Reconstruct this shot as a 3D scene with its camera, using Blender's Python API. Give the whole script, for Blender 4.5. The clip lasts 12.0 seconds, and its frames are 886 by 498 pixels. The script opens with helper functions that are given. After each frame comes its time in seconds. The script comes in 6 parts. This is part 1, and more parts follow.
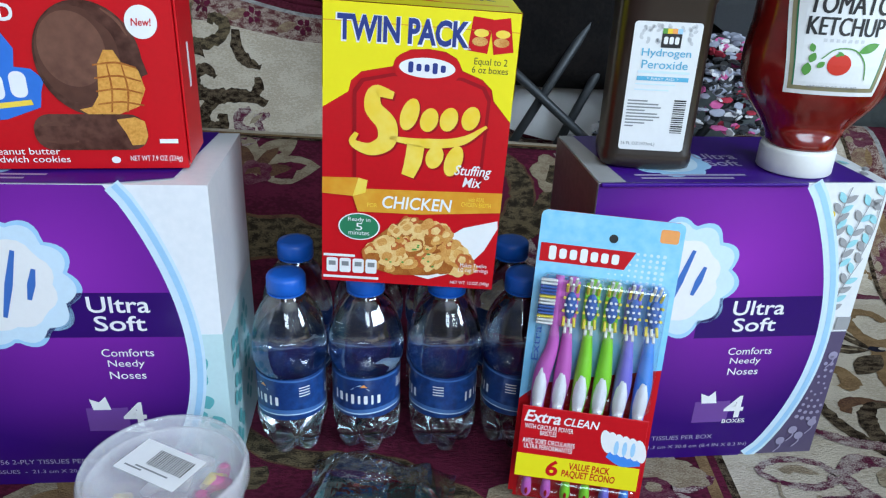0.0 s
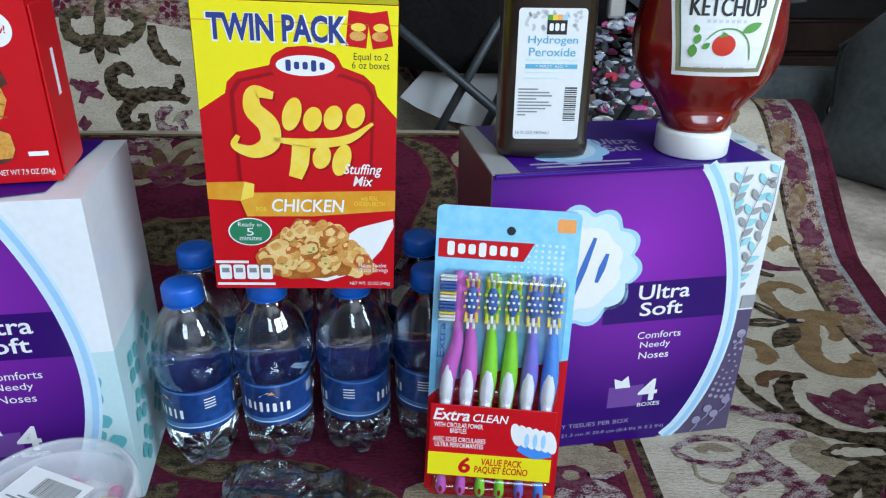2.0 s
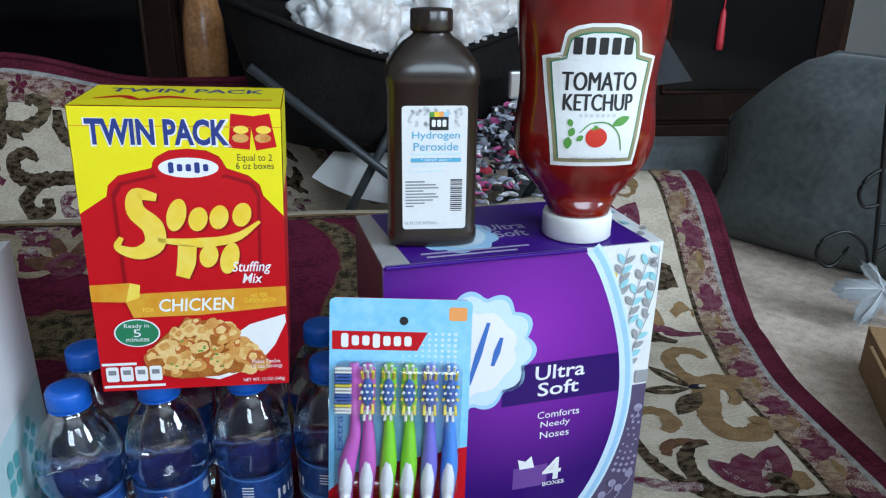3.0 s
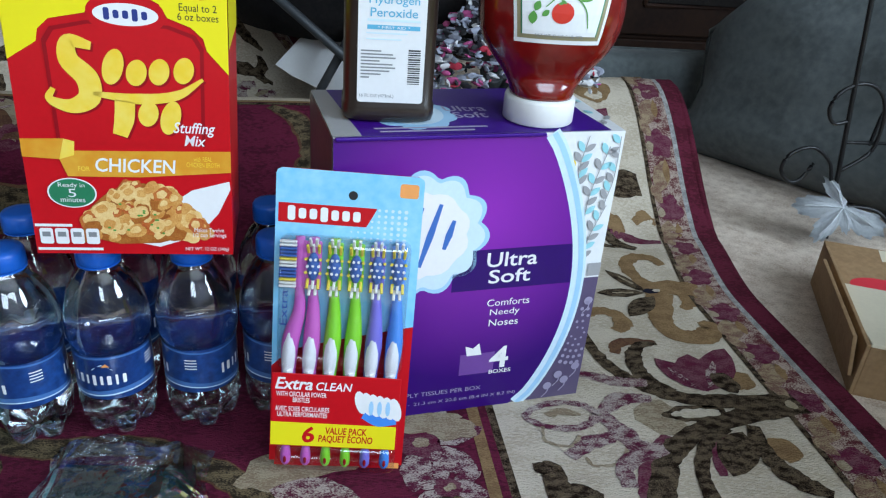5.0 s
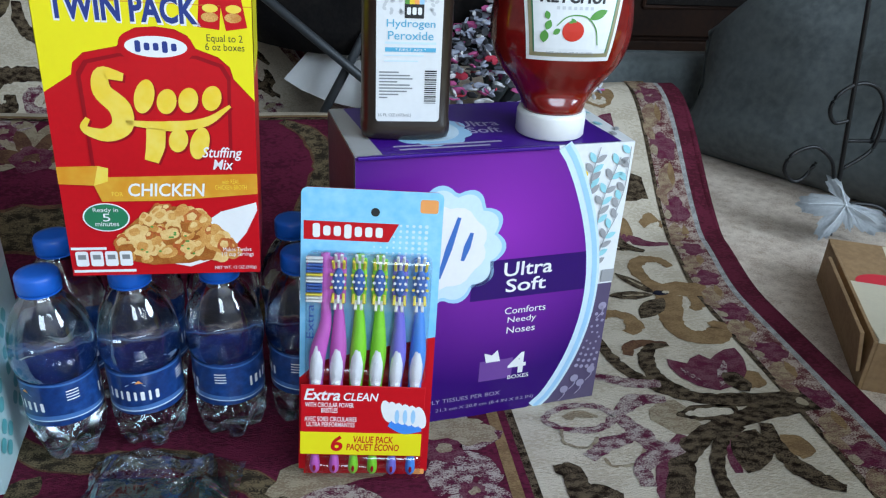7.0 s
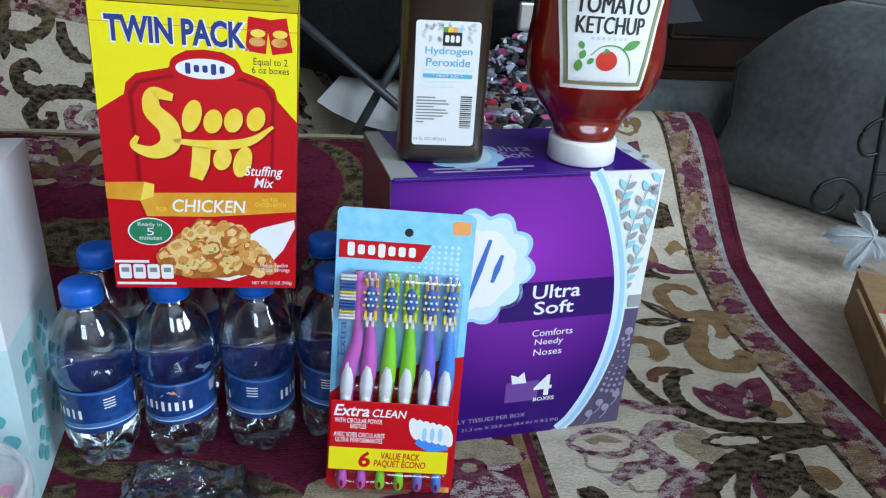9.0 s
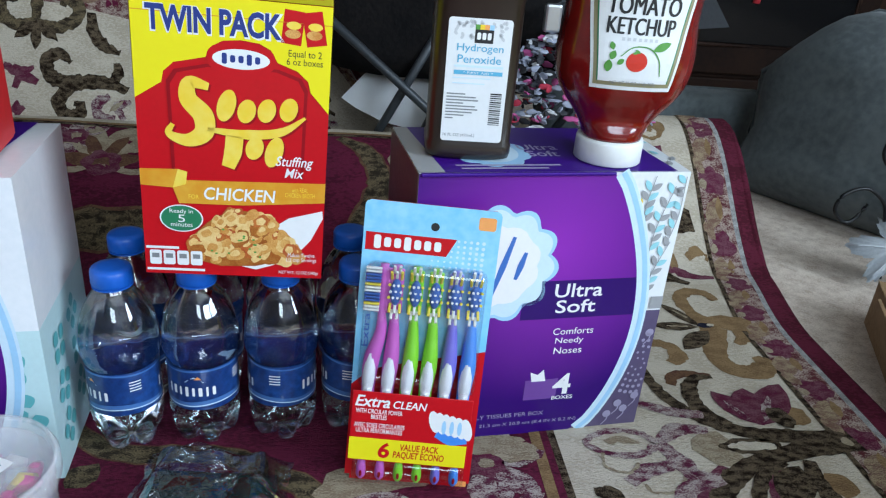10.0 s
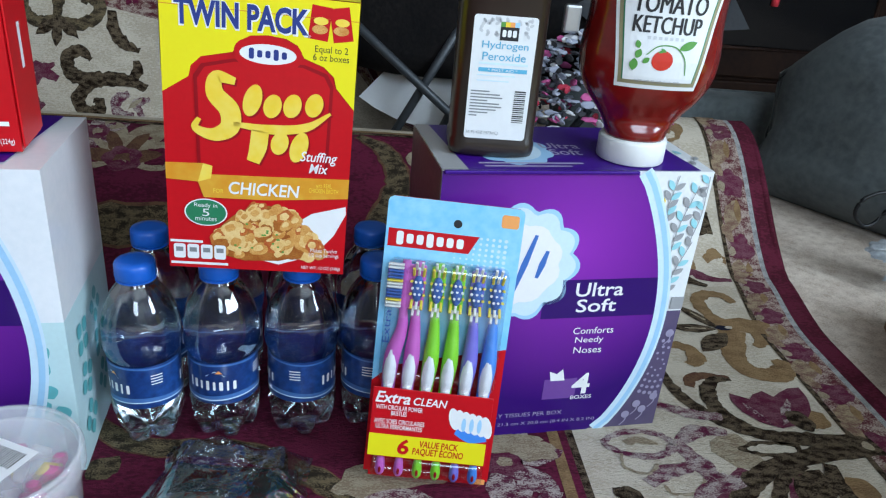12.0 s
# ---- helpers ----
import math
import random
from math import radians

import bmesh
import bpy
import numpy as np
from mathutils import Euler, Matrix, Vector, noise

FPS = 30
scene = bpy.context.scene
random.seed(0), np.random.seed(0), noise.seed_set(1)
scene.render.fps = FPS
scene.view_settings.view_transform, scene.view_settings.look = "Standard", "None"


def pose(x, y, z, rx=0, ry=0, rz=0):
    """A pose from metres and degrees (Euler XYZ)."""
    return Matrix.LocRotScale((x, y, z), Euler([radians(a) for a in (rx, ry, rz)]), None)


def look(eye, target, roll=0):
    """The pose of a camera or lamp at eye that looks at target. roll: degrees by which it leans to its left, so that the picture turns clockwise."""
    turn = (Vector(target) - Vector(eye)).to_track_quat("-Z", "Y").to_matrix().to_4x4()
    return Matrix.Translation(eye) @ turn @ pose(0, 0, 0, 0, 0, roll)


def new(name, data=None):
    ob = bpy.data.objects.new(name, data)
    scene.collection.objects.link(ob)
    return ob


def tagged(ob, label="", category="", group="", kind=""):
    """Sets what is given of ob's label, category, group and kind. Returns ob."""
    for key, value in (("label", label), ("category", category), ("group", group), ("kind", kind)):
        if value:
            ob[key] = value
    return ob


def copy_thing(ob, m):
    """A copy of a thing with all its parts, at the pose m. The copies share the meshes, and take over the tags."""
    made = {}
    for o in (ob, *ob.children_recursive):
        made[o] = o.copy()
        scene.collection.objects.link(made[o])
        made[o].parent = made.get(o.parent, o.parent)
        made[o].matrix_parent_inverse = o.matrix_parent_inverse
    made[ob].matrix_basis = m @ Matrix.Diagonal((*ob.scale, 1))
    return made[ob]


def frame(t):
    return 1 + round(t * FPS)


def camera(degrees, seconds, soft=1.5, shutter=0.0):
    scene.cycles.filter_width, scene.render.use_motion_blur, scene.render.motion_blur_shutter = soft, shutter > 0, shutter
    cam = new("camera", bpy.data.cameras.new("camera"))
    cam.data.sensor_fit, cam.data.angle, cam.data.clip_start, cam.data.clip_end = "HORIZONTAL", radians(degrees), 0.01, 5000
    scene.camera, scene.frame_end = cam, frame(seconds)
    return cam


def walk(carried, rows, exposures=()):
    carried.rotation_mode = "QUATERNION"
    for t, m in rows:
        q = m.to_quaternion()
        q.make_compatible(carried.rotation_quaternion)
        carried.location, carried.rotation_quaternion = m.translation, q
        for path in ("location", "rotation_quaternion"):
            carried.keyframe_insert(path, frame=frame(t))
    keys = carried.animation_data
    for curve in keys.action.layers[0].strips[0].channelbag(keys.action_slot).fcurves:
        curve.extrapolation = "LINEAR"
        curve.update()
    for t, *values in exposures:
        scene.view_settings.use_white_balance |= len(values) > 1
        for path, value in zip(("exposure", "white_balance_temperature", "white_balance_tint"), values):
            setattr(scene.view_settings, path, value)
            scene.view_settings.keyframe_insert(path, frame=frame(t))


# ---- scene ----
cam = camera(61.5, 12.0, soft=1.2)
METRES, EYE, TILT, LEAN, TURN = 0.225, 0.46, -27.0, 0.0, 0.0
PATH = [
    (0, (0.046, 0.031, 0.425), (0.017, 1.845, -0.416), 2.3),
    (0.5, (0.052, 0.038, 0.425), (0.035, 1.831, -0.462), 0.6),
    (1, (0.05, 0.032, 0.427), (-0.021, 1.816, -0.474), -0.8),
    (1.5, (0.061, 0.038, 0.425), (-0.023, 1.81, -0.499), -0.9),
    (2, (0.092, 0.046, 0.43), (0.167, 1.842, -0.446), 0.7),
    (2.5, (0.117, 0.046, 0.449), (0.307, 1.876, -0.336), 0.3),
    (3, (0.122, 0.045, 0.451), (0.376, 1.894, -0.268), 0.7),
    (3.2, (0.124, 0.045, 0.449), (0.449, 1.885, -0.243), 1.2),
    (4.8, (0.139, 0.043, 0.42), (0.462, 1.801, -0.476), 4.3),
    (5, (0.138, 0.045, 0.419), (0.46, 1.794, -0.495), 4.6),
    (5.5, (0.137, 0.044, 0.419), (0.46, 1.787, -0.508), 4.9),
    (6, (0.133, 0.04, 0.423), (0.444, 1.791, -0.491), 4.8),
    (6.5, (0.128, 0.037, 0.435), (0.441, 1.789, -0.477), 3.5),
    (7, (0.122, 0.034, 0.434), (0.44, 1.786, -0.477), 3.0),
    (9, (0.112, 0.024, 0.437), (0.377, 1.812, -0.42), 3.6),
    (9.5, (0.108, 0.022, 0.432), (0.361, 1.812, -0.424), 4.3),
    (10, (0.103, 0.018, 0.434), (0.331, 1.812, -0.421), 4.8),
    (10.5, (0.102, 0.019, 0.431), (0.324, 1.814, -0.422), 5.1),
    (11, (0.101, 0.017, 0.436), (0.319, 1.811, -0.42), 5.3),
    (11.5, (0.102, 0.017, 0.434), (0.316, 1.813, -0.419), 5.2),
    (12, (0.094, 0.017, 0.43), (0.295, 1.815, -0.422), 5.1),
]
walk(cam, [(t, look(eye, target, roll)) for t, eye, target, roll in PATH])

# ---- light ----
world = bpy.data.worlds.new("world")
scene.world = world
world.use_nodes = True
wn = world.node_tree.nodes
sky = wn.new("ShaderNodeTexSky")
sky.sky_type, sky.sun_disc = "NISHITA", False
sky.sun_elevation, sky.sun_rotation = radians(38), radians(100)
world.node_tree.links.new(sky.outputs[0], wn["Background"].inputs[0])
wn["Background"].inputs[1].default_value = 0.1


def window_light(name, where, aim, w, h, watts, colour):
    la = bpy.data.lights.new(name, "AREA")
    la.shape, la.size, la.size_y, la.energy, la.color = "RECTANGLE", w, h, watts, colour
    ob = new(name, la)
    ob.matrix_world = look(where, aim)
    return ob


window_light("window_daylight", (2.17, -0.95, 1.35), (0.0, -0.95, 1.1), 1.4, 1.25, 80, (0.69, 0.865, 1.04))
window_light("window_daylight_rear", (0.55, -1.97, 1.5), (0.55, 0.0, 1.1), 1.3, 1.15, 34, (0.69, 0.865, 1.04))
sun_data = bpy.data.lights.new("sun", "SUN")
sun_data.energy, sun_data.angle, sun_data.color = 1.2, radians(0.6), (1.0, 0.95, 0.88)
new("sun", sun_data).matrix_world = look((6, -1.5, 4.8), (0, 0, 0))
scene.view_settings.exposure = 0.26


# ---- materials ----
def mat(name, colour, rough=0.5, metal=0.0, colour2=None, scale=30.0, amount=0.25, bump=0.0, bump_scale=200.0,
        coat=0.0, detail=4.0, spec=0.5, sheen=0.0, rows=False):
    """A procedural surface: two tones mixed by coarse and fine noise, with relief."""
    m = bpy.data.materials.new(name)
    m.use_nodes = True
    n, l = m.node_tree.nodes, m.node_tree.links
    b = n["Principled BSDF"]
    b.inputs["Roughness"].default_value = rough
    b.inputs["Metallic"].default_value = metal
    b.inputs["Coat Weight"].default_value = coat
    b.inputs["Coat Roughness"].default_value = 0.12
    b.inputs["Specular IOR Level"].default_value = spec
    b.inputs["Sheen Weight"].default_value = sheen
    co = n.new("ShaderNodeTexCoord")
    c1 = (*colour, 1)
    c2 = (*(colour2 or tuple(c * 0.8 for c in colour)), 1)
    na = n.new("ShaderNodeTexNoise")
    na.inputs["Scale"].default_value, na.inputs["Detail"].default_value = scale, detail
    nb = n.new("ShaderNodeTexNoise")
    nb.inputs["Scale"].default_value, nb.inputs["Detail"].default_value = scale * 9, 3
    add = n.new("ShaderNodeMath")
    add.operation = "MULTIPLY"
    grain = co.outputs["Object"]
    if rows:
        streak = n.new("ShaderNodeMapping")
        streak.inputs["Scale"].default_value = (0.8, 1.35, 1.35)
        l.new(grain, streak.inputs["Vector"])
        grain = streak.outputs[0]
    l.new(grain, na.inputs["Vector"])
    l.new(grain, nb.inputs["Vector"])
    l.new(na.outputs["Fac"], add.inputs[0])
    l.new(nb.outputs["Fac"], add.inputs[1])
    ramp = n.new("ShaderNodeMapRange")
    ramp.inputs["From Min"].default_value, ramp.inputs["From Max"].default_value = (0.205, 0.30) if rows else (0.15, 0.38)
    ramp.inputs["To Min"].default_value, ramp.inputs["To Max"].default_value = 0.0, amount
    l.new(add.outputs[0], ramp.inputs["Value"])
    mix = n.new("ShaderNodeMix")
    mix.data_type = "RGBA"
    mix.inputs["A"].default_value, mix.inputs["B"].default_value = c1, c2
    l.new(ramp.outputs[0], mix.inputs["Factor"])
    l.new(mix.outputs["Result"], b.inputs["Base Color"])
    if bump:
        nc = n.new("ShaderNodeTexNoise")
        nc.inputs["Scale"].default_value, nc.inputs["Detail"].default_value = bump_scale, 4
        l.new(co.outputs["Object"], nc.inputs["Vector"])
        bp = n.new("ShaderNodeBump")
        bp.inputs["Strength"].default_value, bp.inputs["Distance"].default_value = bump, 0.002
        if rows:
            # rows of knots across the pile
            wv, sumh = n.new("ShaderNodeTexWave"), n.new("ShaderNodeMath")
            wv.bands_direction = "Y"
            wv.inputs["Scale"].default_value, wv.inputs["Distortion"].default_value = 190, 9.0
            wv.inputs["Detail"].default_value, wv.inputs["Detail Scale"].default_value = 2, 2
            sumh.operation = "ADD"
            l.new(co.outputs["Object"], wv.inputs["Vector"])
            l.new(nc.outputs["Fac"], sumh.inputs[0])
            l.new(wv.outputs["Fac"], sumh.inputs[1])
            l.new(sumh.outputs[0], bp.inputs["Height"])
            shade = n.new("ShaderNodeMix")
            shade.data_type, shade.blend_type = "RGBA", "MULTIPLY"
            shade.inputs["B"].default_value = (0.86, 0.85, 0.84, 1)
            l.new(wv.outputs["Fac"], shade.inputs["Factor"])
            l.new(mix.outputs["Result"], shade.inputs["A"])
            l.new(shade.outputs["Result"], b.inputs["Base Color"])
        else:
            l.new(nc.outputs["Fac"], bp.inputs["Height"])
        l.new(bp.outputs[0], b.inputs["Normal"])
    return m


def clear(name, colour, ior, rough, bump=0.0, bump_scale=60.0, alpha=1.0, weight=1.0, coat=0.0):
    m = bpy.data.materials.new(name)
    m.use_nodes = True
    n, l = m.node_tree.nodes, m.node_tree.links
    b = n["Principled BSDF"]
    b.inputs["Base Color"].default_value = (*colour, 1)
    b.inputs["Transmission Weight"].default_value = weight
    b.inputs["IOR"].default_value, b.inputs["Roughness"].default_value = ior, rough
    b.inputs["Alpha"].default_value = alpha
    b.inputs["Coat Weight"].default_value, b.inputs["Coat Roughness"].default_value = coat, 0.06
    b.inputs["Coat IOR"].default_value = 1.9
    if bump:
        co, nc, bp = n.new("ShaderNodeTexCoord"), n.new("ShaderNodeTexNoise"), n.new("ShaderNodeBump")
        nc.inputs["Scale"].default_value = bump_scale
        bp.inputs["Strength"].default_value, bp.inputs["Distance"].default_value = bump, 0.003
        l.new(co.outputs["Object"], nc.inputs["Vector"])
        l.new(nc.outputs["Fac"], bp.inputs["Height"])
        l.new(bp.outputs[0], b.inputs["Normal"])
    return m


def film(name, gloss, rough, tint, bump, bump_scale):
    """Thin clear sheet: mostly see-through, with a gloss that grows at the edges."""
    m = bpy.data.materials.new(name)
    m.use_nodes = True
    n, l = m.node_tree.nodes, m.node_tree.links
    n.remove(n["Principled BSDF"])
    tr, gl, mx, lw, ad = (n.new("ShaderNodeBsdfTransparent"), n.new("ShaderNodeBsdfGlossy"), n.new("ShaderNodeMixShader"), n.new("ShaderNodeLayerWeight"), n.new("ShaderNodeMapRange"))
    tr.inputs["Color"].default_value = (*tint, 1)
    gl.inputs["Roughness"].default_value = rough
    lw.inputs["Blend"].default_value = 0.35
    ad.inputs["To Min"].default_value, ad.inputs["To Max"].default_value = gloss, min(1, gloss * 4)
    l.new(lw.outputs["Facing"], ad.inputs["Value"])
    l.new(ad.outputs[0], mx.inputs["Fac"])
    l.new(tr.outputs[0], mx.inputs[1])
    l.new(gl.outputs[0], mx.inputs[2])
    l.new(mx.outputs[0], n["Material Output"].inputs["Surface"])
    co, nc, bp = n.new("ShaderNodeTexCoord"), n.new("ShaderNodeTexNoise"), n.new("ShaderNodeBump")
    nc.inputs["Scale"].default_value = bump_scale
    bp.inputs["Strength"].default_value, bp.inputs["Distance"].default_value = bump, 0.003
    l.new(co.outputs["Object"], nc.inputs["Vector"])
    l.new(nc.outputs["Fac"], bp.inputs["Height"])
    l.new(bp.outputs[0], gl.inputs["Normal"])
    return m


def glow_print(name, centre, inner, outer, radius):
    """Printed film whose ink runs from a light middle to a dark rim."""
    m = mat(name, outer, 0.35, coat=0.1, bump=0.12, bump_scale=14, spec=0.2)
    n, l = m.node_tree.nodes, m.node_tree.links
    co, ma, gr, mx = (n.new("ShaderNodeTexCoord"), n.new("ShaderNodeMapping"), n.new("ShaderNodeTexGradient"), n.new("ShaderNodeMix"))
    gr.gradient_type, mx.data_type = "SPHERICAL", "RGBA"
    ma.vector_type = "TEXTURE"
    ma.inputs["Location"].default_value, ma.inputs["Scale"].default_value = centre, (radius, radius, radius)
    l.new(co.outputs["Object"], ma.inputs["Vector"])
    l.new(ma.outputs[0], gr.inputs[0])
    l.new(gr.outputs["Fac"], mx.inputs["Factor"])
    mx.inputs["A"].default_value, mx.inputs["B"].default_value = (*outer, 1), (*inner, 1)
    l.new(mx.outputs["Result"], n["Principled BSDF"].inputs["Base Color"])
    return m


M_plaster = mat("wall_plaster", (0.30, 0.29, 0.28), 0.8, scale=3, bump=0.2)
M_ceiling = mat("ceiling_paint", (0.62, 0.61, 0.585), 0.85, scale=3, bump=0.2)
M_carpet = mat("beige_carpet", (0.74, 0.63, 0.53), 0.95, colour2=(0.38, 0.27, 0.20), scale=60, amount=0.7, bump=0.9, bump_scale=420, spec=0.12)
M_field = mat("maroon_pile", (0.14, 0.018, 0.046), 0.95, colour2=(0.08, 0.012, 0.027), scale=25, amount=0.9, bump=0.55, bump_scale=480, spec=0.06, rows=True)
M_edge = mat("maroon_binding", (0.13, 0.02, 0.04), 0.9, colour2=(0.07, 0.012, 0.02), scale=25, amount=0.8, bump=0.55, bump_scale=480, spec=0.06, rows=True)
M_cream = mat("cream_pile", (0.64, 0.56, 0.45), 0.95, colour2=(0.50, 0.42, 0.32), scale=28, amount=0.8, bump=0.55, bump_scale=480, spec=0.06, rows=True)
M_border = mat("speckled_border_pile", (0.12, 0.030, 0.035), 0.95, colour2=(0.46, 0.36, 0.30), scale=75, amount=1.0, bump=0.55, bump_scale=480, detail=6, spec=0.06, rows=True)
M_brown = mat("dark_brown_pile", (0.016, 0.009, 0.006), 0.95, colour2=(0.15, 0.11, 0.07), scale=120, amount=1.0, bump=0.55, bump_scale=480, spec=0.06, rows=True)
M_tan = mat("tan_pile", (0.30, 0.19, 0.095), 0.95, colour2=(0.20, 0.12, 0.06), scale=60, amount=0.8, bump=0.55, bump_scale=480, spec=0.06, rows=True)
M_plum = mat("plum_pile", (0.11, 0.018, 0.045), 0.95, colour2=(0.48, 0.40, 0.36), scale=95, amount=1.0, bump=0.55, bump_scale=480, detail=6, spec=0.06, rows=True)
M_border_pale = mat("pale_border_pile", (0.36, 0.27, 0.17), 0.95, colour2=(0.16, 0.07, 0.06), scale=90, amount=0.8, bump=0.55, bump_scale=480, spec=0.06, rows=True)
M_tan_dim = mat("dull_tan_pile", (0.17, 0.09, 0.05), 0.95, colour2=(0.09, 0.04, 0.03), scale=70, amount=0.8, bump=0.55, bump_scale=480, spec=0.06, rows=True)
M_tan_pale = mat("pale_tan_pile", (0.40, 0.33, 0.23), 0.95, colour2=(0.25, 0.18, 0.12), scale=70, amount=0.8, bump=0.55, bump_scale=480, spec=0.06, rows=True)
M_olive_pile = mat("olive_brown_pile", (0.035, 0.026, 0.018), 0.95, colour2=(0.20, 0.15, 0.085), scale=95, amount=0.9, bump=0.55, bump_scale=480, spec=0.06, rows=True)
M_plum_solid = mat("solid_plum_pile", (0.12, 0.018, 0.045), 0.95, colour2=(0.22, 0.10, 0.12), scale=80, amount=0.7, bump=0.55, bump_scale=480, spec=0.06, rows=True)
M_navy_pile = mat("navy_pile", (0.02, 0.02, 0.035), 0.95, bump=0.55, bump_scale=480, spec=0.06, rows=True)
M_linegrey = mat("grey_pile_line", (0.42, 0.41, 0.40), 0.95, colour2=(0.2, 0.2, 0.2), scale=90, amount=0.8, bump=0.55, bump_scale=480, spec=0.06, rows=True)
M_purple = glow_print("purple_film", (0.115, -0.001, 0.185), (0.27, 0.03, 0.42), (0.034, 0.005, 0.145), 0.15)
M_purple_top = mat("purple_film_top", (0.045, 0.006, 0.20), 0.35, coat=0.05, spec=0.15, bump=0.15, bump_scale=14)
M_purple_band = mat("dark_purple_print", (0.030, 0.005, 0.13), 0.35, coat=0.2, spec=0.3)
M_white_film = mat("white_film", (0.82, 0.83, 0.85), 0.3, colour2=(0.72, 0.75, 0.78), scale=18, amount=0.6, coat=0.5, bump=0.2, bump_scale=22)
M_leafwhite = mat("white_box_print", (0.78, 0.79, 0.80), 0.4, amount=0.3, coat=0.3)
M_plumbox = mat("slate_purple_print", (0.10, 0.075, 0.15), 0.4, coat=0.3)
M_lilac = mat("lilac_print", (0.36, 0.32, 0.46), 0.4)
M_aqua = mat("aqua_print", (0.30, 0.62, 0.68), 0.4, coat=0.3)
M_teal = mat("teal_print", (0.12, 0.44, 0.47), 0.4, coat=0.3)
M_paleaqua = mat("pale_aqua_print", (0.55, 0.74, 0.76), 0.35, coat=0.3)
M_greyleaf = mat("grey_print", (0.33, 0.33, 0.34), 0.4)
M_yellowdot = mat("yellow_print", (0.85, 0.62, 0.05), 0.4)
M_skyblue = mat("sky_blue_print", (0.36, 0.62, 0.86), 0.35, coat=0.4)
M_paleblue = mat("pale_blue_print", (0.62, 0.78, 0.90), 0.35, coat=0.4)
M_white = mat("white_print", (0.82, 0.82, 0.82), 0.4, amount=0.15)
M_whitelabel = mat("white_paper_label", (0.76, 0.77, 0.77), 0.5, amount=0.2)
M_logo_blue = mat("logo_blue", (0.05, 0.16, 0.50), 0.35)
M_yellow = mat("yellow_card", (0.83, 0.72, 0.015), 0.35, amount=0.2, coat=0.08, colour2=(0.80, 0.62, 0.01), spec=0.25)
M_red = mat("red_card", (0.56, 0.006, 0.012), 0.38, amount=0.3, coat=0.08, spec=0.25)
M_darkred = mat("dark_red_print", (0.30, 0.004, 0.010), 0.38, coat=0.05, spec=0.25)
M_gold = mat("gold_print", (0.85, 0.58, 0.04), 0.35, colour2=(0.9, 0.75, 0.2), amount=0.5, scale=12, spec=0.25)
M_amber = mat("amber_print", (0.68, 0.27, 0.02), 0.35, colour2=(0.75, 0.42, 0.05), amount=0.8, scale=10, spec=0.25)
M_navy = mat("navy_print", (0.03, 0.05, 0.22), 0.4, spec=0.25)
M_black = mat("black_print", (0.012, 0.012, 0.013), 0.5)
M_greyink = mat("grey_ink", (0.22, 0.23, 0.24), 0.5)
M_green = mat("green_print", (0.02, 0.20, 0.09), 0.4)
M_leafgreen = mat("leaf_green_print", (0.09, 0.30, 0.05), 0.4)
M_crouton = mat("toast_print", (0.55, 0.22, 0.045), 0.4, colour2=(0.74, 0.42, 0.13), amount=1.0, scale=120, spec=0.25)
M_crouton2 = mat("dark_toast_print", (0.30, 0.075, 0.012), 0.4, colour2=(0.46, 0.17, 0.035), amount=1.0, scale=120, spec=0.25)
M_choc = mat("chocolate_print", (0.045, 0.013, 0.009), 0.3, colour2=(0.16, 0.07, 0.05), amount=0.6, scale=18, coat=0.4, spec=0.25)
M_choc_light = mat("milk_chocolate_print", (0.17, 0.075, 0.05), 0.3, colour2=(0.10, 0.04, 0.028), amount=0.9, scale=14, coat=0.4, spec=0.25)
M_choc_mid = mat("dark_milk_chocolate_print", (0.10, 0.040, 0.027), 0.3, colour2=(0.07, 0.026, 0.018), amount=0.8, scale=14, coat=0.4, spec=0.25)
M_wafer = mat("wafer_print", (0.72, 0.36, 0.08), 0.4, colour2=(0.5, 0.2, 0.03), amount=0.8, scale=70, spec=0.25)
M_brand_blue = mat("bright_blue_print", (0.03, 0.17, 0.62), 0.35)
M_water = clear("water_bottle_body", (0.86, 0.93, 1.0), 1.33, 0.01, bump=0.25, bump_scale=40, coat=1.0)
M_cap_blue = mat("blue_cap_plastic", (0.006, 0.105, 0.50), 0.38, amount=0.2, coat=0.1)
M_label_blue = mat("blue_label_film", (0.007, 0.030, 0.135), 0.3, colour2=(0.016, 0.075, 0.28), amount=0.9, scale=20, coat=0.4)
M_label_mid = mat("light_blue_label", (0.06, 0.16, 0.40), 0.3, coat=0.4)
M_brownpet = mat("dark_brown_plastic", (0.022, 0.014, 0.010), 0.28, amount=0.4, bump=0.05, bump_scale=60, coat=0.2)
M_ketchup = mat("ketchup_red_bottle", (0.19, 0.006, 0.004), 0.16, colour2=(0.10, 0.002, 0.002), amount=0.7, scale=9, coat=0.7)
M_whitecap = mat("white_cap_plastic", (0.80, 0.80, 0.78), 0.4, amount=0.15)
M_tomato = mat("tomato_print", (0.62, 0.03, 0.015), 0.35)
M_olive = mat("olive_gold_print", (0.27, 0.24, 0.13), 0.4)
M_blister = film("clear_blister_plastic", 0.08, 0.05, (0.97, 0.98, 0.98), 0.1, 40)
M_cyan_card = mat("light_blue_card", (0.20, 0.56, 0.83), 0.3, colour2=(0.36, 0.68, 0.9), amount=0.8, scale=14, coat=0.4, spec=0.25)
M_magenta = mat("magenta_handle", (0.60, 0.13, 0.52), 0.3, amount=0.2)
M_lime = mat("lime_handle", (0.25, 0.68, 0.04), 0.3, amount=0.2)
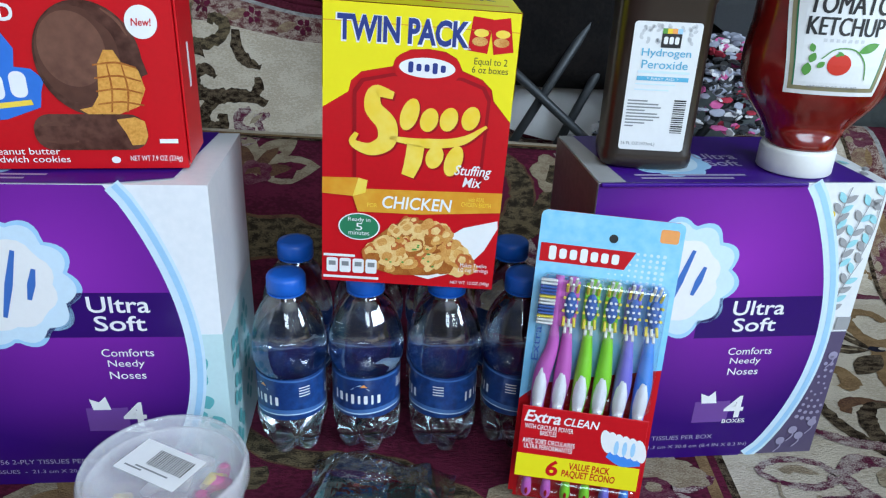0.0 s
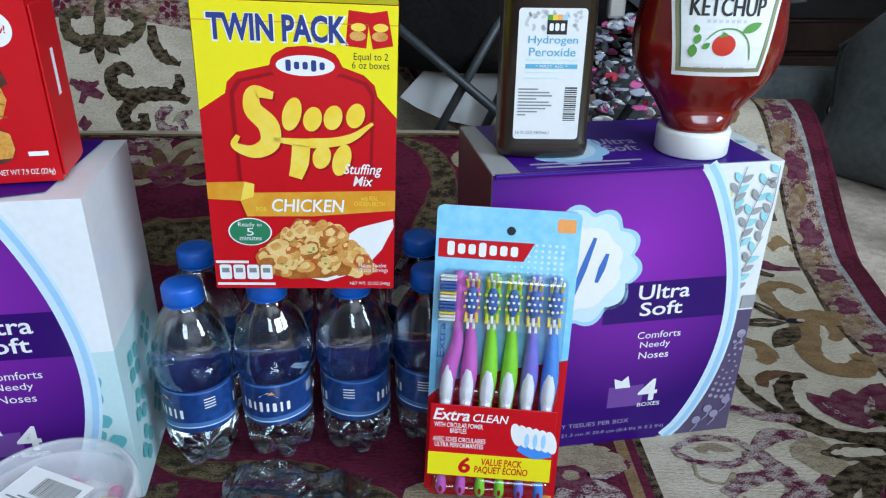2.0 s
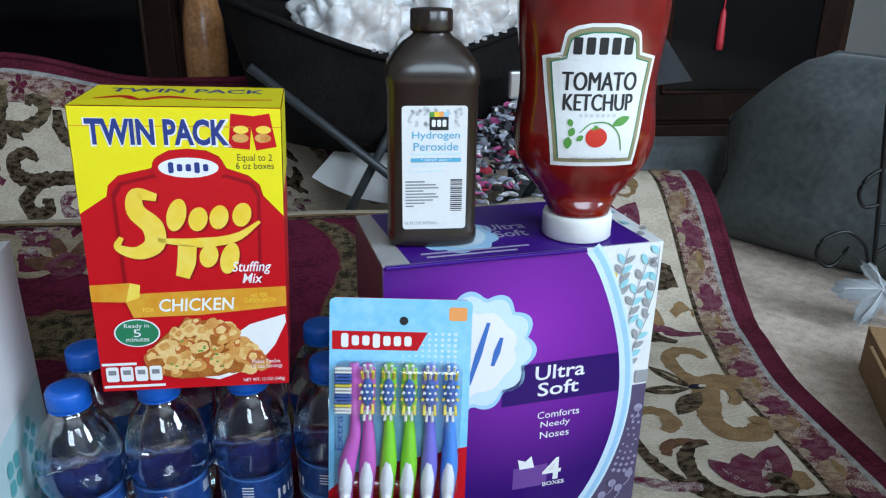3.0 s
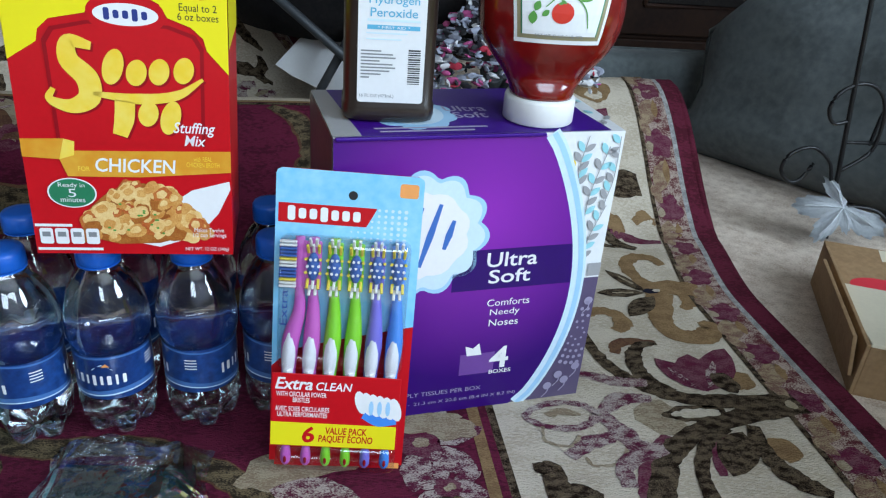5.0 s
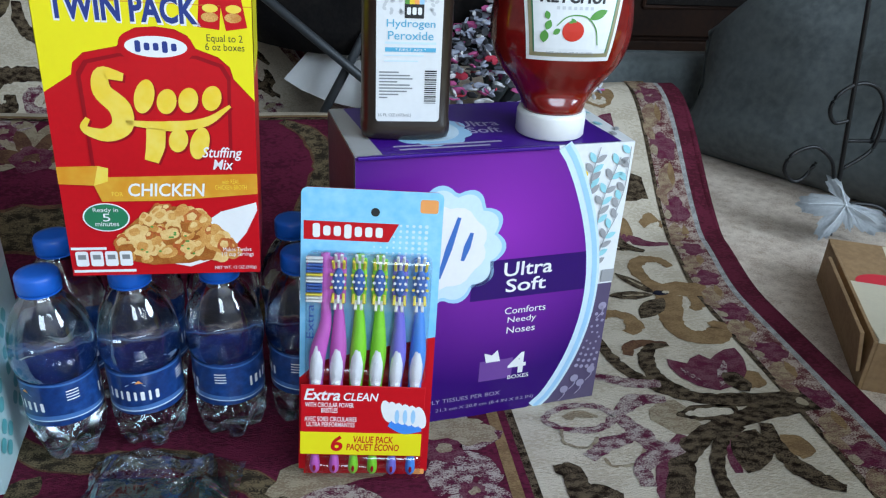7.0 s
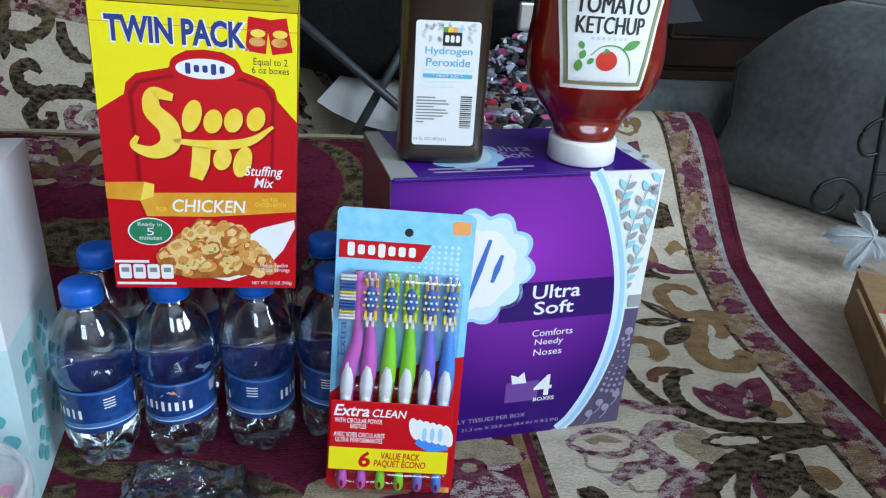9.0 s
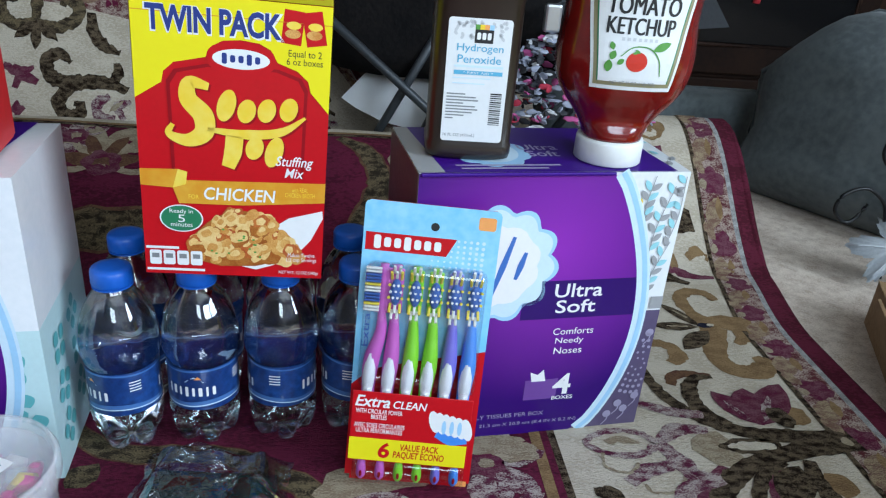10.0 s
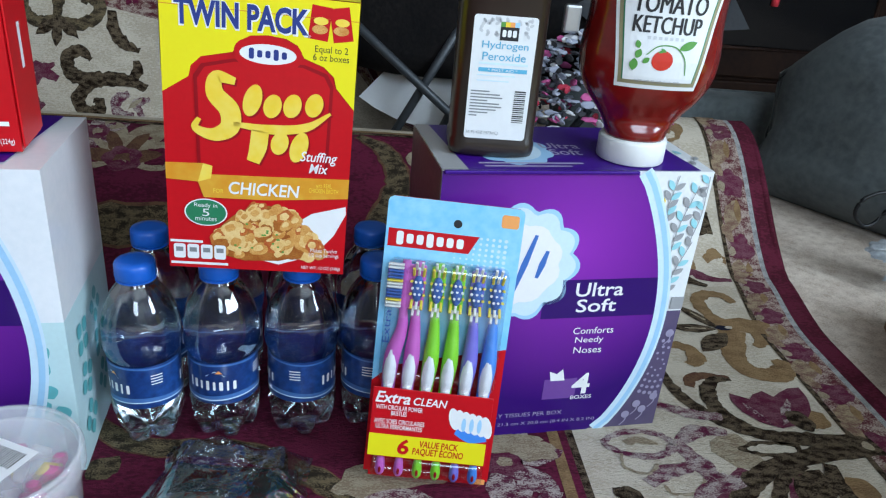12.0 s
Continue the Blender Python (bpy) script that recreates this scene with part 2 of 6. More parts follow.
M_violet = mat("periwinkle_handle", (0.20, 0.18, 0.66), 0.3, amount=0.2)
M_blue_handle = mat("blue_handle", (0.06, 0.26, 0.76), 0.3, amount=0.2)
M_grip = mat("white_rubber_grip", (0.80, 0.80, 0.84), 0.45, amount=0.2)
M_bristle = mat("white_bristles", (0.80, 0.80, 0.78), 0.6, bump=0.4, bump_scale=600)
M_bristle_blue = mat("blue_bristles", (0.04, 0.12, 0.42), 0.6, bump=0.4, bump_scale=600)
M_bristle_yellow = mat("yellow_bristles", (0.85, 0.66, 0.06), 0.6, bump=0.4, bump_scale=600)
M_orange = mat("orange_sticker", (0.90, 0.36, 0.10), 0.4)
M_tub = clear("frosted_tub_plastic", (0.90, 0.88, 0.92), 1.3, 0.2, alpha=0.40, weight=0.3, coat=0.4)
M_lid = clear("frosted_lid_plastic", (0.88, 0.89, 0.92), 1.35, 0.2, alpha=0.34, weight=0.2, coat=0.5)
M_pink = mat("hot_pink_plastic", (0.75, 0.06, 0.30), 0.35)
M_candy_yellow = mat("yellow_plastic", (0.80, 0.6, 0.12), 0.35)
M_candy_blue = mat("blue_plastic", (0.12, 0.35, 0.66), 0.35)
M_darkcloth = mat("dark_teal_fabric", (0.014, 0.036, 0.036), 0.85, colour2=(0.03, 0.060, 0.058), amount=0.8, bump=0.4, bump_scale=90, spec=0.12)
M_film = film("crinkled_clear_film", 0.22, 0.11, (0.93, 0.97, 0.96), 0.5, 60)
M_wood = mat("varnished_wood", (0.42, 0.19, 0.07), 0.3, colour2=(0.14, 0.055, 0.02), scale=14, amount=0.8, coat=0.3)
M_darkwood = mat("dark_stained_wood", (0.035, 0.016, 0.010), 0.4, colour2=(0.015, 0.008, 0.006), scale=10, amount=0.8, bump=0.15, spec=0.12)
M_blackcloth = mat("black_nylon", (0.006, 0.0055, 0.006), 0.8, colour2=(0.016, 0.013, 0.012), scale=20, amount=0.7, bump=0.5, bump_scale=120, spec=0.12)
M_greynylon = mat("grey_nylon", (0.10, 0.105, 0.115), 0.6, bump=0.4, bump_scale=160, spec=0.12)
M_strut = mat("grey_steel_tube", (0.045, 0.050, 0.056), 0.45, metal=0.3, amount=0.4)
M_bagfilm = mat("white_shopping_bag_film", (0.78, 0.79, 0.81), 0.35, colour2=(0.50, 0.36, 0.27), scale=9, detail=1, amount=0.55, bump=0.6, bump_scale=30, coat=0.3)
M_suede = mat("grey_suede", (0.115, 0.13, 0.132), 0.9, colour2=(0.075, 0.085, 0.087), scale=9, amount=1.0, bump=0.35, bump_scale=60, sheen=0.15, spec=0.12)
M_iron = mat("black_wrought_iron", (0.010, 0.010, 0.011), 0.4, metal=0.3, amount=0.4)
M_silver = mat("silvery_leaf", (0.56, 0.58, 0.60), 0.5, metal=0.1, colour2=(0.40, 0.42, 0.44), amount=0.6, bump=0.3, bump_scale=110)
M_cardboard = mat("brown_cardboard", (0.34, 0.21, 0.105), 0.8, colour2=(0.24, 0.14, 0.065), scale=18, amount=0.8, bump=0.2, bump_scale=160)
M_paper = mat("ivory_paper", (0.70, 0.63, 0.48), 0.7, amount=0.3)
M_redspot = mat("red_round_sticker", (0.70, 0.04, 0.06), 0.4)
M_glassdark = mat("dark_glass", (0.004, 0.004, 0.005), 0.12, spec=0.25)
M_steel = mat("bright_metal", (0.6, 0.61, 0.63), 0.3, metal=0.9)


# ---- building helpers ----
def mesh_of(bm):
    me = bpy.data.meshes.new("m")
    bmesh.ops.recalc_face_normals(bm, faces=bm.faces)
    bm.to_mesh(me)
    bm.free()
    return me


def part(name, bm, material, parent=None, label="", smooth=False):
    """Links a bmesh as one mesh object under its thing."""
    me = bm if isinstance(bm, bpy.types.Mesh) else mesh_of(bm)
    me.name = name
    if not me.materials:
        me.materials.append(material)
    if smooth:
        me.shade_smooth()
    ob = new(name, me)
    ob.parent = parent
    return tagged(ob, label)


def thing(name, m, label, category, group="", kind=""):
    ob = new(name)
    ob.empty_display_size = 0.02
    ob.matrix_world = m
    return tagged(ob, label, category, group, kind)


def boxmesh(x0, x1, y0, y1, z0, z1, bevel=0.0, seg=2):
    bm = bmesh.new()
    bmesh.ops.create_cube(bm, size=1, matrix=Matrix.Translation(((x0 + x1) / 2, (y0 + y1) / 2, (z0 + z1) / 2)) @ Matrix.Diagonal((x1 - x0, y1 - y0, z1 - z0, 1)))
    if bevel:
        bmesh.ops.bevel(bm, geom=list(bm.edges), offset=bevel, segments=seg, affect="EDGES", profile=0.5)
    return bm


def soft_box(w, d, h, bevel, sag, seed, cuts=7):
    """A carton in film: a bevelled box whose faces are a little uneven. Front face at y 0, left at x 0."""
    bm = boxmesh(0, w, 0, d, 0, h)
    bmesh.ops.subdivide_edges(bm, edges=list(bm.edges), cuts=cuts, use_grid_fill=True)
    for v in bm.verts:
        k = noise.noise(v.co * 16 + Vector((seed, 0, 0))) * sag
        c = Vector((w / 2, d / 2, h / 2))
        n = v.co - c
        inner = 1 if min(v.co.x, w - v.co.x) > 1e-5 and min(v.co.z, h - v.co.z) > 1e-5 else 0.4
        if v.co.z > 1e-4:
            v.co += Vector((n.x / w, n.y / d, n.z / h)) * k * inner
    return bm


def tube(points, radius, sides=8, closed_ends=True, radii=None):
    bm = bmesh.new()
    pts = [Vector(p) for p in points]
    rings = []
    up = Vector((0, 0, 1))
    for i, p in enumerate(pts):
        d = (pts[min(i + 1, len(pts) - 1)] - pts[max(i - 1, 0)]).normalized()
        a = d.cross(up if abs(d.z) < 0.9 else Vector((1, 0, 0))).normalized()
        b = d.cross(a)
        r = radii[i] if radii else radius
        rings.append([bm.verts.new(p + r * (math.cos(2 * math.pi * k / sides) * a + math.sin(2 * math.pi * k / sides) * b)) for k in range(sides)])
    for r0, r1 in zip(rings, rings[1:]):
        for k in range(sides):
            bm.faces.new((r0[k], r0[(k + 1) % sides], r1[(k + 1) % sides], r1[k]))
    if closed_ends:
        bm.faces.new(rings[0])
        bm.faces.new(rings[-1])
    return bm


def lathe(profile, sides=32, shape=None, caps=True):
    """profile: (radius, height) from the bottom up; shape(angle, height, radius) may bend it."""
    bm = bmesh.new()
    rings = []
    for r, z in profile:
        ring = []
        for k in range(sides):
            a = 2 * math.pi * k / sides
            x, y = (r * math.cos(a), r * math.sin(a)) if shape is None else shape(a, z, r)
            ring.append(bm.verts.new((x, y, z)))
        rings.append(ring)
    for r0, r1 in zip(rings, rings[1:]):
        for k in range(sides):
            bm.faces.new((r0[k], r0[(k + 1) % sides], r1[(k + 1) % sides], r1[k]))
    if caps:
        bm.faces.new(rings[0])
        bm.faces.new(rings[-1])
    return bm


def smooth_line(points, steps=8):
    """Catmull-Rom through a few points (any dimension)."""
    p = [Vector(q) for q in points]
    p = [2 * p[0] - p[1]] + p + [2 * p[-1] - p[-2]]
    out = []
    for i in range(1, len(p) - 2):
        for s in range(steps):
            t = s / steps
            out.append(0.5 * ((2 * p[i]) + (p[i + 1] - p[i - 1]) * t + (2 * p[i - 1] - 5 * p[i] + 4 * p[i + 1] - p[i + 2]) * t * t
                              + (3 * p[i] - p[i - 1] - 3 * p[i + 1] + p[i + 2]) * t ** 3))
    out.append(p[-2])
    return out


# flat shapes: (vertices in u, v; faces)
def rect2(cx, cy, w, h, nx=1, ny=1):
    vs = [(cx - w / 2 + w * i / nx, cy - h / 2 + h * j / ny) for j in range(ny + 1) for i in range(nx + 1)]
    fs = [(j * (nx + 1) + i, j * (nx + 1) + i + 1, (j + 1) * (nx + 1) + i + 1, (j + 1) * (nx + 1) + i) for j in range(ny) for i in range(nx)]
    return vs, fs


def poly2(points):
    return [tuple(p)[:2] for p in points], [tuple(range(len(points)))]


def rrect2(cx, cy, w, h, r, seg=5):
    pts = []
    for qx, qy, a0 in ((1, 1, 0), (-1, 1, 90), (-1, -1, 180), (1, -1, 270)):
        for k in range(seg + 1):
            a = radians(a0 + 90 * k / seg)
            pts.append((cx + qx * (w / 2 - r) + r * math.cos(a), cy + qy * (h / 2 - r) + r * math.sin(a)))
    return poly2(pts)


def oval2(cx, cy, rx, ry, n=28, bumps=0, depth=0.0, turn=0.0):
    pts = []
    for k in range(n):
        a = 2 * math.pi * k / n
        f = 1 + depth * abs(math.sin(a * bumps / 2)) if bumps else 1
        x, y = rx * f * math.cos(a), ry * f * math.sin(a)
        pts.append((cx + x * math.cos(turn) - y * math.sin(turn), cy + x * math.sin(turn) + y * math.cos(turn)))
    return poly2(pts)


def stroke2(points, widths, steps=8, rag=0.0):
    line = smooth_line(points, steps)
    vs, fs = [], []
    n = len(line)
    for i, p in enumerate(line):
        d = (line[min(i + 1, n - 1)] - line[max(i - 1, 0)])
        d = Vector((d[0], d[1])).normalized() if d.length else Vector((1, 0))
        k = i / (n - 1) * (len(widths) - 1)
        j = min(int(k), len(widths) - 2)
        w = (widths[j] * (1 - k + j) + widths[j + 1] * (k - j)) / 2
        w1 = w * (1 + rag * noise.noise(Vector((p[0] * 90, p[1] * 90, 1))))
        w2 = w * (1 + rag * noise.noise(Vector((p[0] * 90, p[1] * 90, 7))))
        vs += [(p[0] - d[1] * w1, p[1] + d[0] * w1), (p[0] + d[1] * w2, p[1] - d[0] * w2)]
    for i in range(n - 1):
        fs.append((2 * i, 2 * i + 1, 2 * i + 3, 2 * i + 2))
    return vs, fs


def leaf2(x, y, length, angle, width):
    a = radians(angle)
    pts = []
    for k in range(15):
        t = k / 14 * 2
        s, side = (t, 1) if t <= 1 else (2 - t, -1)
        u, v = s * length, side * width / 2 * math.sin(math.pi * s) ** 0.8
        pts.append((x + u * math.cos(a) - v * math.sin(a), y + u * math.sin(a) + v * math.cos(a)))
    return poly2(pts[:-1])


def disc2(cx, cy, rx, ry, rings=4, n=20):
    """An oval of small faces, for prints on a bent surface."""
    vs, fs = [(cx, cy)], []
    for r in range(1, rings + 1):
        for k in range(n):
            a = 2 * math.pi * k / n
            vs.append((cx + rx * r / rings * math.cos(a), cy + ry * r / rings * math.sin(a)))
    for k in range(n):
        j = (k + 1) % n
        fs.append((0, 1 + k, 1 + j))
        for r in range(rings - 1):
            fs.append((1 + r * n + k, 1 + (r + 1) * n + k, 1 + (r + 1) * n + j, 1 + r * n + j))
    return vs, fs


def join2(*shapes):
    vs, fs = [], []
    for v, f in shapes:
        fs += [tuple(i + len(vs) for i in q) for q in f]
        vs += v
    return vs, fs


def text2(body, cx, cy, w, h, shear=0.0, bold=0.0):
    """Words of the built-in font, fitted into a box w by h round (cx, cy)."""
    cu = bpy.data.curves.new("t", "FONT")
    cu.body, cu.align_x, cu.shear, cu.offset, cu.resolution_u = body, "CENTER", shear, bold, 3
    cu.space_line = 0.85
    ob = bpy.data.objects.new("t", cu)
    me = bpy.data.meshes.new_from_object(ob)
    vs = [(v.co.x, v.co.y) for v in me.vertices]
    fs = [tuple(p.vertices) for p in me.polygons]
    bpy.data.objects.remove(ob)
    bpy.data.meshes.remove(me)
    xs, ys = [v[0] for v in vs], [v[1] for v in vs]
    sx, sy = w / (max(xs) - min(xs)), h / (max(ys) - min(ys))
    mx, my = (max(xs) + min(xs)) / 2, (max(ys) + min(ys)) / 2
    return [(cx + (x - mx) * sx, cy + (y - my) * sy) for x, y in vs], fs


def front_of(y=0.0, lift=0.00013):
    return lambda u, v, k: Vector((u, y - lift * k, v))


def top_of(z, lift=0.00013):
    return lambda u, v, k: Vector((u, v, z + lift * k))


def right_of(x, lift=0.00013):
    return lambda u, v, k: Vector((x + lift * k, u, v))


def wrap(r, lift=0.00013, flat=1.0):
    return lambda u, v, k: Vector(((r + lift * k) * math.sin(u / r), -(r + lift * k) * flat * math.cos(u / r), v))


def printed(name, shape, material, parent, face, layer=1, label=""):
    vs, fs = shape
    me = bpy.data.meshes.new(name)
    me.from_pydata([face(u, v, layer) for u, v in vs], [], fs)
    return part(name, me, material, parent, label)


# ---- the room ----
def structure(name, bm, material, label, category):
    return tagged(part(name, bm, material), label, category, "", "structure")


structure("floor", boxmesh(-2.2, 2.2, -2.0, 2.4, -0.06, -0.012), M_carpet, "worn beige cut-pile carpet with brownish stains", "carpet")
structure("ceiling", boxmesh(-2.3, 2.3, -2.1, 2.5, 2.4, 2.5), M_ceiling, "plain white painted ceiling", "ceiling")
structure("wall_north", boxmesh(-2.3, 2.3, 2.4, 2.5, -0.06, 2.4), M_plaster, "plain beige plastered wall", "wall")
structure("wall_west", boxmesh(-2.3, -2.2, -2.0, 2.4, -0.06, 2.4), M_plaster, "plain beige plastered wall", "wall")


def wall_with_window(name, along, at, lo, hi, a0, a1, z0, z1):
    """A wall 0.1 thick with a window opening from a0 to a1."""
    bm = bmesh.new()
    for b0, b1, c0, c1 in ((lo, a0, -0.06, 2.4), (a1, hi, -0.06, 2.4), (a0, a1, -0.06, z0), (a0, a1, z1, 2.4)):
        q = (b0, b1, at, at + 0.1, c0, c1) if along == "x" else (at, at + 0.1, b0, b1, c0, c1)
        piece = boxmesh(*q)
        me = mesh_of(piece)
        bm.from_mesh(me)
        bpy.data.meshes.remove(me)
    structure(name, bm, M_plaster, "plain beige plastered wall with a window opening", "wall")


wall_with_window("wall_east", "y", 2.2, -2.0, 2.4, -1.65, -0.25, 0.7, 2.0)
wall_with_window("wall_south", "x", -2.1, -2.3, 2.3, -0.1, 1.2, 0.9, 2.1)
for wname, centre, half, turn in (("window_1", (2.25, -0.95, 1.35), (0.70, 0.65), 90), ("window_2", (0.55, -2.05, 1.5), (0.65, 0.6), 0)):
    win = thing(wname, pose(*centre, 0, 0, turn), "white painted window frame in the wall", "window", "", "structure")
    for x0, x1, z0, z1 in ((-half[0], half[0], -half[1], -half[1] + 0.05), (-half[0], half[0], half[1] - 0.05, half[1]),
                           (-half[0], -half[0] + 0.05, -half[1] + 0.05, half[1] - 0.05), (half[0] - 0.05, half[0], -half[1] + 0.05, half[1] - 0.05)):
        part("window_frame", boxmesh(x0, x1, -0.03, 0.03, z0, z1, 0.004), M_whitecap, win)


# ---- the rug ----
def sm(t):
    t = min(1.0, max(0.0, t))
    return t * t * (3 - 2 * t)


BACK_FOOT, BACK_RUN, BACK_TOP = 1.325, 0.135, 0.28


def rug_height(x, y):
    east = sm((x - 0.28) / 0.32)
    start, crest = 0.76 + 0.12 * east, 1.0 + 0.12 * east
    top = 0.132 + 0.018 * east
    z = top * sm((y - start) / (crest - start)) ** 0.85
    if y > crest:
        back = 1.29
        z = top + (0.012 - top) * sm((y - crest) / (back - crest))
    west = 1 - sm((x + 0.02) / 0.2)
    sag = 1 - 0.16 * sm((x + 0.5) / 0.3) + 0.04 * noise.noise(Vector((x * 4, 3, 0)))
    z += west * sag * BACK_TOP * min(1.0, max(0.0, (y - BACK_FOOT) / BACK_RUN))
    ripple = 0.004 * noise.noise(Vector((x * 5, y * 5, 0))) * sm((y - 0.72) / 0.2)
    return z + ripple


def rug_point(u, v, k=0.0):
    """u across, v along the rug; its right side swings in a little towards the near end."""
    x = u - 0.036 * sm((0.93 - v) / 0.22) * sm((u - 0.3) / 0.25)
    return Vector((x, v, rug_height(x, v) + 0.00022 * k))


def lying(x, y, k=0.0):
    """The rug's surface over a spot of the floor plan."""
    return Vector((x, y, rug_height(x, y) + 0.00022 * k))


def rug_patch(name, u0, u1, v0, v1, material, nu, nv, label=""):
    vs, fs = rect2((u0 + u1) / 2, (v0 + v1) / 2, u1 - u0, v1 - v0, nu, nv)
    me = bpy.data.meshes.new(name)
    me.from_pydata([rug_point(u, v) for u, v in vs], [], fs)
    return part(name, me, material, rug, label, True)


rug = thing("area_rug", pose(0, 0, 0), "maroon and cream floral rug draped over a hump", "rug")
rug_patch("field", -1.3, 0.28, -0.5, 1.0, M_field, 60, 75, "maroon pile field")
rug_patch("cream_band", 0.28, 0.59, -0.5, 1.3, M_cream, 16, 90, "cream pile band")
rug_patch("border", 0.59, 0.637, -0.5, 1.3, M_border, 4, 90, "speckled maroon and cream border")
rug_patch("piping", 0.637, 0.644, -0.5, 1.3, M_linegrey, 1, 90, "grey line")
rug_patch("edge_band", 0.644, 0.668, -0.5, 1.3, M_edge, 3, 90, "plain maroon edge")
rug_patch("cream_band", -1.3, 0.28, 1.0, 1.424, M_cream, 60, 34, "cream pile band")
rug_patch("border", -1.3, 0.28, 1.424, 1.447, M_border, 60, 5, "speckled maroon and cream border")
rug_patch("piping", -1.3, 0.28, 1.447, 1.4502, M_linegrey, 60, 1, "grey line")
rug_patch("edge_band", -1.3, 0.28, 1.4502, 1.46, M_edge, 60, 2, "plain maroon edge")
part("binding", tube([rug_point(0.668, -0.5 + 1.8 * i / 90) - Vector((0, 0, 0.006)) for i in range(91)], 0.0065, 8), M_edge, rug, "rolled maroon edge binding", True)
part("binding", tube([rug_point(-1.3 + 1.58 * i / 60, 1.46) for i in range(61)], 0.006, 8), M_edge, rug, "rolled maroon edge binding", True)


PIECES = [0]


def motif(name, shapes, material, layer, label="", place=rug_point):
    """Each woven piece lies a hair above the one before it."""
    for vs, fs in shapes:
        PIECES[0] += 1
        k = layer + 0.11 * (PIECES[0] % 9)
        bm = bmesh.new()
        rag = lambda u, v, q: 0.0022 * noise.noise(Vector((u * 210, v * 210, q)))
        thin = len(vs) > 100
        vv = [bm.verts.new((u + (0 if thin else rag(u, v, 1)), v + (0 if thin else rag(u, v, 5)), 0)) for u, v in vs]
        for f in fs:
            bm.faces.new([vv[i] for i in f])
        bmesh.ops.triangulate(bm, faces=[f for f in bm.faces if len(f.verts) > 4])
        for v in bm.verts:
            v.co = place(v.co.x, v.co.y, k)
        part(name, bm, material, rug, label)


def petals(cx, cy, r, n, w, turn=0.0, inner=0.2):
    return [leaf2(cx + inner * r * math.cos(radians(turn + 360 * k / n)), cy + inner * r * math.sin(radians(turn + 360 * k / n)), r * (1 - inner), turn + 360 * k / n, w) for k in range(n)]

# ---- woven pattern of the rug ----
def on_back(shape):
    """Moves a shape drawn in x and height onto the part of the rug that stands up behind."""
    vs, fs = shape
    return [(x, BACK_FOOT + BACK_RUN * z / BACK_TOP) for x, z in vs], fs


def outlined(name, shapes, wide, material, rim, layer, label=""):
    motif(name, wide, rim, layer, label)
    motif(name, shapes, material, layer + 1, label)


# lines between field and cream band
for u0, u1, ma in ((0.262, 0.272, M_tan), (0.272, 0.279, M_field), (0.279, 0.286, M_brown)):
    motif("band_line", [rect2((u0 + u1) / 2, 0.4, u1 - u0, 1.2, 1, 60)], ma, 2, "woven stripe")
motif("band_line", [rect2(-0.51, 1.001, 1.58, 0.008, 60, 1)], M_tan, 3, "woven stripe")
motif("band_line", [rect2(-0.51, 0.992, 1.58, 0.006, 60, 1)], M_brown, 3, "woven stripe")
motif("band_line", [rect2(0.592, 0.4, 0.006, 1.75, 1, 80)], M_brown, 2, "woven stripe")

# the border: pale leaves, wine patches and flecks
for k in range(22):
    v = -0.45 + 0.078 * k
    motif("border_patch", [oval2(0.616, v + 0.050, 0.013, 0.015, 22, 5, 0.4, 0.4 * k)], M_plum_solid, 2, "wine-coloured patch")
    motif("border_leaf", [leaf2(0.600, v - 0.006, 0.042, 58 + 10 * (k % 3), 0.026), leaf2(0.606, v + 0.058, 0.026, 120, 0.014)], M_border_pale, 3, "pale woven leaf")
    motif("border_leaf", [leaf2(0.618, v + 0.004, 0.028, 84, 0.010)], M_tan, 4)
    motif("border_dot", [oval2(0.601, v + 0.046, 0.0055, 0.0065, 12)], M_tan_pale, 4, "cream dot")
for k in range(16):
    x = -1.22 + 0.092 * k
    motif("border_leaf", [on_back(leaf2(x, 0.215, 0.045, 30, 0.018))], M_border_pale, 3, "pale woven leaf")
    motif("border_blossom", [on_back(s) for s in petals(x + 0.05, 0.232, 0.017, 5, 0.010, 20 * k)], M_field, 3)


def aster(cx, cy, size, turn, n=7):
    rnd = random.Random(int(cx * 1000) + int(cy * 777))
    for k in range(n):
        a = turn + 360 * k / n + rnd.uniform(-14, 14)
        ln = size * rnd.uniform(0.65, 1.1)
        motif("aster", [leaf2(cx + 0.1 * size * math.cos(radians(a)), cy + 0.1 * size * math.sin(radians(a)), ln, a, ln * rnd.uniform(0.42, 0.6))], M_plum, 2, "mottled plum petal")
    motif("aster", [oval2(cx, cy, size * 0.30, size * 0.26, 26, 7, 0.35)], M_plum_solid, 4)
    motif("aster", [oval2(cx + 0.05 * size, cy, size * 0.12, size * 0.10, 14, 5, 0.3)], M_tan_pale, 5)


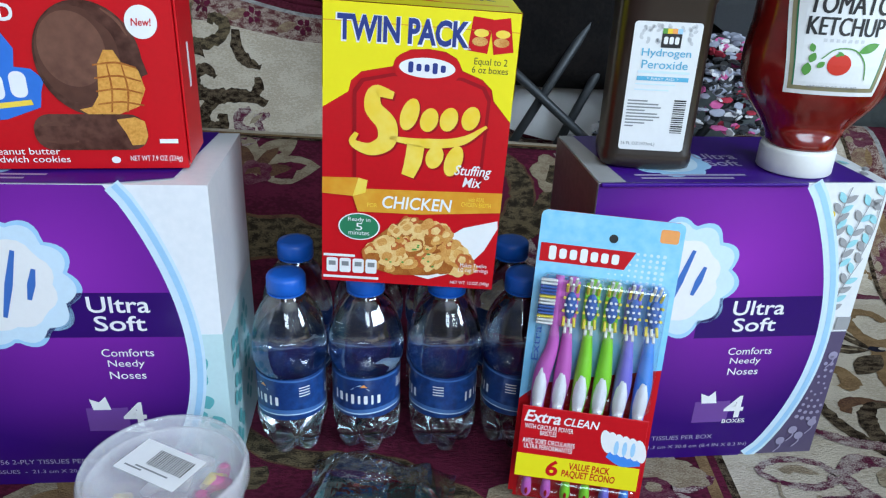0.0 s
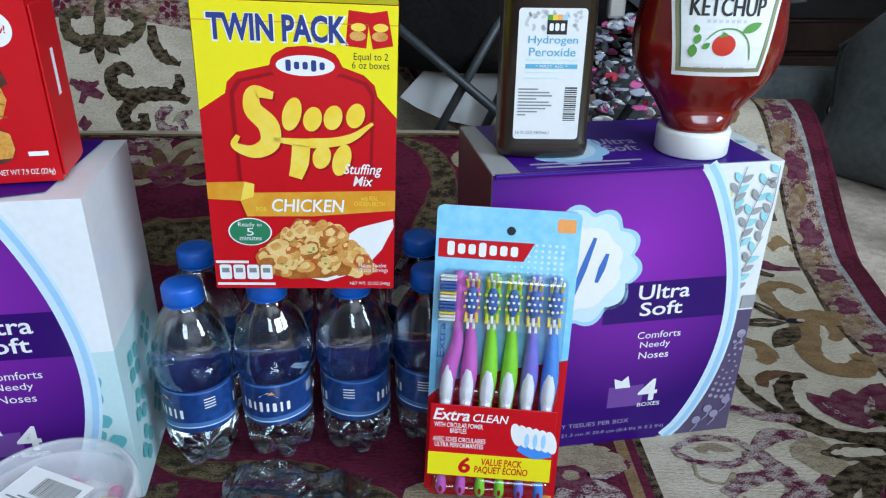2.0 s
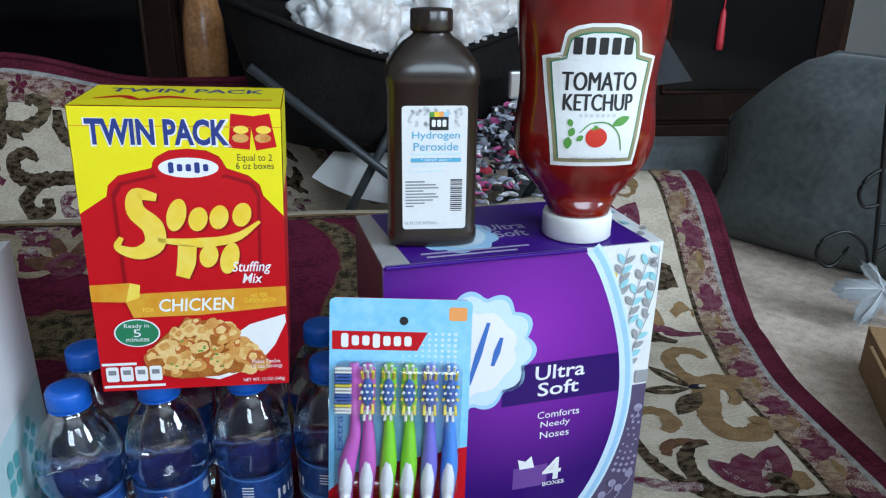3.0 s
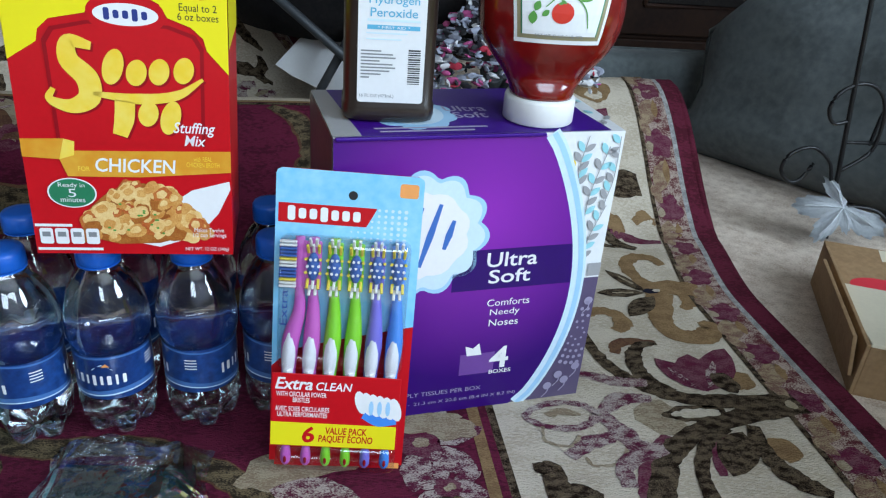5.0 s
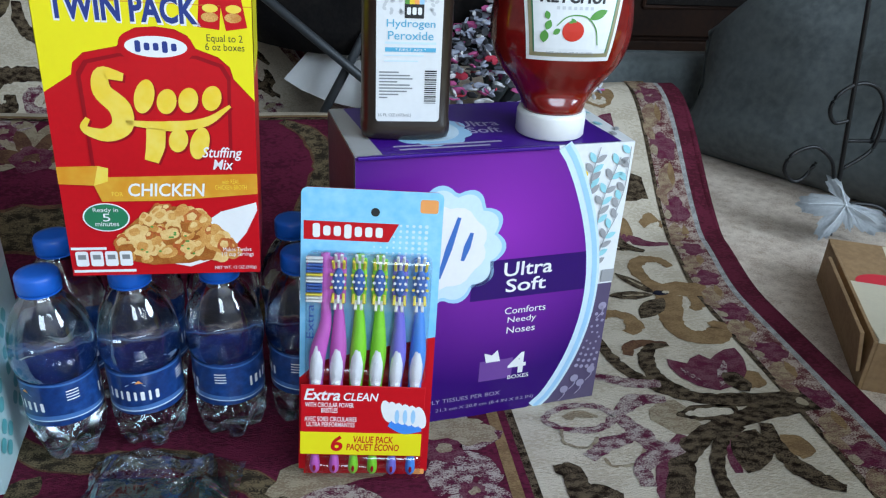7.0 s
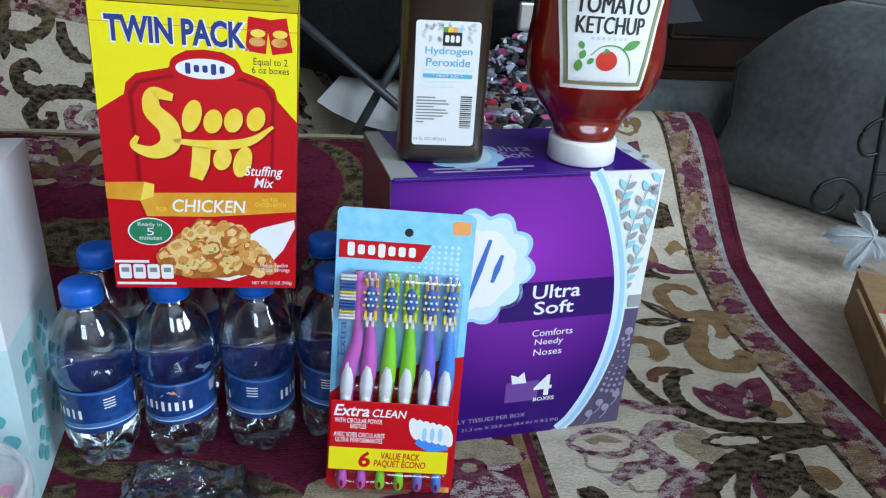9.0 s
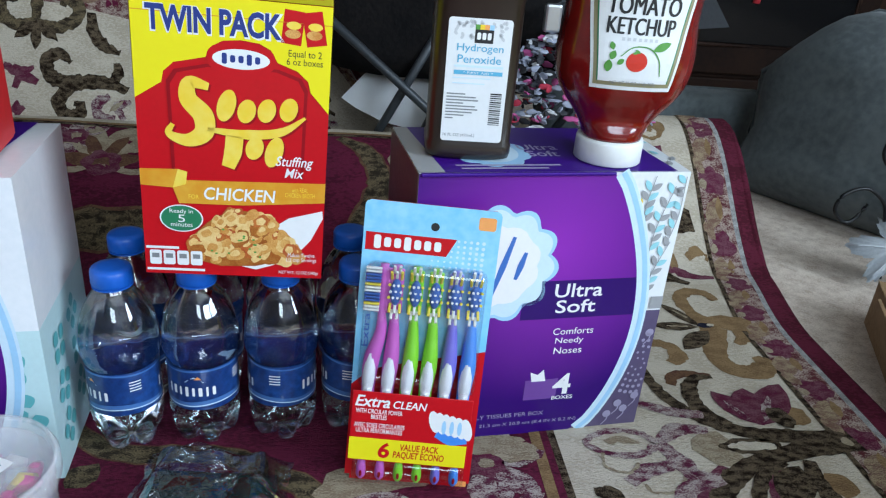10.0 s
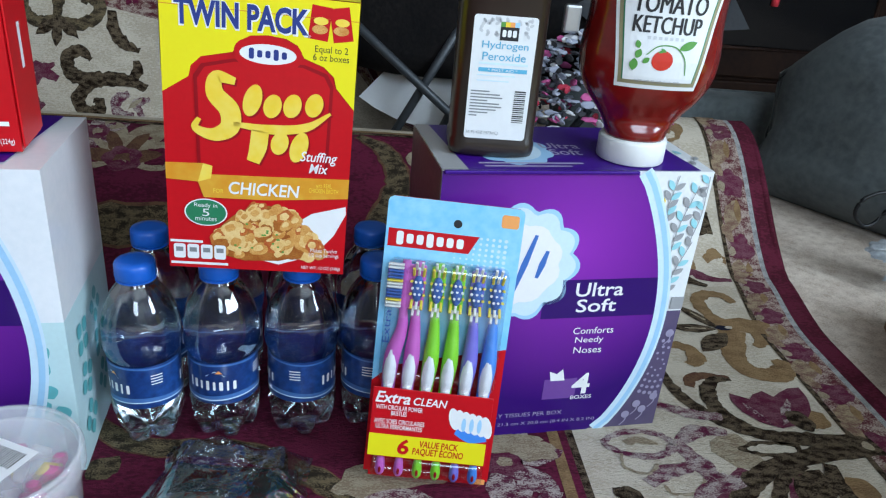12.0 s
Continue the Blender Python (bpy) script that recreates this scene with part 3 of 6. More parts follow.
# cream band beside the tissue pack: one repeat of its scrolling pattern
def band_repeat(dy):
    def lay(name, material, layer, label, *strokes):
        for pts, ws in strokes:
            motif(name, [stroke2([(x, y + dy) for x, y in pts], ws, 7, 0.22)], material, layer, label, lying)

    def blob(name, material, layer, label, *ovals):
        for x, y, rx, ry, turn in ovals:
            motif(name, [oval2(x, y + dy, rx, ry, 34, 5, 0.12, turn)], material, layer, label, lying)

    def leaves(name, material, layer, label, *spec):
        for x, y, ln, ang, wd in spec:
            motif(name, [leaf2(x, y + dy, ln, ang, wd)], material, layer, label, lying)

    # tan palmette with dark leaves
    lay("palmette", M_tan, 2, "tan palmette",
        (((0.552, 0.800), (0.545, 0.818), (0.525, 0.822), (0.507, 0.803), (0.506, 0.770), (0.520, 0.742)), (0.012, 0.017, 0.018, 0.017, 0.018, 0.028)),
        (((0.515, 0.742), (0.544, 0.747), (0.573, 0.739)), (0.026, 0.034, 0.026)),
        (((0.522, 0.735), (0.507, 0.700), (0.499, 0.672), (0.507, 0.649), (0.532, 0.645), (0.548, 0.660), (0.543, 0.674)), (0.030, 0.030, 0.024, 0.024, 0.027, 0.024, 0.012)),
        (((0.555, 0.742), (0.551, 0.715), (0.534, 0.700)), (0.030, 0.022, 0.008)))
    leaves("palmette_leaf", M_brown, 3, "dark brown leaf", (0.506, 0.738, 0.060, 122, 0.017), (0.503, 0.735, 0.058, 178, 0.019), (0.512, 0.728, 0.062, 222, 0.025))
    lay("palmette_leaf", M_tan_pale, 5, "", (((0.490, 0.735), (0.465, 0.736)), (0.003, 0.002)), (((0.497, 0.755), (0.485, 0.773)), (0.003, 0.002)))
    blob("palmette_eye", M_navy_pile, 5, "", (0.512, 0.738, 0.009, 0.005, 0))
    blob("palmette_eye", M_cream, 6, "", (0.519, 0.739, 0.004, 0.003, 0))
    lay("palmette", M_tan, 2, "tan hook", (((0.415, 0.690), (0.436, 0.699), (0.453, 0.690), (0.454, 0.672), (0.441, 0.660)), (0.010, 0.015, 0.017, 0.020, 0.014)))
    # dark vine with a hooked shoot
    lay("vine", M_tan_dim, 2, "tan-edged vine", (((0.426, 0.620), (0.432, 0.634), (0.449, 0.641), (0.476, 0.637)), (0.010, 0.013, 0.013, 0.006)))
    lay("vine", M_brown, 3, "dark brown scrolling vine",
        (((0.404, 0.668), (0.405, 0.630), (0.413, 0.598), (0.428, 0.574), (0.448, 0.557), (0.477, 0.545), (0.514, 0.540), (0.572, 0.535)), (0.008, 0.013, 0.015, 0.015, 0.016, 0.018, 0.021, 0.026)),
        (((0.476, 0.635), (0.457, 0.633), (0.444, 0.617), (0.438, 0.595), (0.444, 0.573), (0.460, 0.556)), (0.005, 0.012, 0.017, 0.018, 0.016, 0.012)))
    # plum tulip and its buds
    leaves("tulip", M_plum_solid, 4, "plum tulip", (0.494, 0.556, 0.062, 120, 0.028), (0.492, 0.556, 0.086, 52, 0.036), (0.490, 0.556, 0.060, 80, 0.040))
    leaves("tulip", M_plum, 5, "", (0.497, 0.560, 0.050, 60, 0.010), (0.486, 0.560, 0.038, 116, 0.007))
    blob("bud", M_brown, 5, "dark bud", (0.517, 0.568, 0.011, 0.015, 0.3))
    blob("bud", M_tan, 4, "tan bud", (0.532, 0.571, 0.014, 0.014, 0))
    # eye, and the vine that runs on from it
    blob("vine", M_brown, 3, "", (0.468, 0.527, 0.029, 0.010, 0.02))
    blob("vine_eye", M_cream, 6, "cream eye in the vine", (0.468, 0.526, 0.022, 0.0055, 0.02))
    lay("vine", M_brown, 3, "dark brown scrolling vine",
        (((0.575, 0.532), (0.510, 0.520), (0.466, 0.507), (0.428, 0.483), (0.405, 0.452), (0.392, 0.420), (0.392, 0.385)), (0.024, 0.021, 0.018, 0.020, 0.022, 0.022, 0.018)),
        (((0.488, 0.506), (0.458, 0.486), (0.440, 0.455), (0.436, 0.420), (0.446, 0.390)), (0.008, 0.012, 0.012, 0.014, 0.014)))
    lay("vine", M_plum_solid, 2, "plum rim of the vine", (((0.430, 0.500), (0.403, 0.470), (0.388, 0.440), (0.377, 0.410)), (0.012, 0.018, 0.016, 0.010)))
    motif("vine_ground", [poly2([(x, y + dy) for x, y in ((0.412, 0.536), (0.426, 0.547), (0.443, 0.548), (0.450, 0.534), (0.452, 0.510), (0.438, 0.500), (0.424, 0.502), (0.408, 0.522))])], M_tan_pale, 2, "tan ground", lying)
    # dark leafage by the border
    leaves("dark_leaf", M_brown, 4, "dark brown leaf", (0.498, 0.500, 0.062, 236, 0.034))
    lay("dark_leaf", M_brown, 4, "dark brown leaf", (((0.512, 0.506), (0.506, 0.482), (0.508, 0.458), (0.518, 0.438), (0.536, 0.424)), (0.012, 0.017, 0.019, 0.022, 0.010)))
    lay("dark_leaf", M_plum_solid, 3, "", (((0.482, 0.505), (0.464, 0.480), (0.456, 0.450)), (0.012, 0.012, 0.008)))
    blob("bud", M_tan, 4, "tan bud", (0.524, 0.476, 0.013, 0.014, 0.2))
    # mottled plum blossom
    lay("blossom", M_plum, 3, "mottled plum blossom",
        (((0.378, 0.531), (0.363, 0.546), (0.334, 0.547), (0.312, 0.532), (0.330, 0.517), (0.359, 0.516), (0.377, 0.529)), (0.007, 0.008, 0.007, 0.006, 0.007, 0.008, 0.009)),
        (((0.380, 0.530), (0.396, 0.546), (0.410, 0.551), (0.434, 0.549)), (0.012, 0.017, 0.016, 0.010)),
        (((0.380, 0.530), (0.391, 0.506), (0.399, 0.486), (0.420, 0.485)), (0.014, 0.020, 0.020, 0.012)),
        (((0.336, 0.481), (0.352, 0.492), (0.372, 0.500), (0.396, 0.505)), (0.010, 0.016, 0.015, 0.012)),
        (((0.374, 0.444), (0.378, 0.466), (0.394, 0.477), (0.420, 0.485)), (0.014, 0.015, 0.016, 0.014)),
        (((0.368, 0.590), (0.390, 0.585), (0.412, 0.575), (0.440, 0.572)), (0.008, 0.013, 0.015, 0.010)))
    lay("blossom_line", M_tan_pale, 3, "tan outline of the blossom",
        (((0.323, 0.518), (0.322, 0.500), (0.340, 0.493), (0.353, 0.505)), (0.003, 0.003, 0.003, 0.003)),
        (((0.349, 0.478), (0.354, 0.469), (0.377, 0.472), (0.390, 0.489)), (0.003, 0.003, 0.003, 0.003)),
        (((0.330, 0.532), (0.345, 0.536), (0.362, 0.531)), (0.005, 0.011, 0.004)))
    lay("dark_leaf", M_brown, 3, "dark brown leaf", (((0.303, 0.471), (0.315, 0.468), (0.318, 0.452), (0.314, 0.425)), (0.008, 0.018, 0.020, 0.022)), (((0.316, 0.440), (0.332, 0.444), (0.350, 0.436)), (0.020, 0.016, 0.008)))
    # leaves between two repeats
    lay("wine_leaf", M_plum_solid, 2, "plum leaf", (((0.470, 0.905), (0.510, 0.890), (0.545, 0.870), (0.580, 0.866)), (0.012, 0.022, 0.020, 0.008)))
    lay("palmette", M_tan, 2, "tan hook", (((0.555, 0.905), (0.572, 0.916), (0.588, 0.906)), (0.010, 0.014, 0.008)))
    lay("dark_leaf", M_brown, 2, "dark brown leaf", (((0.430, 0.850), (0.470, 0.862), (0.510, 0.850)), (0.010, 0.020, 0.006)))


for step in (0.0, -0.56, 0.42):
    band_repeat(step)

# maroon field by the bottles
for dx, dy, flip in ((0, 0, 1), (-0.62, -0.02, 1), (-0.25, -0.42, -1), (0.03, -0.48, 1)):
    arc = [(-0.24, 0.545), (-0.15, 0.555), (-0.09, 0.520), (-0.005, 0.516), (0.048, 0.490), (0.086, 0.462), (0.118, 0.418), (0.128, 0.36)]
    arc = [(x * flip + dx, y + dy) for x, y in arc]
    outlined("field_vine", [stroke2(arc, (0.010, 0.015, 0.019, 0.021, 0.022, 0.022, 0.021, 0.016), 8, 0.3)], [stroke2(arc, (0.013, 0.018, 0.022, 0.024, 0.025, 0.025, 0.024, 0.019), 8, 0.25)], M_olive_pile, M_tan_dim, 2, "olive brown vine edged tan")
    motif("field_bloom", [oval2(0.108 * flip + dx, 0.483 + dy, 0.028, 0.016, 24, 5, 0.35, 0.4), oval2(0.140 * flip + dx, 0.495 + dy, 0.026, 0.018, 24, 5, 0.3)], M_tan_pale, 4, "cream and tan blossom")
    motif("field_bloom", [leaf2(0.098 * flip + dx, 0.462 + dy, 0.07, -12 if flip > 0 else 192, 0.036)], M_plum, 5, "mottled plum petal")
    for px, py, sz, tn in ((0.215, 0.505, 0.050, 10), (0.232, 0.455, 0.030, 40)):
        aster(px * flip + dx if dx else px, py + dy, sz, tn, 6)
    motif("field_bloom", [oval2(0.245 * flip + dx, 0.520 + dy, 0.018, 0.012, 20, 5, 0.3), oval2(0.222 * flip + dx, 0.530 + dy, 0.030, 0.011, 20, 5, 0.3)], M_tan_pale, 4)
    motif("field_leaf", [leaf2(0.20 * flip + dx, 0.425 + dy, 0.05, 20, 0.024), leaf2(-0.115 * flip + dx, 0.478 + dy, 0.032, 60, 0.026)], M_olive_pile, 3, "olive brown leaf")
    motif("field_petal", [leaf2(-0.215 * flip + dx, 0.455 + dy, 0.075, a, 0.05) for a in (140, 178, 215)], M_tan_pale, 2, "tan and cream petals")
    motif("field_petal", [leaf2(-0.225 * flip + dx, 0.458 + dy, 0.045, a, 0.022) for a in (140, 178, 215)], M_tan, 3)

# maroon field on the hump
for dx in (0.0, -0.46, -0.92):
    arc = [(0.02 + dx, 0.70), (0.075 + dx, 0.76), (0.098 + dx, 0.84), (0.128 + dx, 0.905), (0.115 + dx, 0.95), (0.075 + dx, 0.985)]
    outlined("field_vine", [stroke2(arc, (0.022, 0.034, 0.034, 0.030, 0.022, 0.01), 8, 0.25)], [stroke2(arc, (0.028, 0.040, 0.040, 0.036, 0.028, 0.014), 8, 0.25)], M_olive_pile, M_tan_dim, 2, "olive brown vine edged tan")
    motif("field_vine", [stroke2(((0.115 + dx, 0.86), (0.16 + dx, 0.90), (0.17 + dx, 0.955)), (0.03, 0.026, 0.01), 8, 0.25)], M_olive_pile, 4)
    motif("field_bloom", [leaf2(0.135 + dx, 0.80, 0.075, a, 0.034) for a in (50, 95, 5)], M_plum, 3, "mottled plum petals")
    motif("field_bloom", [oval2(0.150 + dx, 0.785, 0.034, 0.018, 20, 5, 0.3), oval2(0.165 + dx, 0.945, 0.020, 0.024, 20, 5, 0.35)], M_tan_pale, 4)
    aster(0.205 + dx, 0.965, 0.042, 30, 6)
    motif("field_petal", [leaf2(-0.215 + dx, 0.925, 0.085, a, 0.042) for a in (10, 60, 120, 172)], M_tan_pale, 2, "cream and tan petals")
    motif("field_petal", [leaf2(-0.215 + dx, 0.925, 0.050, a, 0.018) for a in (10, 60, 120, 172)], M_tan_dim, 3)
    motif("field_petal", [oval2(-0.213 + dx, 0.925, 0.02, 0.014, 18, 5, 0.3)], M_plum_solid, 4)
    low = [(-0.40 + dx, 0.80), (-0.28 + dx, 0.84), (-0.15 + dx, 0.85), (-0.06 + dx, 0.82)]
    outlined("field_vine", [stroke2(low, (0.02, 0.04, 0.045, 0.02), 8, 0.25)], [stroke2(low, (0.026, 0.047, 0.052, 0.026), 8, 0.25)], M_olive_pile, M_tan_dim, 2, "olive brown vine edged tan")

# cream band standing up behind
for dx in (0.0, -0.40, -0.80, 0.36):
    def X(pts, ws):
        return on_back(stroke2([(px + dx, pz) for px, pz in pts], ws, 7, 0.22))
    motif("palmette", [X(((-0.459, 0.232), (-0.460, 0.205), (-0.462, 0.170)), (0.012, 0.020, 0.012)),
                       X(((-0.462, 0.172), (-0.425, 0.166), (-0.397, 0.182), (-0.394, 0.205), (-0.412, 0.212), (-0.418, 0.200)), (0.012, 0.020, 0.020, 0.022, 0.020, 0.010)),
                       X(((-0.462, 0.172), (-0.494, 0.166), (-0.517, 0.182), (-0.519, 0.205), (-0.502, 0.212), (-0.497, 0.200)), (0.012, 0.020, 0.020, 0.022, 0.020, 0.010))], M_olive_pile, 3, "olive palmette")
    motif("palmette_leaf", [on_back(leaf2(-0.460 + dx, 0.172, 0.046, a, 0.018)) for a in (218, 270, 322)], M_brown, 4, "dark brown leaf")
    motif("vine", [X(((-0.402, 0.112), (-0.420, 0.124), (-0.440, 0.113), (-0.437, 0.092), (-0.415, 0.080), (-0.385, 0.082), (-0.347, 0.088), (-0.305, 0.078)), (0.010, 0.020, 0.024, 0.024, 0.024, 0.026, 0.024, 0.012)),
                   X(((-0.375, 0.084), (-0.402, 0.070), (-0.420, 0.048), (-0.408, 0.028), (-0.384, 0.030), (-0.384, 0.046), (-0.394, 0.048)), (0.018, 0.020, 0.024, 0.022, 0.020, 0.016, 0.010)),
                   X(((-0.372, 0.200), (-0.368, 0.172), (-0.350, 0.150), (-0.322, 0.142)), (0.012, 0.022, 0.022, 0.010)),
                   X(((-0.335, 0.085), (-0.322, 0.108), (-0.330, 0.125)), (0.016, 0.018, 0.008))], M_brown, 4, "dark brown scrolling vine")
    motif("tulip", [X(((-0.512, 0.102), (-0.484, 0.090), (-0.455, 0.076)), (0.010, 0.018, 0.012)), X(((-0.462, 0.100), (-0.482, 0.090), (-0.492, 0.066)), (0.006, 0.016, 0.010)),
                    X(((-0.495, 0.040), (-0.480, 0.028)), (0.016, 0.020))], M_plum_solid, 3, "plum blossom")
    motif("bloom", [X(((-0.335, 0.066), (-0.355, 0.052), (-0.352, 0.030), (-0.325, 0.028)), (0.010, 0.018, 0.018, 0.008)), X(((-0.300, 0.060), (-0.322, 0.048), (-0.310, 0.026)), (0.010, 0.016, 0.008))], M_plum, 3, "mottled plum petals")
    motif("bloom", [on_back(leaf2(-0.335 + dx, 0.040, 0.030, 40, 0.008))], M_tan_pale, 5)


# ---- tissue packs ----
def curve_edge(v, w, h):
    """Where the purple print ends at height v."""
    return w * (0.70 + 0.185 * math.sin(math.pi * min(1, max(0, (v / h) ** 0.9))) ** 0.8)


def tissue_pack(m, w, d, h, style):
    label = ("film-wrapped purple pack of four tissue boxes, leafy white and slate sides" if style == "leaf"
             else "film-wrapped purple pack of four tissue boxes, white and aqua sides")
    pk = thing("tissue_pack", m, label, "tissue pack", "tissue packs")
    up, low = (M_leafwhite, M_plumbox) if style == "leaf" else (M_white_film, M_paleaqua)
    mid = h * (0.49 if style == "leaf" else 0.54)
    su, sv = (0.0, 0.0) if style == "leaf" else (0.05, 0.055)
    part("upper_carton", soft_box(w, d, h - mid, 0, 0.0012, 3 if style == "leaf" else 9), up, pk).location.z = mid
    part("lower_carton", soft_box(w, d, mid, 0, 0.001, 5), low, pk)
    F = front_of(-0.0007)
    n = 26
    left = [(0.0, h * k / n) for k in range(n + 1)]
    right = [(curve_edge(h * k / n, w, h), h * k / n) for k in range(n + 1)]
    vs = left + right
    fs = [(k, n + 1 + k, n + 2 + k, k + 1) for k in range(n)]
    printed("purple_wrapper", (vs, fs), M_purple, pk, F, 1, "purple printed film with a lighter middle")
    for k0, wd, ma in ((0.006, 0.012, M_paleblue), (0.0075, 0.0045, M_skyblue)):
        line = [(curve_edge(h * k / n, w, h) + k0, h * k / n) for k in range(n + 1)]
        printed("stripe", stroke2(line, (wd, wd), 1), ma, pk, F, 2 if wd > 0.01 else 3)
    T = top_of(h + 0.0007)
    e = curve_edge(h, w, h)
    printed("top_wrapper", poly2(((0.012, 0), (w * 0.945, 0), (w * 0.93, d * 0.4), (w * 0.95, d), (0.0, d)) if style == "leaf" else ((0, 0), (e, 0), (w * 0.89, d * 0.10), (w * 0.93, d), (0.0, d))), M_purple_top, pk, T, 1, "glossy purple film top")
    if style == "leaf":
        printed("end_flap", poly2(((0, 0), (0.02, 0), (0.012, d), (0, d))), M_greyleaf, pk, T, 2)
        # sheet that paints the unlit left end dark, brown reflection included
        printed("shaded_end_panel", rect2(d / 2, h / 2, d, h), M_shaded_end, pk, lambda u, v, k: Vector((-0.0008, u, v)), 1, "film-wrapped end, its shade and brown reflection painted in")
        part("seam", boxmesh(0.001, w * 0.7, -0.004, -0.001, h - 0.0015, h + 0.0012, 0.0008), M_purple_top, pk)
    # cloud badge
    cx, cy = w * (0.30 + su), h * (0.685 + sv * 0.4)
    printed("badge", oval2(cx, cy, 0.047, 0.046, 90, 11, 0.16, 0.2), M_skyblue, pk, F, 2, "pale cloud badge")
    printed("badge_middle", oval2(cx, cy, 0.044, 0.043, 90, 11, 0.15, 0.2), M_paleblue, pk, F, 3)
    printed("badge_middle", oval2(cx, cy, 0.035, 0.034, 40, 9, 0.10), M_white, pk, F, 4)
    for q, (a, tall) in enumerate(((-0.034, 0.018), (-0.021, 0.012), (-0.008, 0.024), (0.006, 0.026), (0.021, 0.012))):
        bar = ((cx + a - 0.28 * tall, cy - tall), (cx + a, cy), (cx + a + 0.28 * tall, cy + tall))
        printed("badge_mark", stroke2(bar, (0.0030, 0.0056, 0.0030), 6), M_logo_blue, pk, F, 5 + 0.1 * q, "slanted blue brush stroke")
    # printed words
    printed("print_band", poly2(((w * 0.42, h * (0.48 + sv)), (curve_edge(h * (0.48 + sv), w, h), h * (0.48 + sv)), (curve_edge(h * (0.625 + sv), w, h), h * (0.625 + sv)), (w * 0.42, h * (0.625 + sv)))), M_purple_band, pk, F, 2)
    for words, x, z, ww, hh, bold in (("Ultra", 0.640, 0.587, 0.043, 0.0130, 0.012), ("Soft", 0.637, 0.526, 0.036, 0.0125, 0.012),
                                      ("Comforts", 0.645, 0.428, 0.037, 0.0065, 0.0), ("Needy", 0.635, 0.388, 0.026, 0.0075, 0.0),
                                      ("Noses", 0.635, 0.350, 0.026, 0.0065, 0.0), ("4", 0.635, 0.208, 0.017, 0.022, 0.02), ("BOXES", 0.645, 0.150, 0.020, 0.0040, 0.012)):
        printed("lettering", text2(words, w * (x + su), h * (z + sv), ww, hh, 0, bold), M_white, pk, F, 4, "white printed words")
    bx, bz = w * (0.535 + su), h * (0.190 + sv)
    printed("box_picture", join2(rect2(bx, bz, 0.025, 0.021), poly2(((bx + 0.0125, bz - 0.0105), (bx + 0.018, bz - 0.008), (bx + 0.018, bz + 0.011), (bx + 0.0125, bz + 0.0105)))), M_lilac_dark, pk, F, 3, "small purple tissue box picture")
    printed("tissue_picture", poly2(((bx - 0.007, bz + 0.009), (bx - 0.009, bz + 0.019), (bx - 0.002, bz + 0.016), (bx + 0.003, bz + 0.021), (bx + 0.006, bz + 0.009))), M_white, pk, F, 4)
    printed("lettering", text2("4 BOXES  -  56 2-PLY TISSUES PER BOX", w * 0.31, h * 0.088, 0.118, 0.0042), M_lilac, pk, F, 4, "small lilac print")
    printed("lettering", text2("224 TOTAL TISSUES  -  21.3 cm X 20.8 cm (8.4 IN X 8.2 IN)", w * 0.375, h * 0.048, 0.155, 0.0044), M_lilac, pk, F, 4, "small lilac print")
    # top print
    printed("top_badge", oval2(w * 0.30, d * 0.42, 0.030, 0.033, 60, 9, 0.15), M_skyblue, pk, T, 2)
    printed("top_badge", oval2(w * 0.30, d * 0.42, 0.024, 0.027, 30), M_paleblue, pk, T, 3)
    printed("top_badge", stroke2(((w * 0.25, d * 0.36), (w * 0.29, d * 0.5), (w * 0.31, d * 0.36), (w * 0.36, d * 0.48)), (0.004, 0.006, 0.006, 0.003)), M_logo_blue, pk, T, 4)
    printed("lettering", text2("Ultra\nSoft", w * 0.50, d * 0.44, 0.034, 0.030, 0, 0.01), M_lilac, pk, T, 3)
    printed("small_print", join2(rect2(w * 0.33, d * 0.13, 0.085, 0.003), rect2(w * 0.31, d * 0.07, 0.07, 0.003)), M_lilac, pk, T, 3)
    # carton patterns beside the wrapper
    rnd = random.Random(4)
    if style == "leaf":
        x1 = w - 0.002
        shapes = {0: [], 1: [], 2: []}

        def sprig(points, first):
            line = smooth_line(points, 6)
            shapes[0].append(stroke2([tuple(p) for p in line], (0.0009, 0.0007), 1))
            for q in range(1, len(line) - 1, 2):
                d2 = line[q + 1] - line[q - 1]
                head = math.degrees(math.atan2(d2[1], d2[0]))
                for side in (1, -1):
                    ang, ln = head + side * 44, 0.0108
                    px, pz = line[q][0], line[q][1]
                    ex, ez = px + ln * math.cos(radians(ang)), pz + ln * math.sin(radians(ang))
                    if curve_edge(ez, w, h) + 0.0135 < ex < x1 - 0.001 and pz > mid + 0.016 and ez < h - 0.002:
                        shapes[(q // 2 + first + (side > 0)) % 2].append(leaf2(px, pz, ln, ang, 0.0050))

        sprig(((w * 0.905, mid + 0.016), (w * 0.930, mid + 0.040), (w * 0.975, mid + 0.066)), 0)
        sprig(((w * 0.895, mid + 0.055), (w * 0.905, mid + 0.080), (w * 0.950, h - 0.012)), 1)
        sprig(((w * 0.850, mid + 0.082), (w * 0.845, mid + 0.100), (w * 0.865, h - 0.003)), 0)
        sprig(((w * 0.965, mid + 0.068), (w * 0.985, mid + 0.090), (w * 0.985, h - 0.004)), 1)
        for px, py, ang in ((0.955, 0.12, 80), (0.965, 0.35, 110), (0.945, 0.58, 60), (0.97, 0.80, 95), (0.985, 0.22, 60), (0.985, 0.62, 120)):
            printed("leaf_print", leaf2(w * px, d * py, 0.011, ang, 0.005), M_aqua if ang > 90 else M_greyleaf, pk, T, 2)
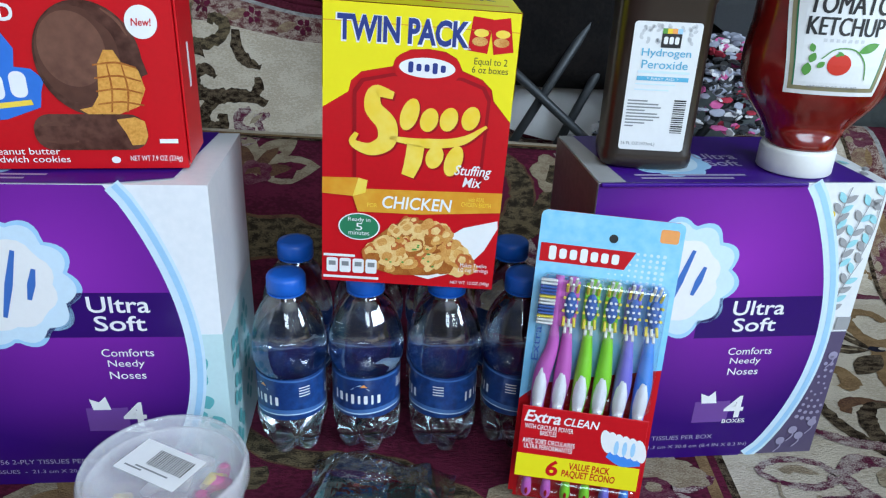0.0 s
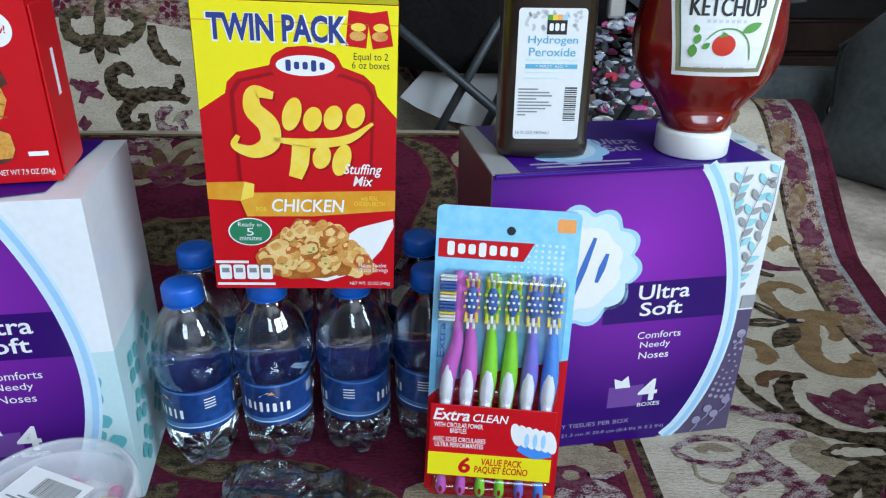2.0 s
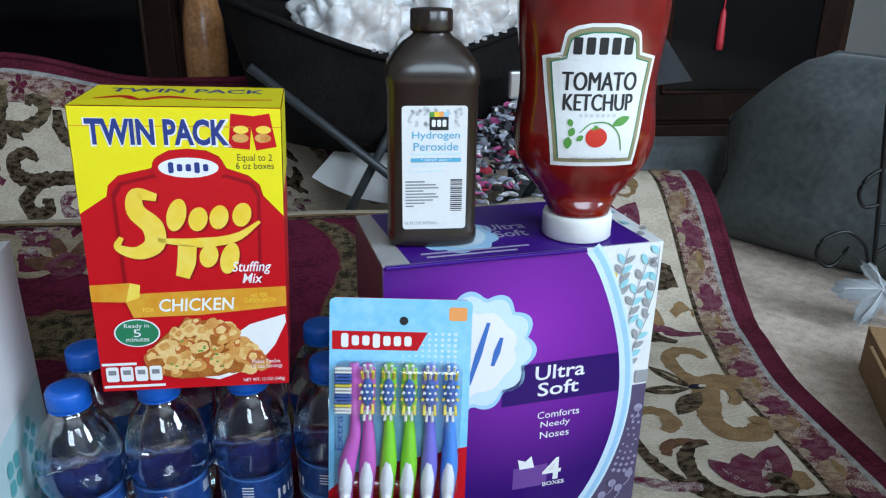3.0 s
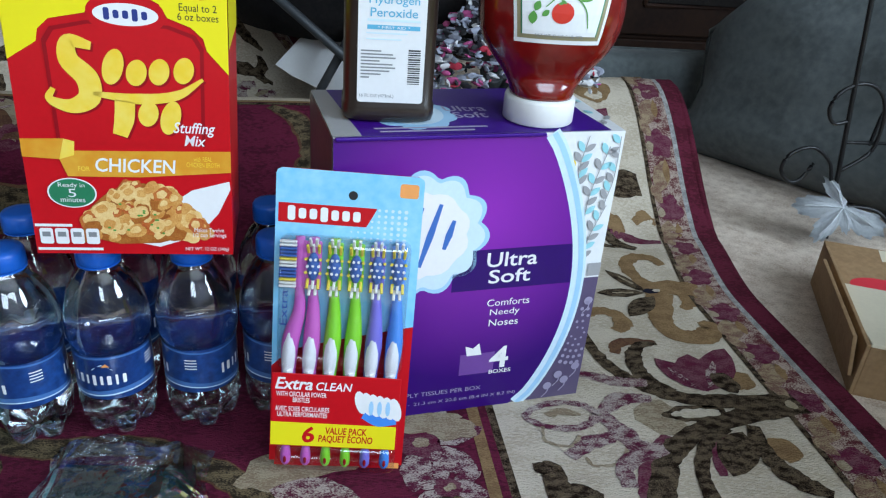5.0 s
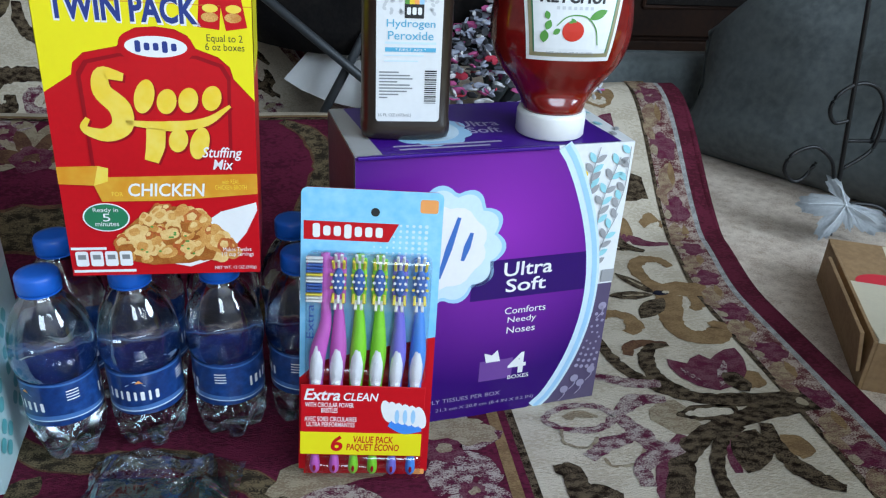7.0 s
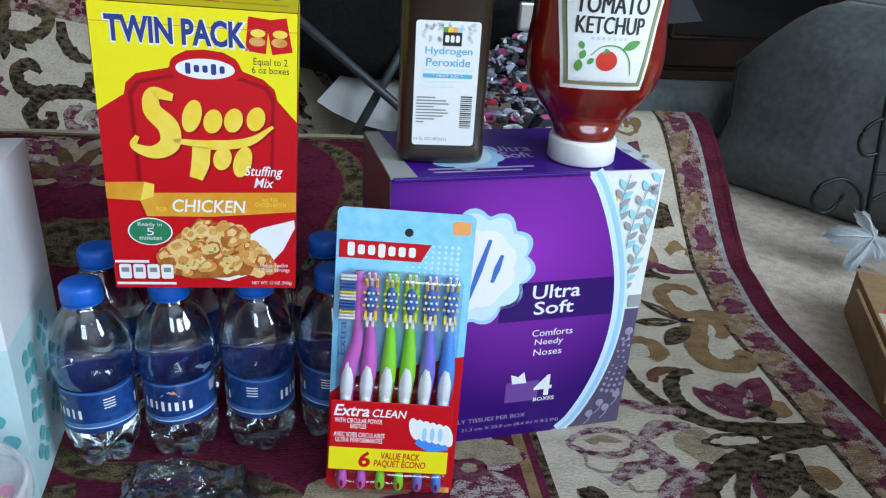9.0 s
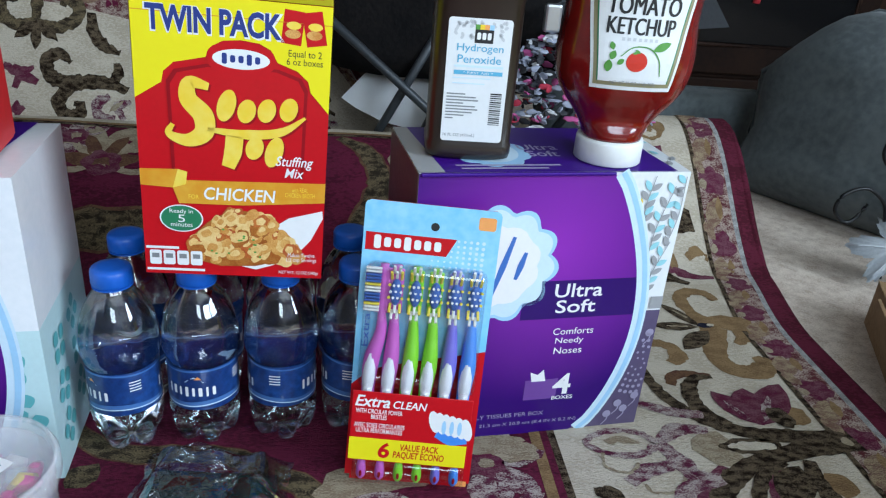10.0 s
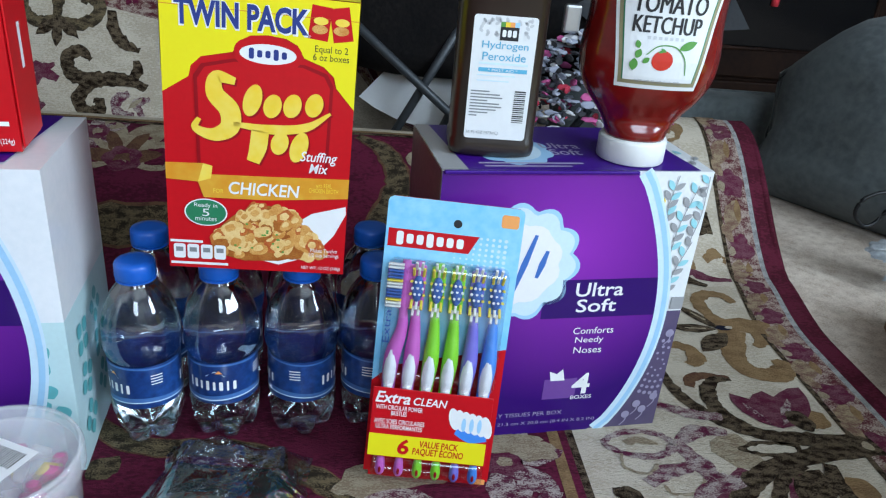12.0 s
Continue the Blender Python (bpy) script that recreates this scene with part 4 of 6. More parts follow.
        shapes[2].append(oval2(w * 0.815, h * 0.90, 0.0032, 0.0032, 12))
        for k, ma in ((0, M_greyleaf), (1, M_aqua), (2, M_yellowdot)):
            for piece in shapes[k]:
                printed("leaf_print", piece, ma, pk, F, 1.5, "printed leaf")
        printed("carton_band", rect2((w + curve_edge(mid, w, h)) / 2 + 0.007, mid + 0.008, w - curve_edge(mid, w, h) - 0.014, 0.012), M_greyleaf, pk, F, 1)
        dots = []
        for ring in range(1, 6):
            for j in range(7 * ring):
                a = 2 * math.pi * j / (7 * ring)
                px, pz = w * 0.955 + ring * 0.0062 * math.cos(a), h * 0.27 + ring * 0.0062 * math.sin(a)
                if curve_edge(pz, w, h) + 0.016 < px < x1 - 0.001:
                    dots.append(oval2(px, pz, 0.0009 + 0.00022 * ring, 0.0009 + 0.00022 * ring, 8))
        for px, pz in ((0.95, 0.42), (0.975, 0.40), (0.90, 0.10), (0.86, 0.055), (0.93, 0.075), (0.97, 0.13), (0.935, 0.435)):
            if curve_edge(h * pz, w, h) + 0.016 < w * px < x1 - 0.003:
                dots += [oval2(w * px, h * pz, 0.004, 0.004, 12), stroke2(((w * px - 0.004, h * pz - 0.012), (w * px + 0.001, h * pz - 0.006), (w * px, h * pz)), (0.001, 0.0014), 3)]
        printed("damask_print", join2(*dots), M_lilac, pk, F, 1.5, "lilac rings of dots")
    else:
        R = right_of(w + 0.0007)
        for FF, base in ((R, 0.03), (F, w * 0.93)):
            sh = []
            for j in range(3):
                sh += petals(base + 0.002 * j, mid * (0.22 + 0.27 * j), 0.017, 4, 0.013, 20 * j)
            if FF is R:
                for j in range(3):
                    sh += petals(base + 0.045, mid * (0.3 + 0.25 * j), 0.016, 4, 0.012, 40 * j)
                printed("leaf_print", join2(*sh), M_teal, pk, FF, 1, "teal leaf print")
            else:
                printed("leaf_print", join2(*[s for s in sh if max(p[0] for p in s[0]) < w - 0.001]), M_teal, pk, FF, 1)
    return pk


# shade and brown reflection of the pack's unlit end, as colour
M_shaded_end = mat("shaded_end_film", (0.11, 0.085, 0.085), 0.35, colour2=(0.20, 0.16, 0.15), amount=0.6, scale=20, coat=0.4)
M_lilac_dark = mat("purple_picture_print", (0.16, 0.06, 0.30), 0.4)
tissue_pack(pose(0.146, 0.5305, 0, 0, 0, 8.0), 0.223, 0.115, 0.25, "leaf")
tissue_pack(pose(-0.3428, 0.4675, 0, 0, 0, 6.0), 0.225, 0.122, 0.25, "aqua")


# ---- stuffing mix box ----
def stuffing_box(m, w, d, h):
    bx = thing("stuffing_mix_box", m, "yellow and red twin-pack stuffing mix carton standing on bottle caps", "food box")
    part("carton", soft_box(w, d, h, 0, 0.0007, 21), M_red, bx, "", False)
    F = front_of(-0.0004)
    T = top_of(h + 0.0004)
    yl = [(w * x, h * z) for x, z in ((0, 1), (0, 0.655), (0.135, 0.713), (0.148, 0.750), (0.20, 0.782), (0.36, 0.806), (0.395, 0.845), (0.45, 0.864), (0.54, 0.870), (0.63, 0.864), (0.69, 0.845), (0.725, 0.806), (0.83, 0.782),
                                         (0.885, 0.750), (0.90, 0.713), (1, 0.642), (1, 1))]
    printed("yellow_panel", poly2(yl), M_yellow, bx, F, 1, "yellow printed upper panel")
    arch = [(w * x, h * z) for x, z in ((0.17, 0.40), (0.16, 0.720), (0.20, 0.759), (0.36, 0.784), (0.73, 0.784), (0.85, 0.759), (0.885, 0.720), (0.875, 0.40))]
    printed("arch_panel", poly2(arch), M_darkred, bx, F, 1.5, "darker red arched panel")
    printed("arch_panel", poly2([(w * 0.52 + (x - w * 0.52) * 0.95, z if z < h * 0.5 else z - h * 0.010) for x, z in arch]), M_red, bx, F, 2)
    printed("yellow_panel", poly2(((0, h * 0.72), (d, h * 0.72), (d, h), (0, h))), M_yellow, bx, right_of(w + 0.0004), 1)
    printed("yellow_panel", poly2(((0, h * 0.72), (d, h * 0.72), (d, h), (0, h))), M_yellow, bx, lambda u, v, k: Vector((-0.0004 - 0.00013 * k, u, v)), 1)
    printed("top_panel", rect2(w / 2, d / 2, w, d), M_yellow, bx, T, 1, "yellow printed top flap")
    printed("top_print", text2("TWIN PACK", w * 0.5, d * 0.74, w * 0.8, d * 0.2, 0, 0.02), M_navy, bx, T, 2)
    printed("top_print", stroke2(((w * 0.08, d * 0.30), (w * 0.2, d * 0.42), (w * 0.3, d * 0.28), (w * 0.42, d * 0.42), (w * 0.6, d * 0.32)), (0.003, 0.008, 0.005, 0.008, 0.003)), M_red, bx, T, 2)
    printed("top_print", rect2(w * 0.78, d * 0.33, w * 0.34, d * 0.08), M_amber, bx, T, 2)
    printed("flap_line", rect2(w / 2, h - 0.012, w, 0.0006), M_amber, bx, F, 2)
    # headline
    printed("headline_shadow", text2("TWIN PACK", w * 0.412, h * 0.920, w * 0.695, h * 0.092, 0, 0.060), M_white, bx, F, 2)
    printed("headline", text2("TWIN PACK", w * 0.408, h * 0.922, w * 0.67, h * 0.084, 0, 0.035), M_navy, bx, F, 3, "navy block letters edged white")
    for k, (x, tw) in enumerate(((0.80, -0.10), (0.91, 0.18))):
        c, s = math.cos(tw), math.sin(tw)
        q = [(w * x + c * a - s * b, h * 0.925 + s * a + c * b) for a, b in ((-0.0066, -0.011), (0.0066, -0.011), (0.0066, 0.011), (-0.0066, 0.011))]
        printed("packet_picture", poly2(q), M_red, bx, F, 2 + k, "tiny red carton picture")
        printed("packet_picture", oval2(w * x + 0.0005, h * 0.932, 0.0048, 0.0026, 14), M_gold, bx, F, 4)
        printed("packet_picture", oval2(w * x, h * 0.905, 0.0052, 0.003, 14), M_crouton, bx, F, 4)
    printed("lettering", text2("Equal to 2\n6 oz boxes", w * 0.865, h * 0.828, 0.024, 0.0100), M_black, bx, F, 2)
    printed("brand_oval", rrect2(w * 0.54, h * 0.808, w * 0.35, h * 0.085, h * 0.040), M_red, bx, F, 3)
    printed("brand_oval", oval2(w * 0.54, h * 0.808, w * 0.146, h * 0.033), M_white, bx, F, 4, "white oval badge")
    printed("brand_mark", join2(*[rrect2(w * (0.455 + 0.042 * k), h * 0.808, w * 0.026, h * (0.036 if k in (0, 3) else 0.024), 0.0012) for k in range(5)]), M_navy, bx, F, 5, "plain navy bars")
    # gold script flourishes
    def script(dx, dz, ma, layer):
        P = lambda x, z: (w * (x * 1.05 - 0.005) + dx, h * (z - 0.036) + dz)
        mark = lambda pts, ws: printed("flourish", stroke2([P(*p) for p in pts], ws, 6), ma, bx, F, layer, "gold brush flourish")
        mark(((0.36, 0.745), (0.27, 0.755), (0.26, 0.70), (0.33, 0.645), (0.33, 0.585), (0.25, 0.555), (0.16, 0.575), (0.18, 0.61)), (0.005, 0.009, 0.012, 0.014, 0.013, 0.009, 0.005, 0.003))
        for k, (x, z, tall) in enumerate(((0.445, 0.685, 0.0115), (0.545, 0.670, 0.0085), (0.645, 0.676, 0.0085), (0.755, 0.684, 0.0085), (0.585, 0.540, 0.0085), (0.685, 0.530, 0.0115))):
            printed("flourish", oval2(*P(x, z), 0.0060, tall, 24, 0, 0, -0.28), ma, bx, F, layer + 0.02 * k, "gold brush flourish")
        mark(((0.35, 0.598), (0.55, 0.588), (0.72, 0.605), (0.84, 0.660)), (0.003, 0.007, 0.006, 0.002))
        mark(((0.485, 0.580), (0.475, 0.52), (0.45, 0.465)), (0.012, 0.012, 0.009))

    script(0.0012, -0.0012, M_darkred, 2.6)
    script(0, 0, M_gold, 3.4)
    printed("lettering", text2("Stuffing\nMix", w * 0.825, h * 0.442, 0.026, 0.016, 0.25, 0.01), M_white, bx, F, 4)
    # ribbon, seal and picture
    printed("ribbon", poly2(((0, h * 0.407), (w * 0.2, h * 0.412), (w * 0.24, h * 0.392), (w * 0.22, h * 0.372), (w * 0.5, h * 0.377), (w, h * 0.387), (w, h * 0.312), (w * 0.55, h * 0.287), (w * 0.2, h * 0.284), (w * 0.17, h * 0.342), (0, h * 0.347))), M_amber, bx, F, 3, "amber printed ribbon")
    printed("ribbon_fold", poly2(((w * 0.2, h * 0.412), (w * 0.25, h * 0.404), (w * 0.24, h * 0.357), (w * 0.17, h * 0.342))), M_gold, bx, F, 3.5)
    printed("lettering", text2("CHICKEN", w * 0.53, h * 0.327, w * 0.39, h * 0.048, 0.12, 0.015), M_white, bx, F, 4)
    printed("lettering", text2("FOR", w * 0.28, h * 0.312, w * 0.055, h * 0.016), M_gold, bx, F, 4)
    printed("lettering", text2("with REAL\nCHICKEN BROTH", w * 0.86, h * 0.347, 0.021, 0.0075), M_gold, bx, F, 4)
    printed("spoon_picture", poly2(((w * 0.99, h * 0.28), (w * 0.80, h * 0.245), (w * 0.62, h * 0.16), (w * 0.45, h * 0.055), (w * 0.62, h * 0.03), (w * 0.82, h * 0.075), (w * 0.93, h * 0.16), (w * 0.995, h * 0.25))), M_white, bx, F, 3, "white spoon picture")
    rnd = random.Random(8)
    heap = lambda u: 0.050 + 0.225 * math.sin(math.pi * min(1.0, 0.10 + 0.86 * u)) ** 0.8
    outline = [(w * (0.24 + 0.64 * k / 16), h * heap(k / 16) * 0.97) for k in range(17)]
    printed("food_picture", poly2([(w * 0.24, h * 0.07)] + outline + [(w * 0.86, h * 0.13), (w * 0.80, h * 0.08), (w * 0.62, h * 0.045), (w * 0.42, h * 0.040)]), M_crouton2, bx, F, 3.4, "picture of toasted stuffing")
    tones = (M_crouton, M_crouton_pale, M_crouton2, M_crouton, M_crouton_pale, M_broth)
    for k in range(110):
        u = rnd.random()
        x, z = w * (0.25 + 0.61 * u), h * (0.055 + 0.03 * u + (heap(u) - 0.080) * rnd.random())
        size, turn = 0.0036 + 0.0048 * rnd.random() ** 1.5, rnd.random() * 1.57
        vs, fs = oval2(0, 0, size * 0.85, size * (0.5 + 0.3 * rnd.random()), 18, 3 + k % 3, 0.22)
        c, q = math.cos(turn), math.sin(turn)
        chunk = [(x + c * p - q * r, z + q * p + c * r) for p, r in vs]
        ma = tones[k % 6]
        printed("bread_cube", (chunk, fs), ma, bx, F, 3.5 + 0.012 * k, "printed toasted bread cube")
        if k % 2:
            lit = [(x - 0.0006 + 0.55 * (c * p - q * r), z + 0.0008 + 0.5 * (q * p + c * r)) for p, r in vs]
            printed("bread_cube", (lit, fs), M_crouton_pale if ma is not M_crouton_pale else M_crouton, bx, F, 3.506 + 0.012 * k)
    printed("herb_picture", join2(*[oval2(w * (0.32 + 0.42 * rnd.random()), h * (0.08 + 0.12 * rnd.random()), 0.0011, 0.0008, 6) for _ in range(14)]), M_leafgreen, bx, F, 5.3)
    printed("seal", oval2(w * 0.21, h * 0.226, w * 0.118, h * 0.053), M_white, bx, F, 4.4)
    printed("seal", oval2(w * 0.21, h * 0.226, w * 0.110, h * 0.049), M_green, bx, F, 5, "green oval seal")
    for words, z, ww, hh in (("Ready in", 0.244, 0.016, 0.0040), ("5", 0.218, 0.0048, 0.0058), ("minutes", 0.194, 0.015, 0.0034)):
        printed("lettering", text2(words, w * 0.21, h * (z + 0.008), ww, hh), M_white, bx, F, 6)
    for k in range(4):
        printed("nutrition_panel", rrect2(w * (0.06 + 0.075 * k), h * 0.068, w * 0.065, h * 0.058, 0.0016), M_white, bx, F, 5)
        printed("nutrition_mark", rect2(w * (0.06 + 0.075 * k), h * 0.075, w * 0.04, h * 0.018), M_greyink, bx, F, 6)
    printed("small_print", join2(rect2(w * 0.10, h * 0.108, w * 0.18, h * 0.010), rect2(w * 0.17, h * 0.020, w * 0.32, h * 0.010)), M_white, bx, F, 5)
    printed("lettering", text2("NET WT. 12 OZ (340g)", w * 0.865, h * 0.022, 0.029, 0.0034), M_white, bx, F, 5)
    printed("lettering", text2("Makes Twelve\n1/2 cup Servings", w * 0.88, h * 0.085, 0.022, 0.008), M_white, bx, F, 5)
    return bx


M_broth = mat("reddish_toast_print", (0.42, 0.07, 0.02), 0.4, colour2=(0.55, 0.18, 0.04), amount=1.0, scale=120, spec=0.25)
M_crouton_pale = mat("pale_toast_print", (0.84, 0.60, 0.26), 0.4, colour2=(0.70, 0.40, 0.12), amount=1.0, scale=150)
stuffing_box(pose(-0.0515, 0.524, 0.1668, 0, 2.0, 2.2), 0.1275, 0.079, 0.2005)


# ---- cookie box ----
def cookie_box(m, w, d, h):
    bx = thing("cookie_box", m, "red sandwich cookie carton lying on the tissue pack", "food box")
    part("carton", soft_box(w, d, h, 0, 0.0007, 31), M_red, bx)
    F = front_of(-0.0004)
    part("end_flap", boxmesh(w + 0.0005, w + 0.002, 0.002, d - 0.002, 0.003, h - 0.003, 0.0005), M_red, bx, "glued red end flap")
    x0 = w - 0.046
    cx = w - 0.055
    printed("cookie_picture", oval2(cx, h * 0.645, 0.033, 0.037, 48, 0, 0, 0.15), M_choc, bx, F, 2, "picture of a chocolate-dipped cookie")
    printed("cookie_picture", oval2(cx - 0.006, h * 0.665, 0.0255, 0.031, 44, 0, 0, 0.10), M_choc_mid, bx, F, 2.4)
    printed("cookie_picture", oval2(cx - 0.009, h * 0.70, 0.0205, 0.024, 40, 0, 0, 0.12), M_choc_light, bx, F, 2.8)
    wafer = [(cx + x, h * z) for x, z in ((-0.010, 0.36), (-0.002, 0.375), (0.003, 0.44), (0.005, 0.62), (0.010, 0.70), (0.016, 0.70), (0.020, 0.63), (0.030, 0.59), (0.033, 0.48), (0.028, 0.38), (0.014, 0.33), (-0.004, 0.325))]
    printed("wafer_picture", poly2(wafer), M_wafer, bx, F, 3.2, "wafer showing through the coating")
    for k in range(4):
        printed("wafer_line", stroke2(((cx + 0.002, h * (0.39 + 0.075 * k)), (cx + 0.017, h * (0.405 + 0.075 * k)), (cx + 0.031, h * (0.385 + 0.070 * k))), (0.0010, 0.0014, 0.0010), 4), M_crouton2, bx, F, 3.5)
    for k in range(2):
        printed("wafer_line", stroke2(((cx + 0.010 + 0.010 * k, h * 0.345), (cx + 0.012 + 0.010 * k, h * 0.48), (cx + 0.011 + 0.009 * k, h * 0.62)), (0.0010, 0.0014, 0.0008), 4), M_crouton2, bx, F, 3.7)
    printed("cookie_picture", stroke2(((cx + 0.006, h * 0.93), (cx + 0.022, h * 0.80), (cx + 0.034, h * 0.56)), (0.008, 0.011, 0.004)), M_choc, bx, F, 4)
    printed("cookie_shine", stroke2(((cx + 0.012, h * 0.925), (cx + 0.021, h * 0.86), (cx + 0.026, h * 0.78)), (0.0008, 0.0022, 0.0008)), M_choc_light, bx, F, 4.2)
    printed("cookie_picture", rrect2(cx - 0.005, h * 0.225, 0.072, 0.0245, 0.011), M_choc, bx, F, 4.4)
    printed("wafer_picture", poly2(((cx + 0.012, h * 0.30), (cx + 0.017, h * 0.22), (cx + 0.020, h * 0.145), (cx + 0.028, h * 0.150), (cx + 0.031, h * 0.20), (cx + 0.030, h * 0.29), (cx + 0.024, h * 0.315))), M_wafer, bx, F, 4.7)
    printed("cookie_shine", stroke2(((cx - 0.036, h * 0.265), (cx - 0.028, h * 0.275), (cx - 0.018, h * 0.268)), (0.001, 0.0032, 0.001)), M_choc_light, bx, F, 4.8)
    printed("cookie_shine", stroke2(((cx - 0.034, h * 0.17), (cx - 0.024, h * 0.165), (cx - 0.014, h * 0.17)), (0.001, 0.0026, 0.001)), M_choc_light, bx, F, 4.8)
    printed("sticker", oval2(w - 0.0195, h * 0.855, 0.0100, 0.0105), M_white, bx, F, 5, "round white sticker")
    printed("lettering", text2("New!", w - 0.0195, h * 0.855, 0.0125, 0.0048, 0.1, 0.02), M_red, bx, F, 6)
    # blue title block without letters
    t0 = x0 - 0.075
    printed("title_block", poly2(((t0 - 0.05, h * 0.24), (t0 + 0.010, h * 0.30), (t0 + 0.032, h * 0.37), (t0 + 0.034, h * 0.46), (t0 + 0.037, h * 0.53), (t0 + 0.030, h * 0.59), (t0 + 0.020, h * 0.60), (t0 + 0.022, h * 0.70),
                                  (t0 + 0.016, h * 0.79), (t0 + 0.002, h * 0.80), (t0 - 0.05, h * 0.74))), M_brand_blue, bx, F, 2, "bright blue title block")
    for k in range(5):
        printed("title_mark", rrect2(t0 - 0.044 + 0.0128 * k, h * (0.655 + 0.012 * k), 0.0095, 0.016, 0.0042), M_white, bx, F, 3, "plain white rounded bar")
        printed("title_mark", rrect2(t0 - 0.036 + 0.0142 * k, h * (0.445 + 0.014 * k), 0.0105, 0.017, 0.0045), M_white, bx, F, 3, "plain white rounded bar")
    printed("title_strip", poly2(((t0 - 0.05, h * 0.335), (t0 + 0.027, h * 0.415), (t0 + 0.028, h * 0.385), (t0 - 0.05, h * 0.300))), M_gold, bx, F, 3.3)
    printed("lettering", text2("COVERED", x0 - 0.078, h * 0.895, 0.058, 0.011, 0, 0.03), M_white, bx, F, 3)
    printed("lettering", text2("peanut butter\nsandwich cookies", x0 - 0.058, h * 0.085, 0.055, 0.010), M_white, bx, F, 3)
    printed("lettering", text2("NET WT 7.9 OZ (224g)", w - 0.0205, h * 0.060, 0.034, 0.0048), M_white, bx, F, 3)
    printed("small_print", join2(oval2(w - 0.047, h * 0.055, 0.003, 0.0024), rect2(w - 0.011, h * 0.17, 0.012, 0.003)), M_white, bx, F, 3)
    printed("end_label", rect2(d * 0.5, h * 0.58, 0.006, 0.03), M_white, bx, right_of(w + 0.002), 1)
    return bx


cookie_box(pose(-0.131, 0.5185, 0.2525, 0, 0, 9.0) @ pose(-0.199, 0, 0), 0.19, 0.052, 0.114)


# ---- water bottles ----
def water_bottle():
    b = thing("water_bottle", pose(0, 0, 0), "clear small water bottle with blue cap and blue label", "bottle", "eight-pack of water bottles")
    prof = [(0.006, 0.010), (0.014, 0.004), (0.0205, 0.000), (0.0240, 0.002), (0.0268, 0.010), (0.0286, 0.020), (0.0295, 0.030), (0.0292, 0.036), (0.0280, 0.0400), (0.0280, 0.0825), (0.0292, 0.0850),
            (0.0306, 0.090), (0.0308, 0.098), (0.0301, 0.108), (0.0284, 0.118), (0.0257, 0.127), (0.0220, 0.135), (0.0178, 0.1415), (0.0146, 0.1455), (0.0130, 0.1475), (0.0130, 0.1515)]

    def feet(a, z, r):
        # five deep feet at the base, shallow flutes on the shoulder
        if z < 0.034:
            k = (1 - z / 0.034) ** 0.7
            r = r * (1 - 0.40 * k * (0.5 - 0.5 * math.cos(5 * a)) ** 1.6)
        if z > 0.100:
            r = r * (1 - 0.018 * math.cos(10 * a + z * 40))
        return r * math.cos(a), r * math.sin(a)
    low = 0.965
    prof = [(r, z * low) for r, z in prof]
    part("body", lathe(prof, 60, feet), M_water, b, "clear ribbed plastic filled with water", True)
    part("neck_ring", lathe([(0.0128, 0.1436), (0.0152, 0.1444), (0.0152, 0.1455), (0.0128, 0.1461)], 24), M_cap_blue, b)
    n = 48
    part("cap", lathe([(0.0144, 0.1461), (0.0151, 0.1471), (0.0149, 0.1574), (0.0140, 0.1594), (0.009, 0.1600)], n,
                      lambda a, z, r: ((r + (0.0004 if int(round(a / (2 * math.pi) * n)) % 2 and z < 0.158 else 0)) * math.cos(a), (r + (0.0004 if int(round(a / (2 * math.pi) * n)) % 2 and z < 0.158 else 0)) * math.sin(a))), M_cap_blue, b, "ribbed blue screw cap", True)
    r = 0.0284
    bm = bmesh.new()
    lo, hi = [], []
    for k in range(48):
        a = 2 * math.pi * k / 48
        lo.append(bm.verts.new((r * math.cos(a), r * math.sin(a), 0.0395)))
        hi.append(bm.verts.new((r * math.cos(a), r * math.sin(a), 0.0788)))
    for k in range(48):
        bm.faces.new((lo[k], lo[(k + 1) % 48], hi[(k + 1) % 48], hi[k]))
    lab = part("label", bm, M_label_blue, b, "dark blue film label", True)
    W = wrap(r)
    edge = 2 * math.pi * r
    around = [edge * (k / 24 - 0.5) for k in range(25)]
    printed("label_stripe", stroke2([(u, 0.0455 + 0.0016 * math.sin(u * 75)) for u in around], (0.0040, 0.0052, 0.0040), 4), M_label_mid, lab, W, 1)
    printed("label_stripe", stroke2([(u, 0.0440 + 0.0012 * math.sin(u * 75)) for u in around], (0.0006, 0.0010, 0.0006), 4), M_paleblue, lab, W, 2)
    printed("label_stripe", stroke2([(u, 0.0765 + 0.0008 * math.sin(u * 75 + 1)) for u in around], (0.0012, 0.0018, 0.0012), 4), M_label_mid, lab, W, 1)
    for off in (-0.008, 0.077):
        for k in range(8):
            printed("label_mark", rrect2(off - 0.0185 + 0.0054 * k, 0.0575, (0.0021, 0.0030, 0.0018, 0.0026)[k % 4], 0.0082 if k % 3 else 0.0094, 0.0009), M_white, lab, W, 2, "plain white bar")
        printed("label_peak", poly2(((off - 0.004, 0.0665), (off + 0.004, 0.0720), (off + 0.012, 0.0665))), M_paleblue, lab, W, 2)
        printed("label_peak", poly2(((off + 0.004, 0.0695), (off + 0.007, 0.0726), (off + 0.010, 0.0695))), M_orange, lab, W, 3)
    for k in range(4):
        printed("label_small_print", rect2(0.034, 0.062 + 0.0026 * k, 0.009, 0.0009, 4), M_white, lab, W, 2)
    for k in range(3):
        printed("label_small_print", rect2(-0.040, 0.066 + 0.0026 * k, 0.010, 0.0009, 4), M_white, lab, W, 2)
    return b


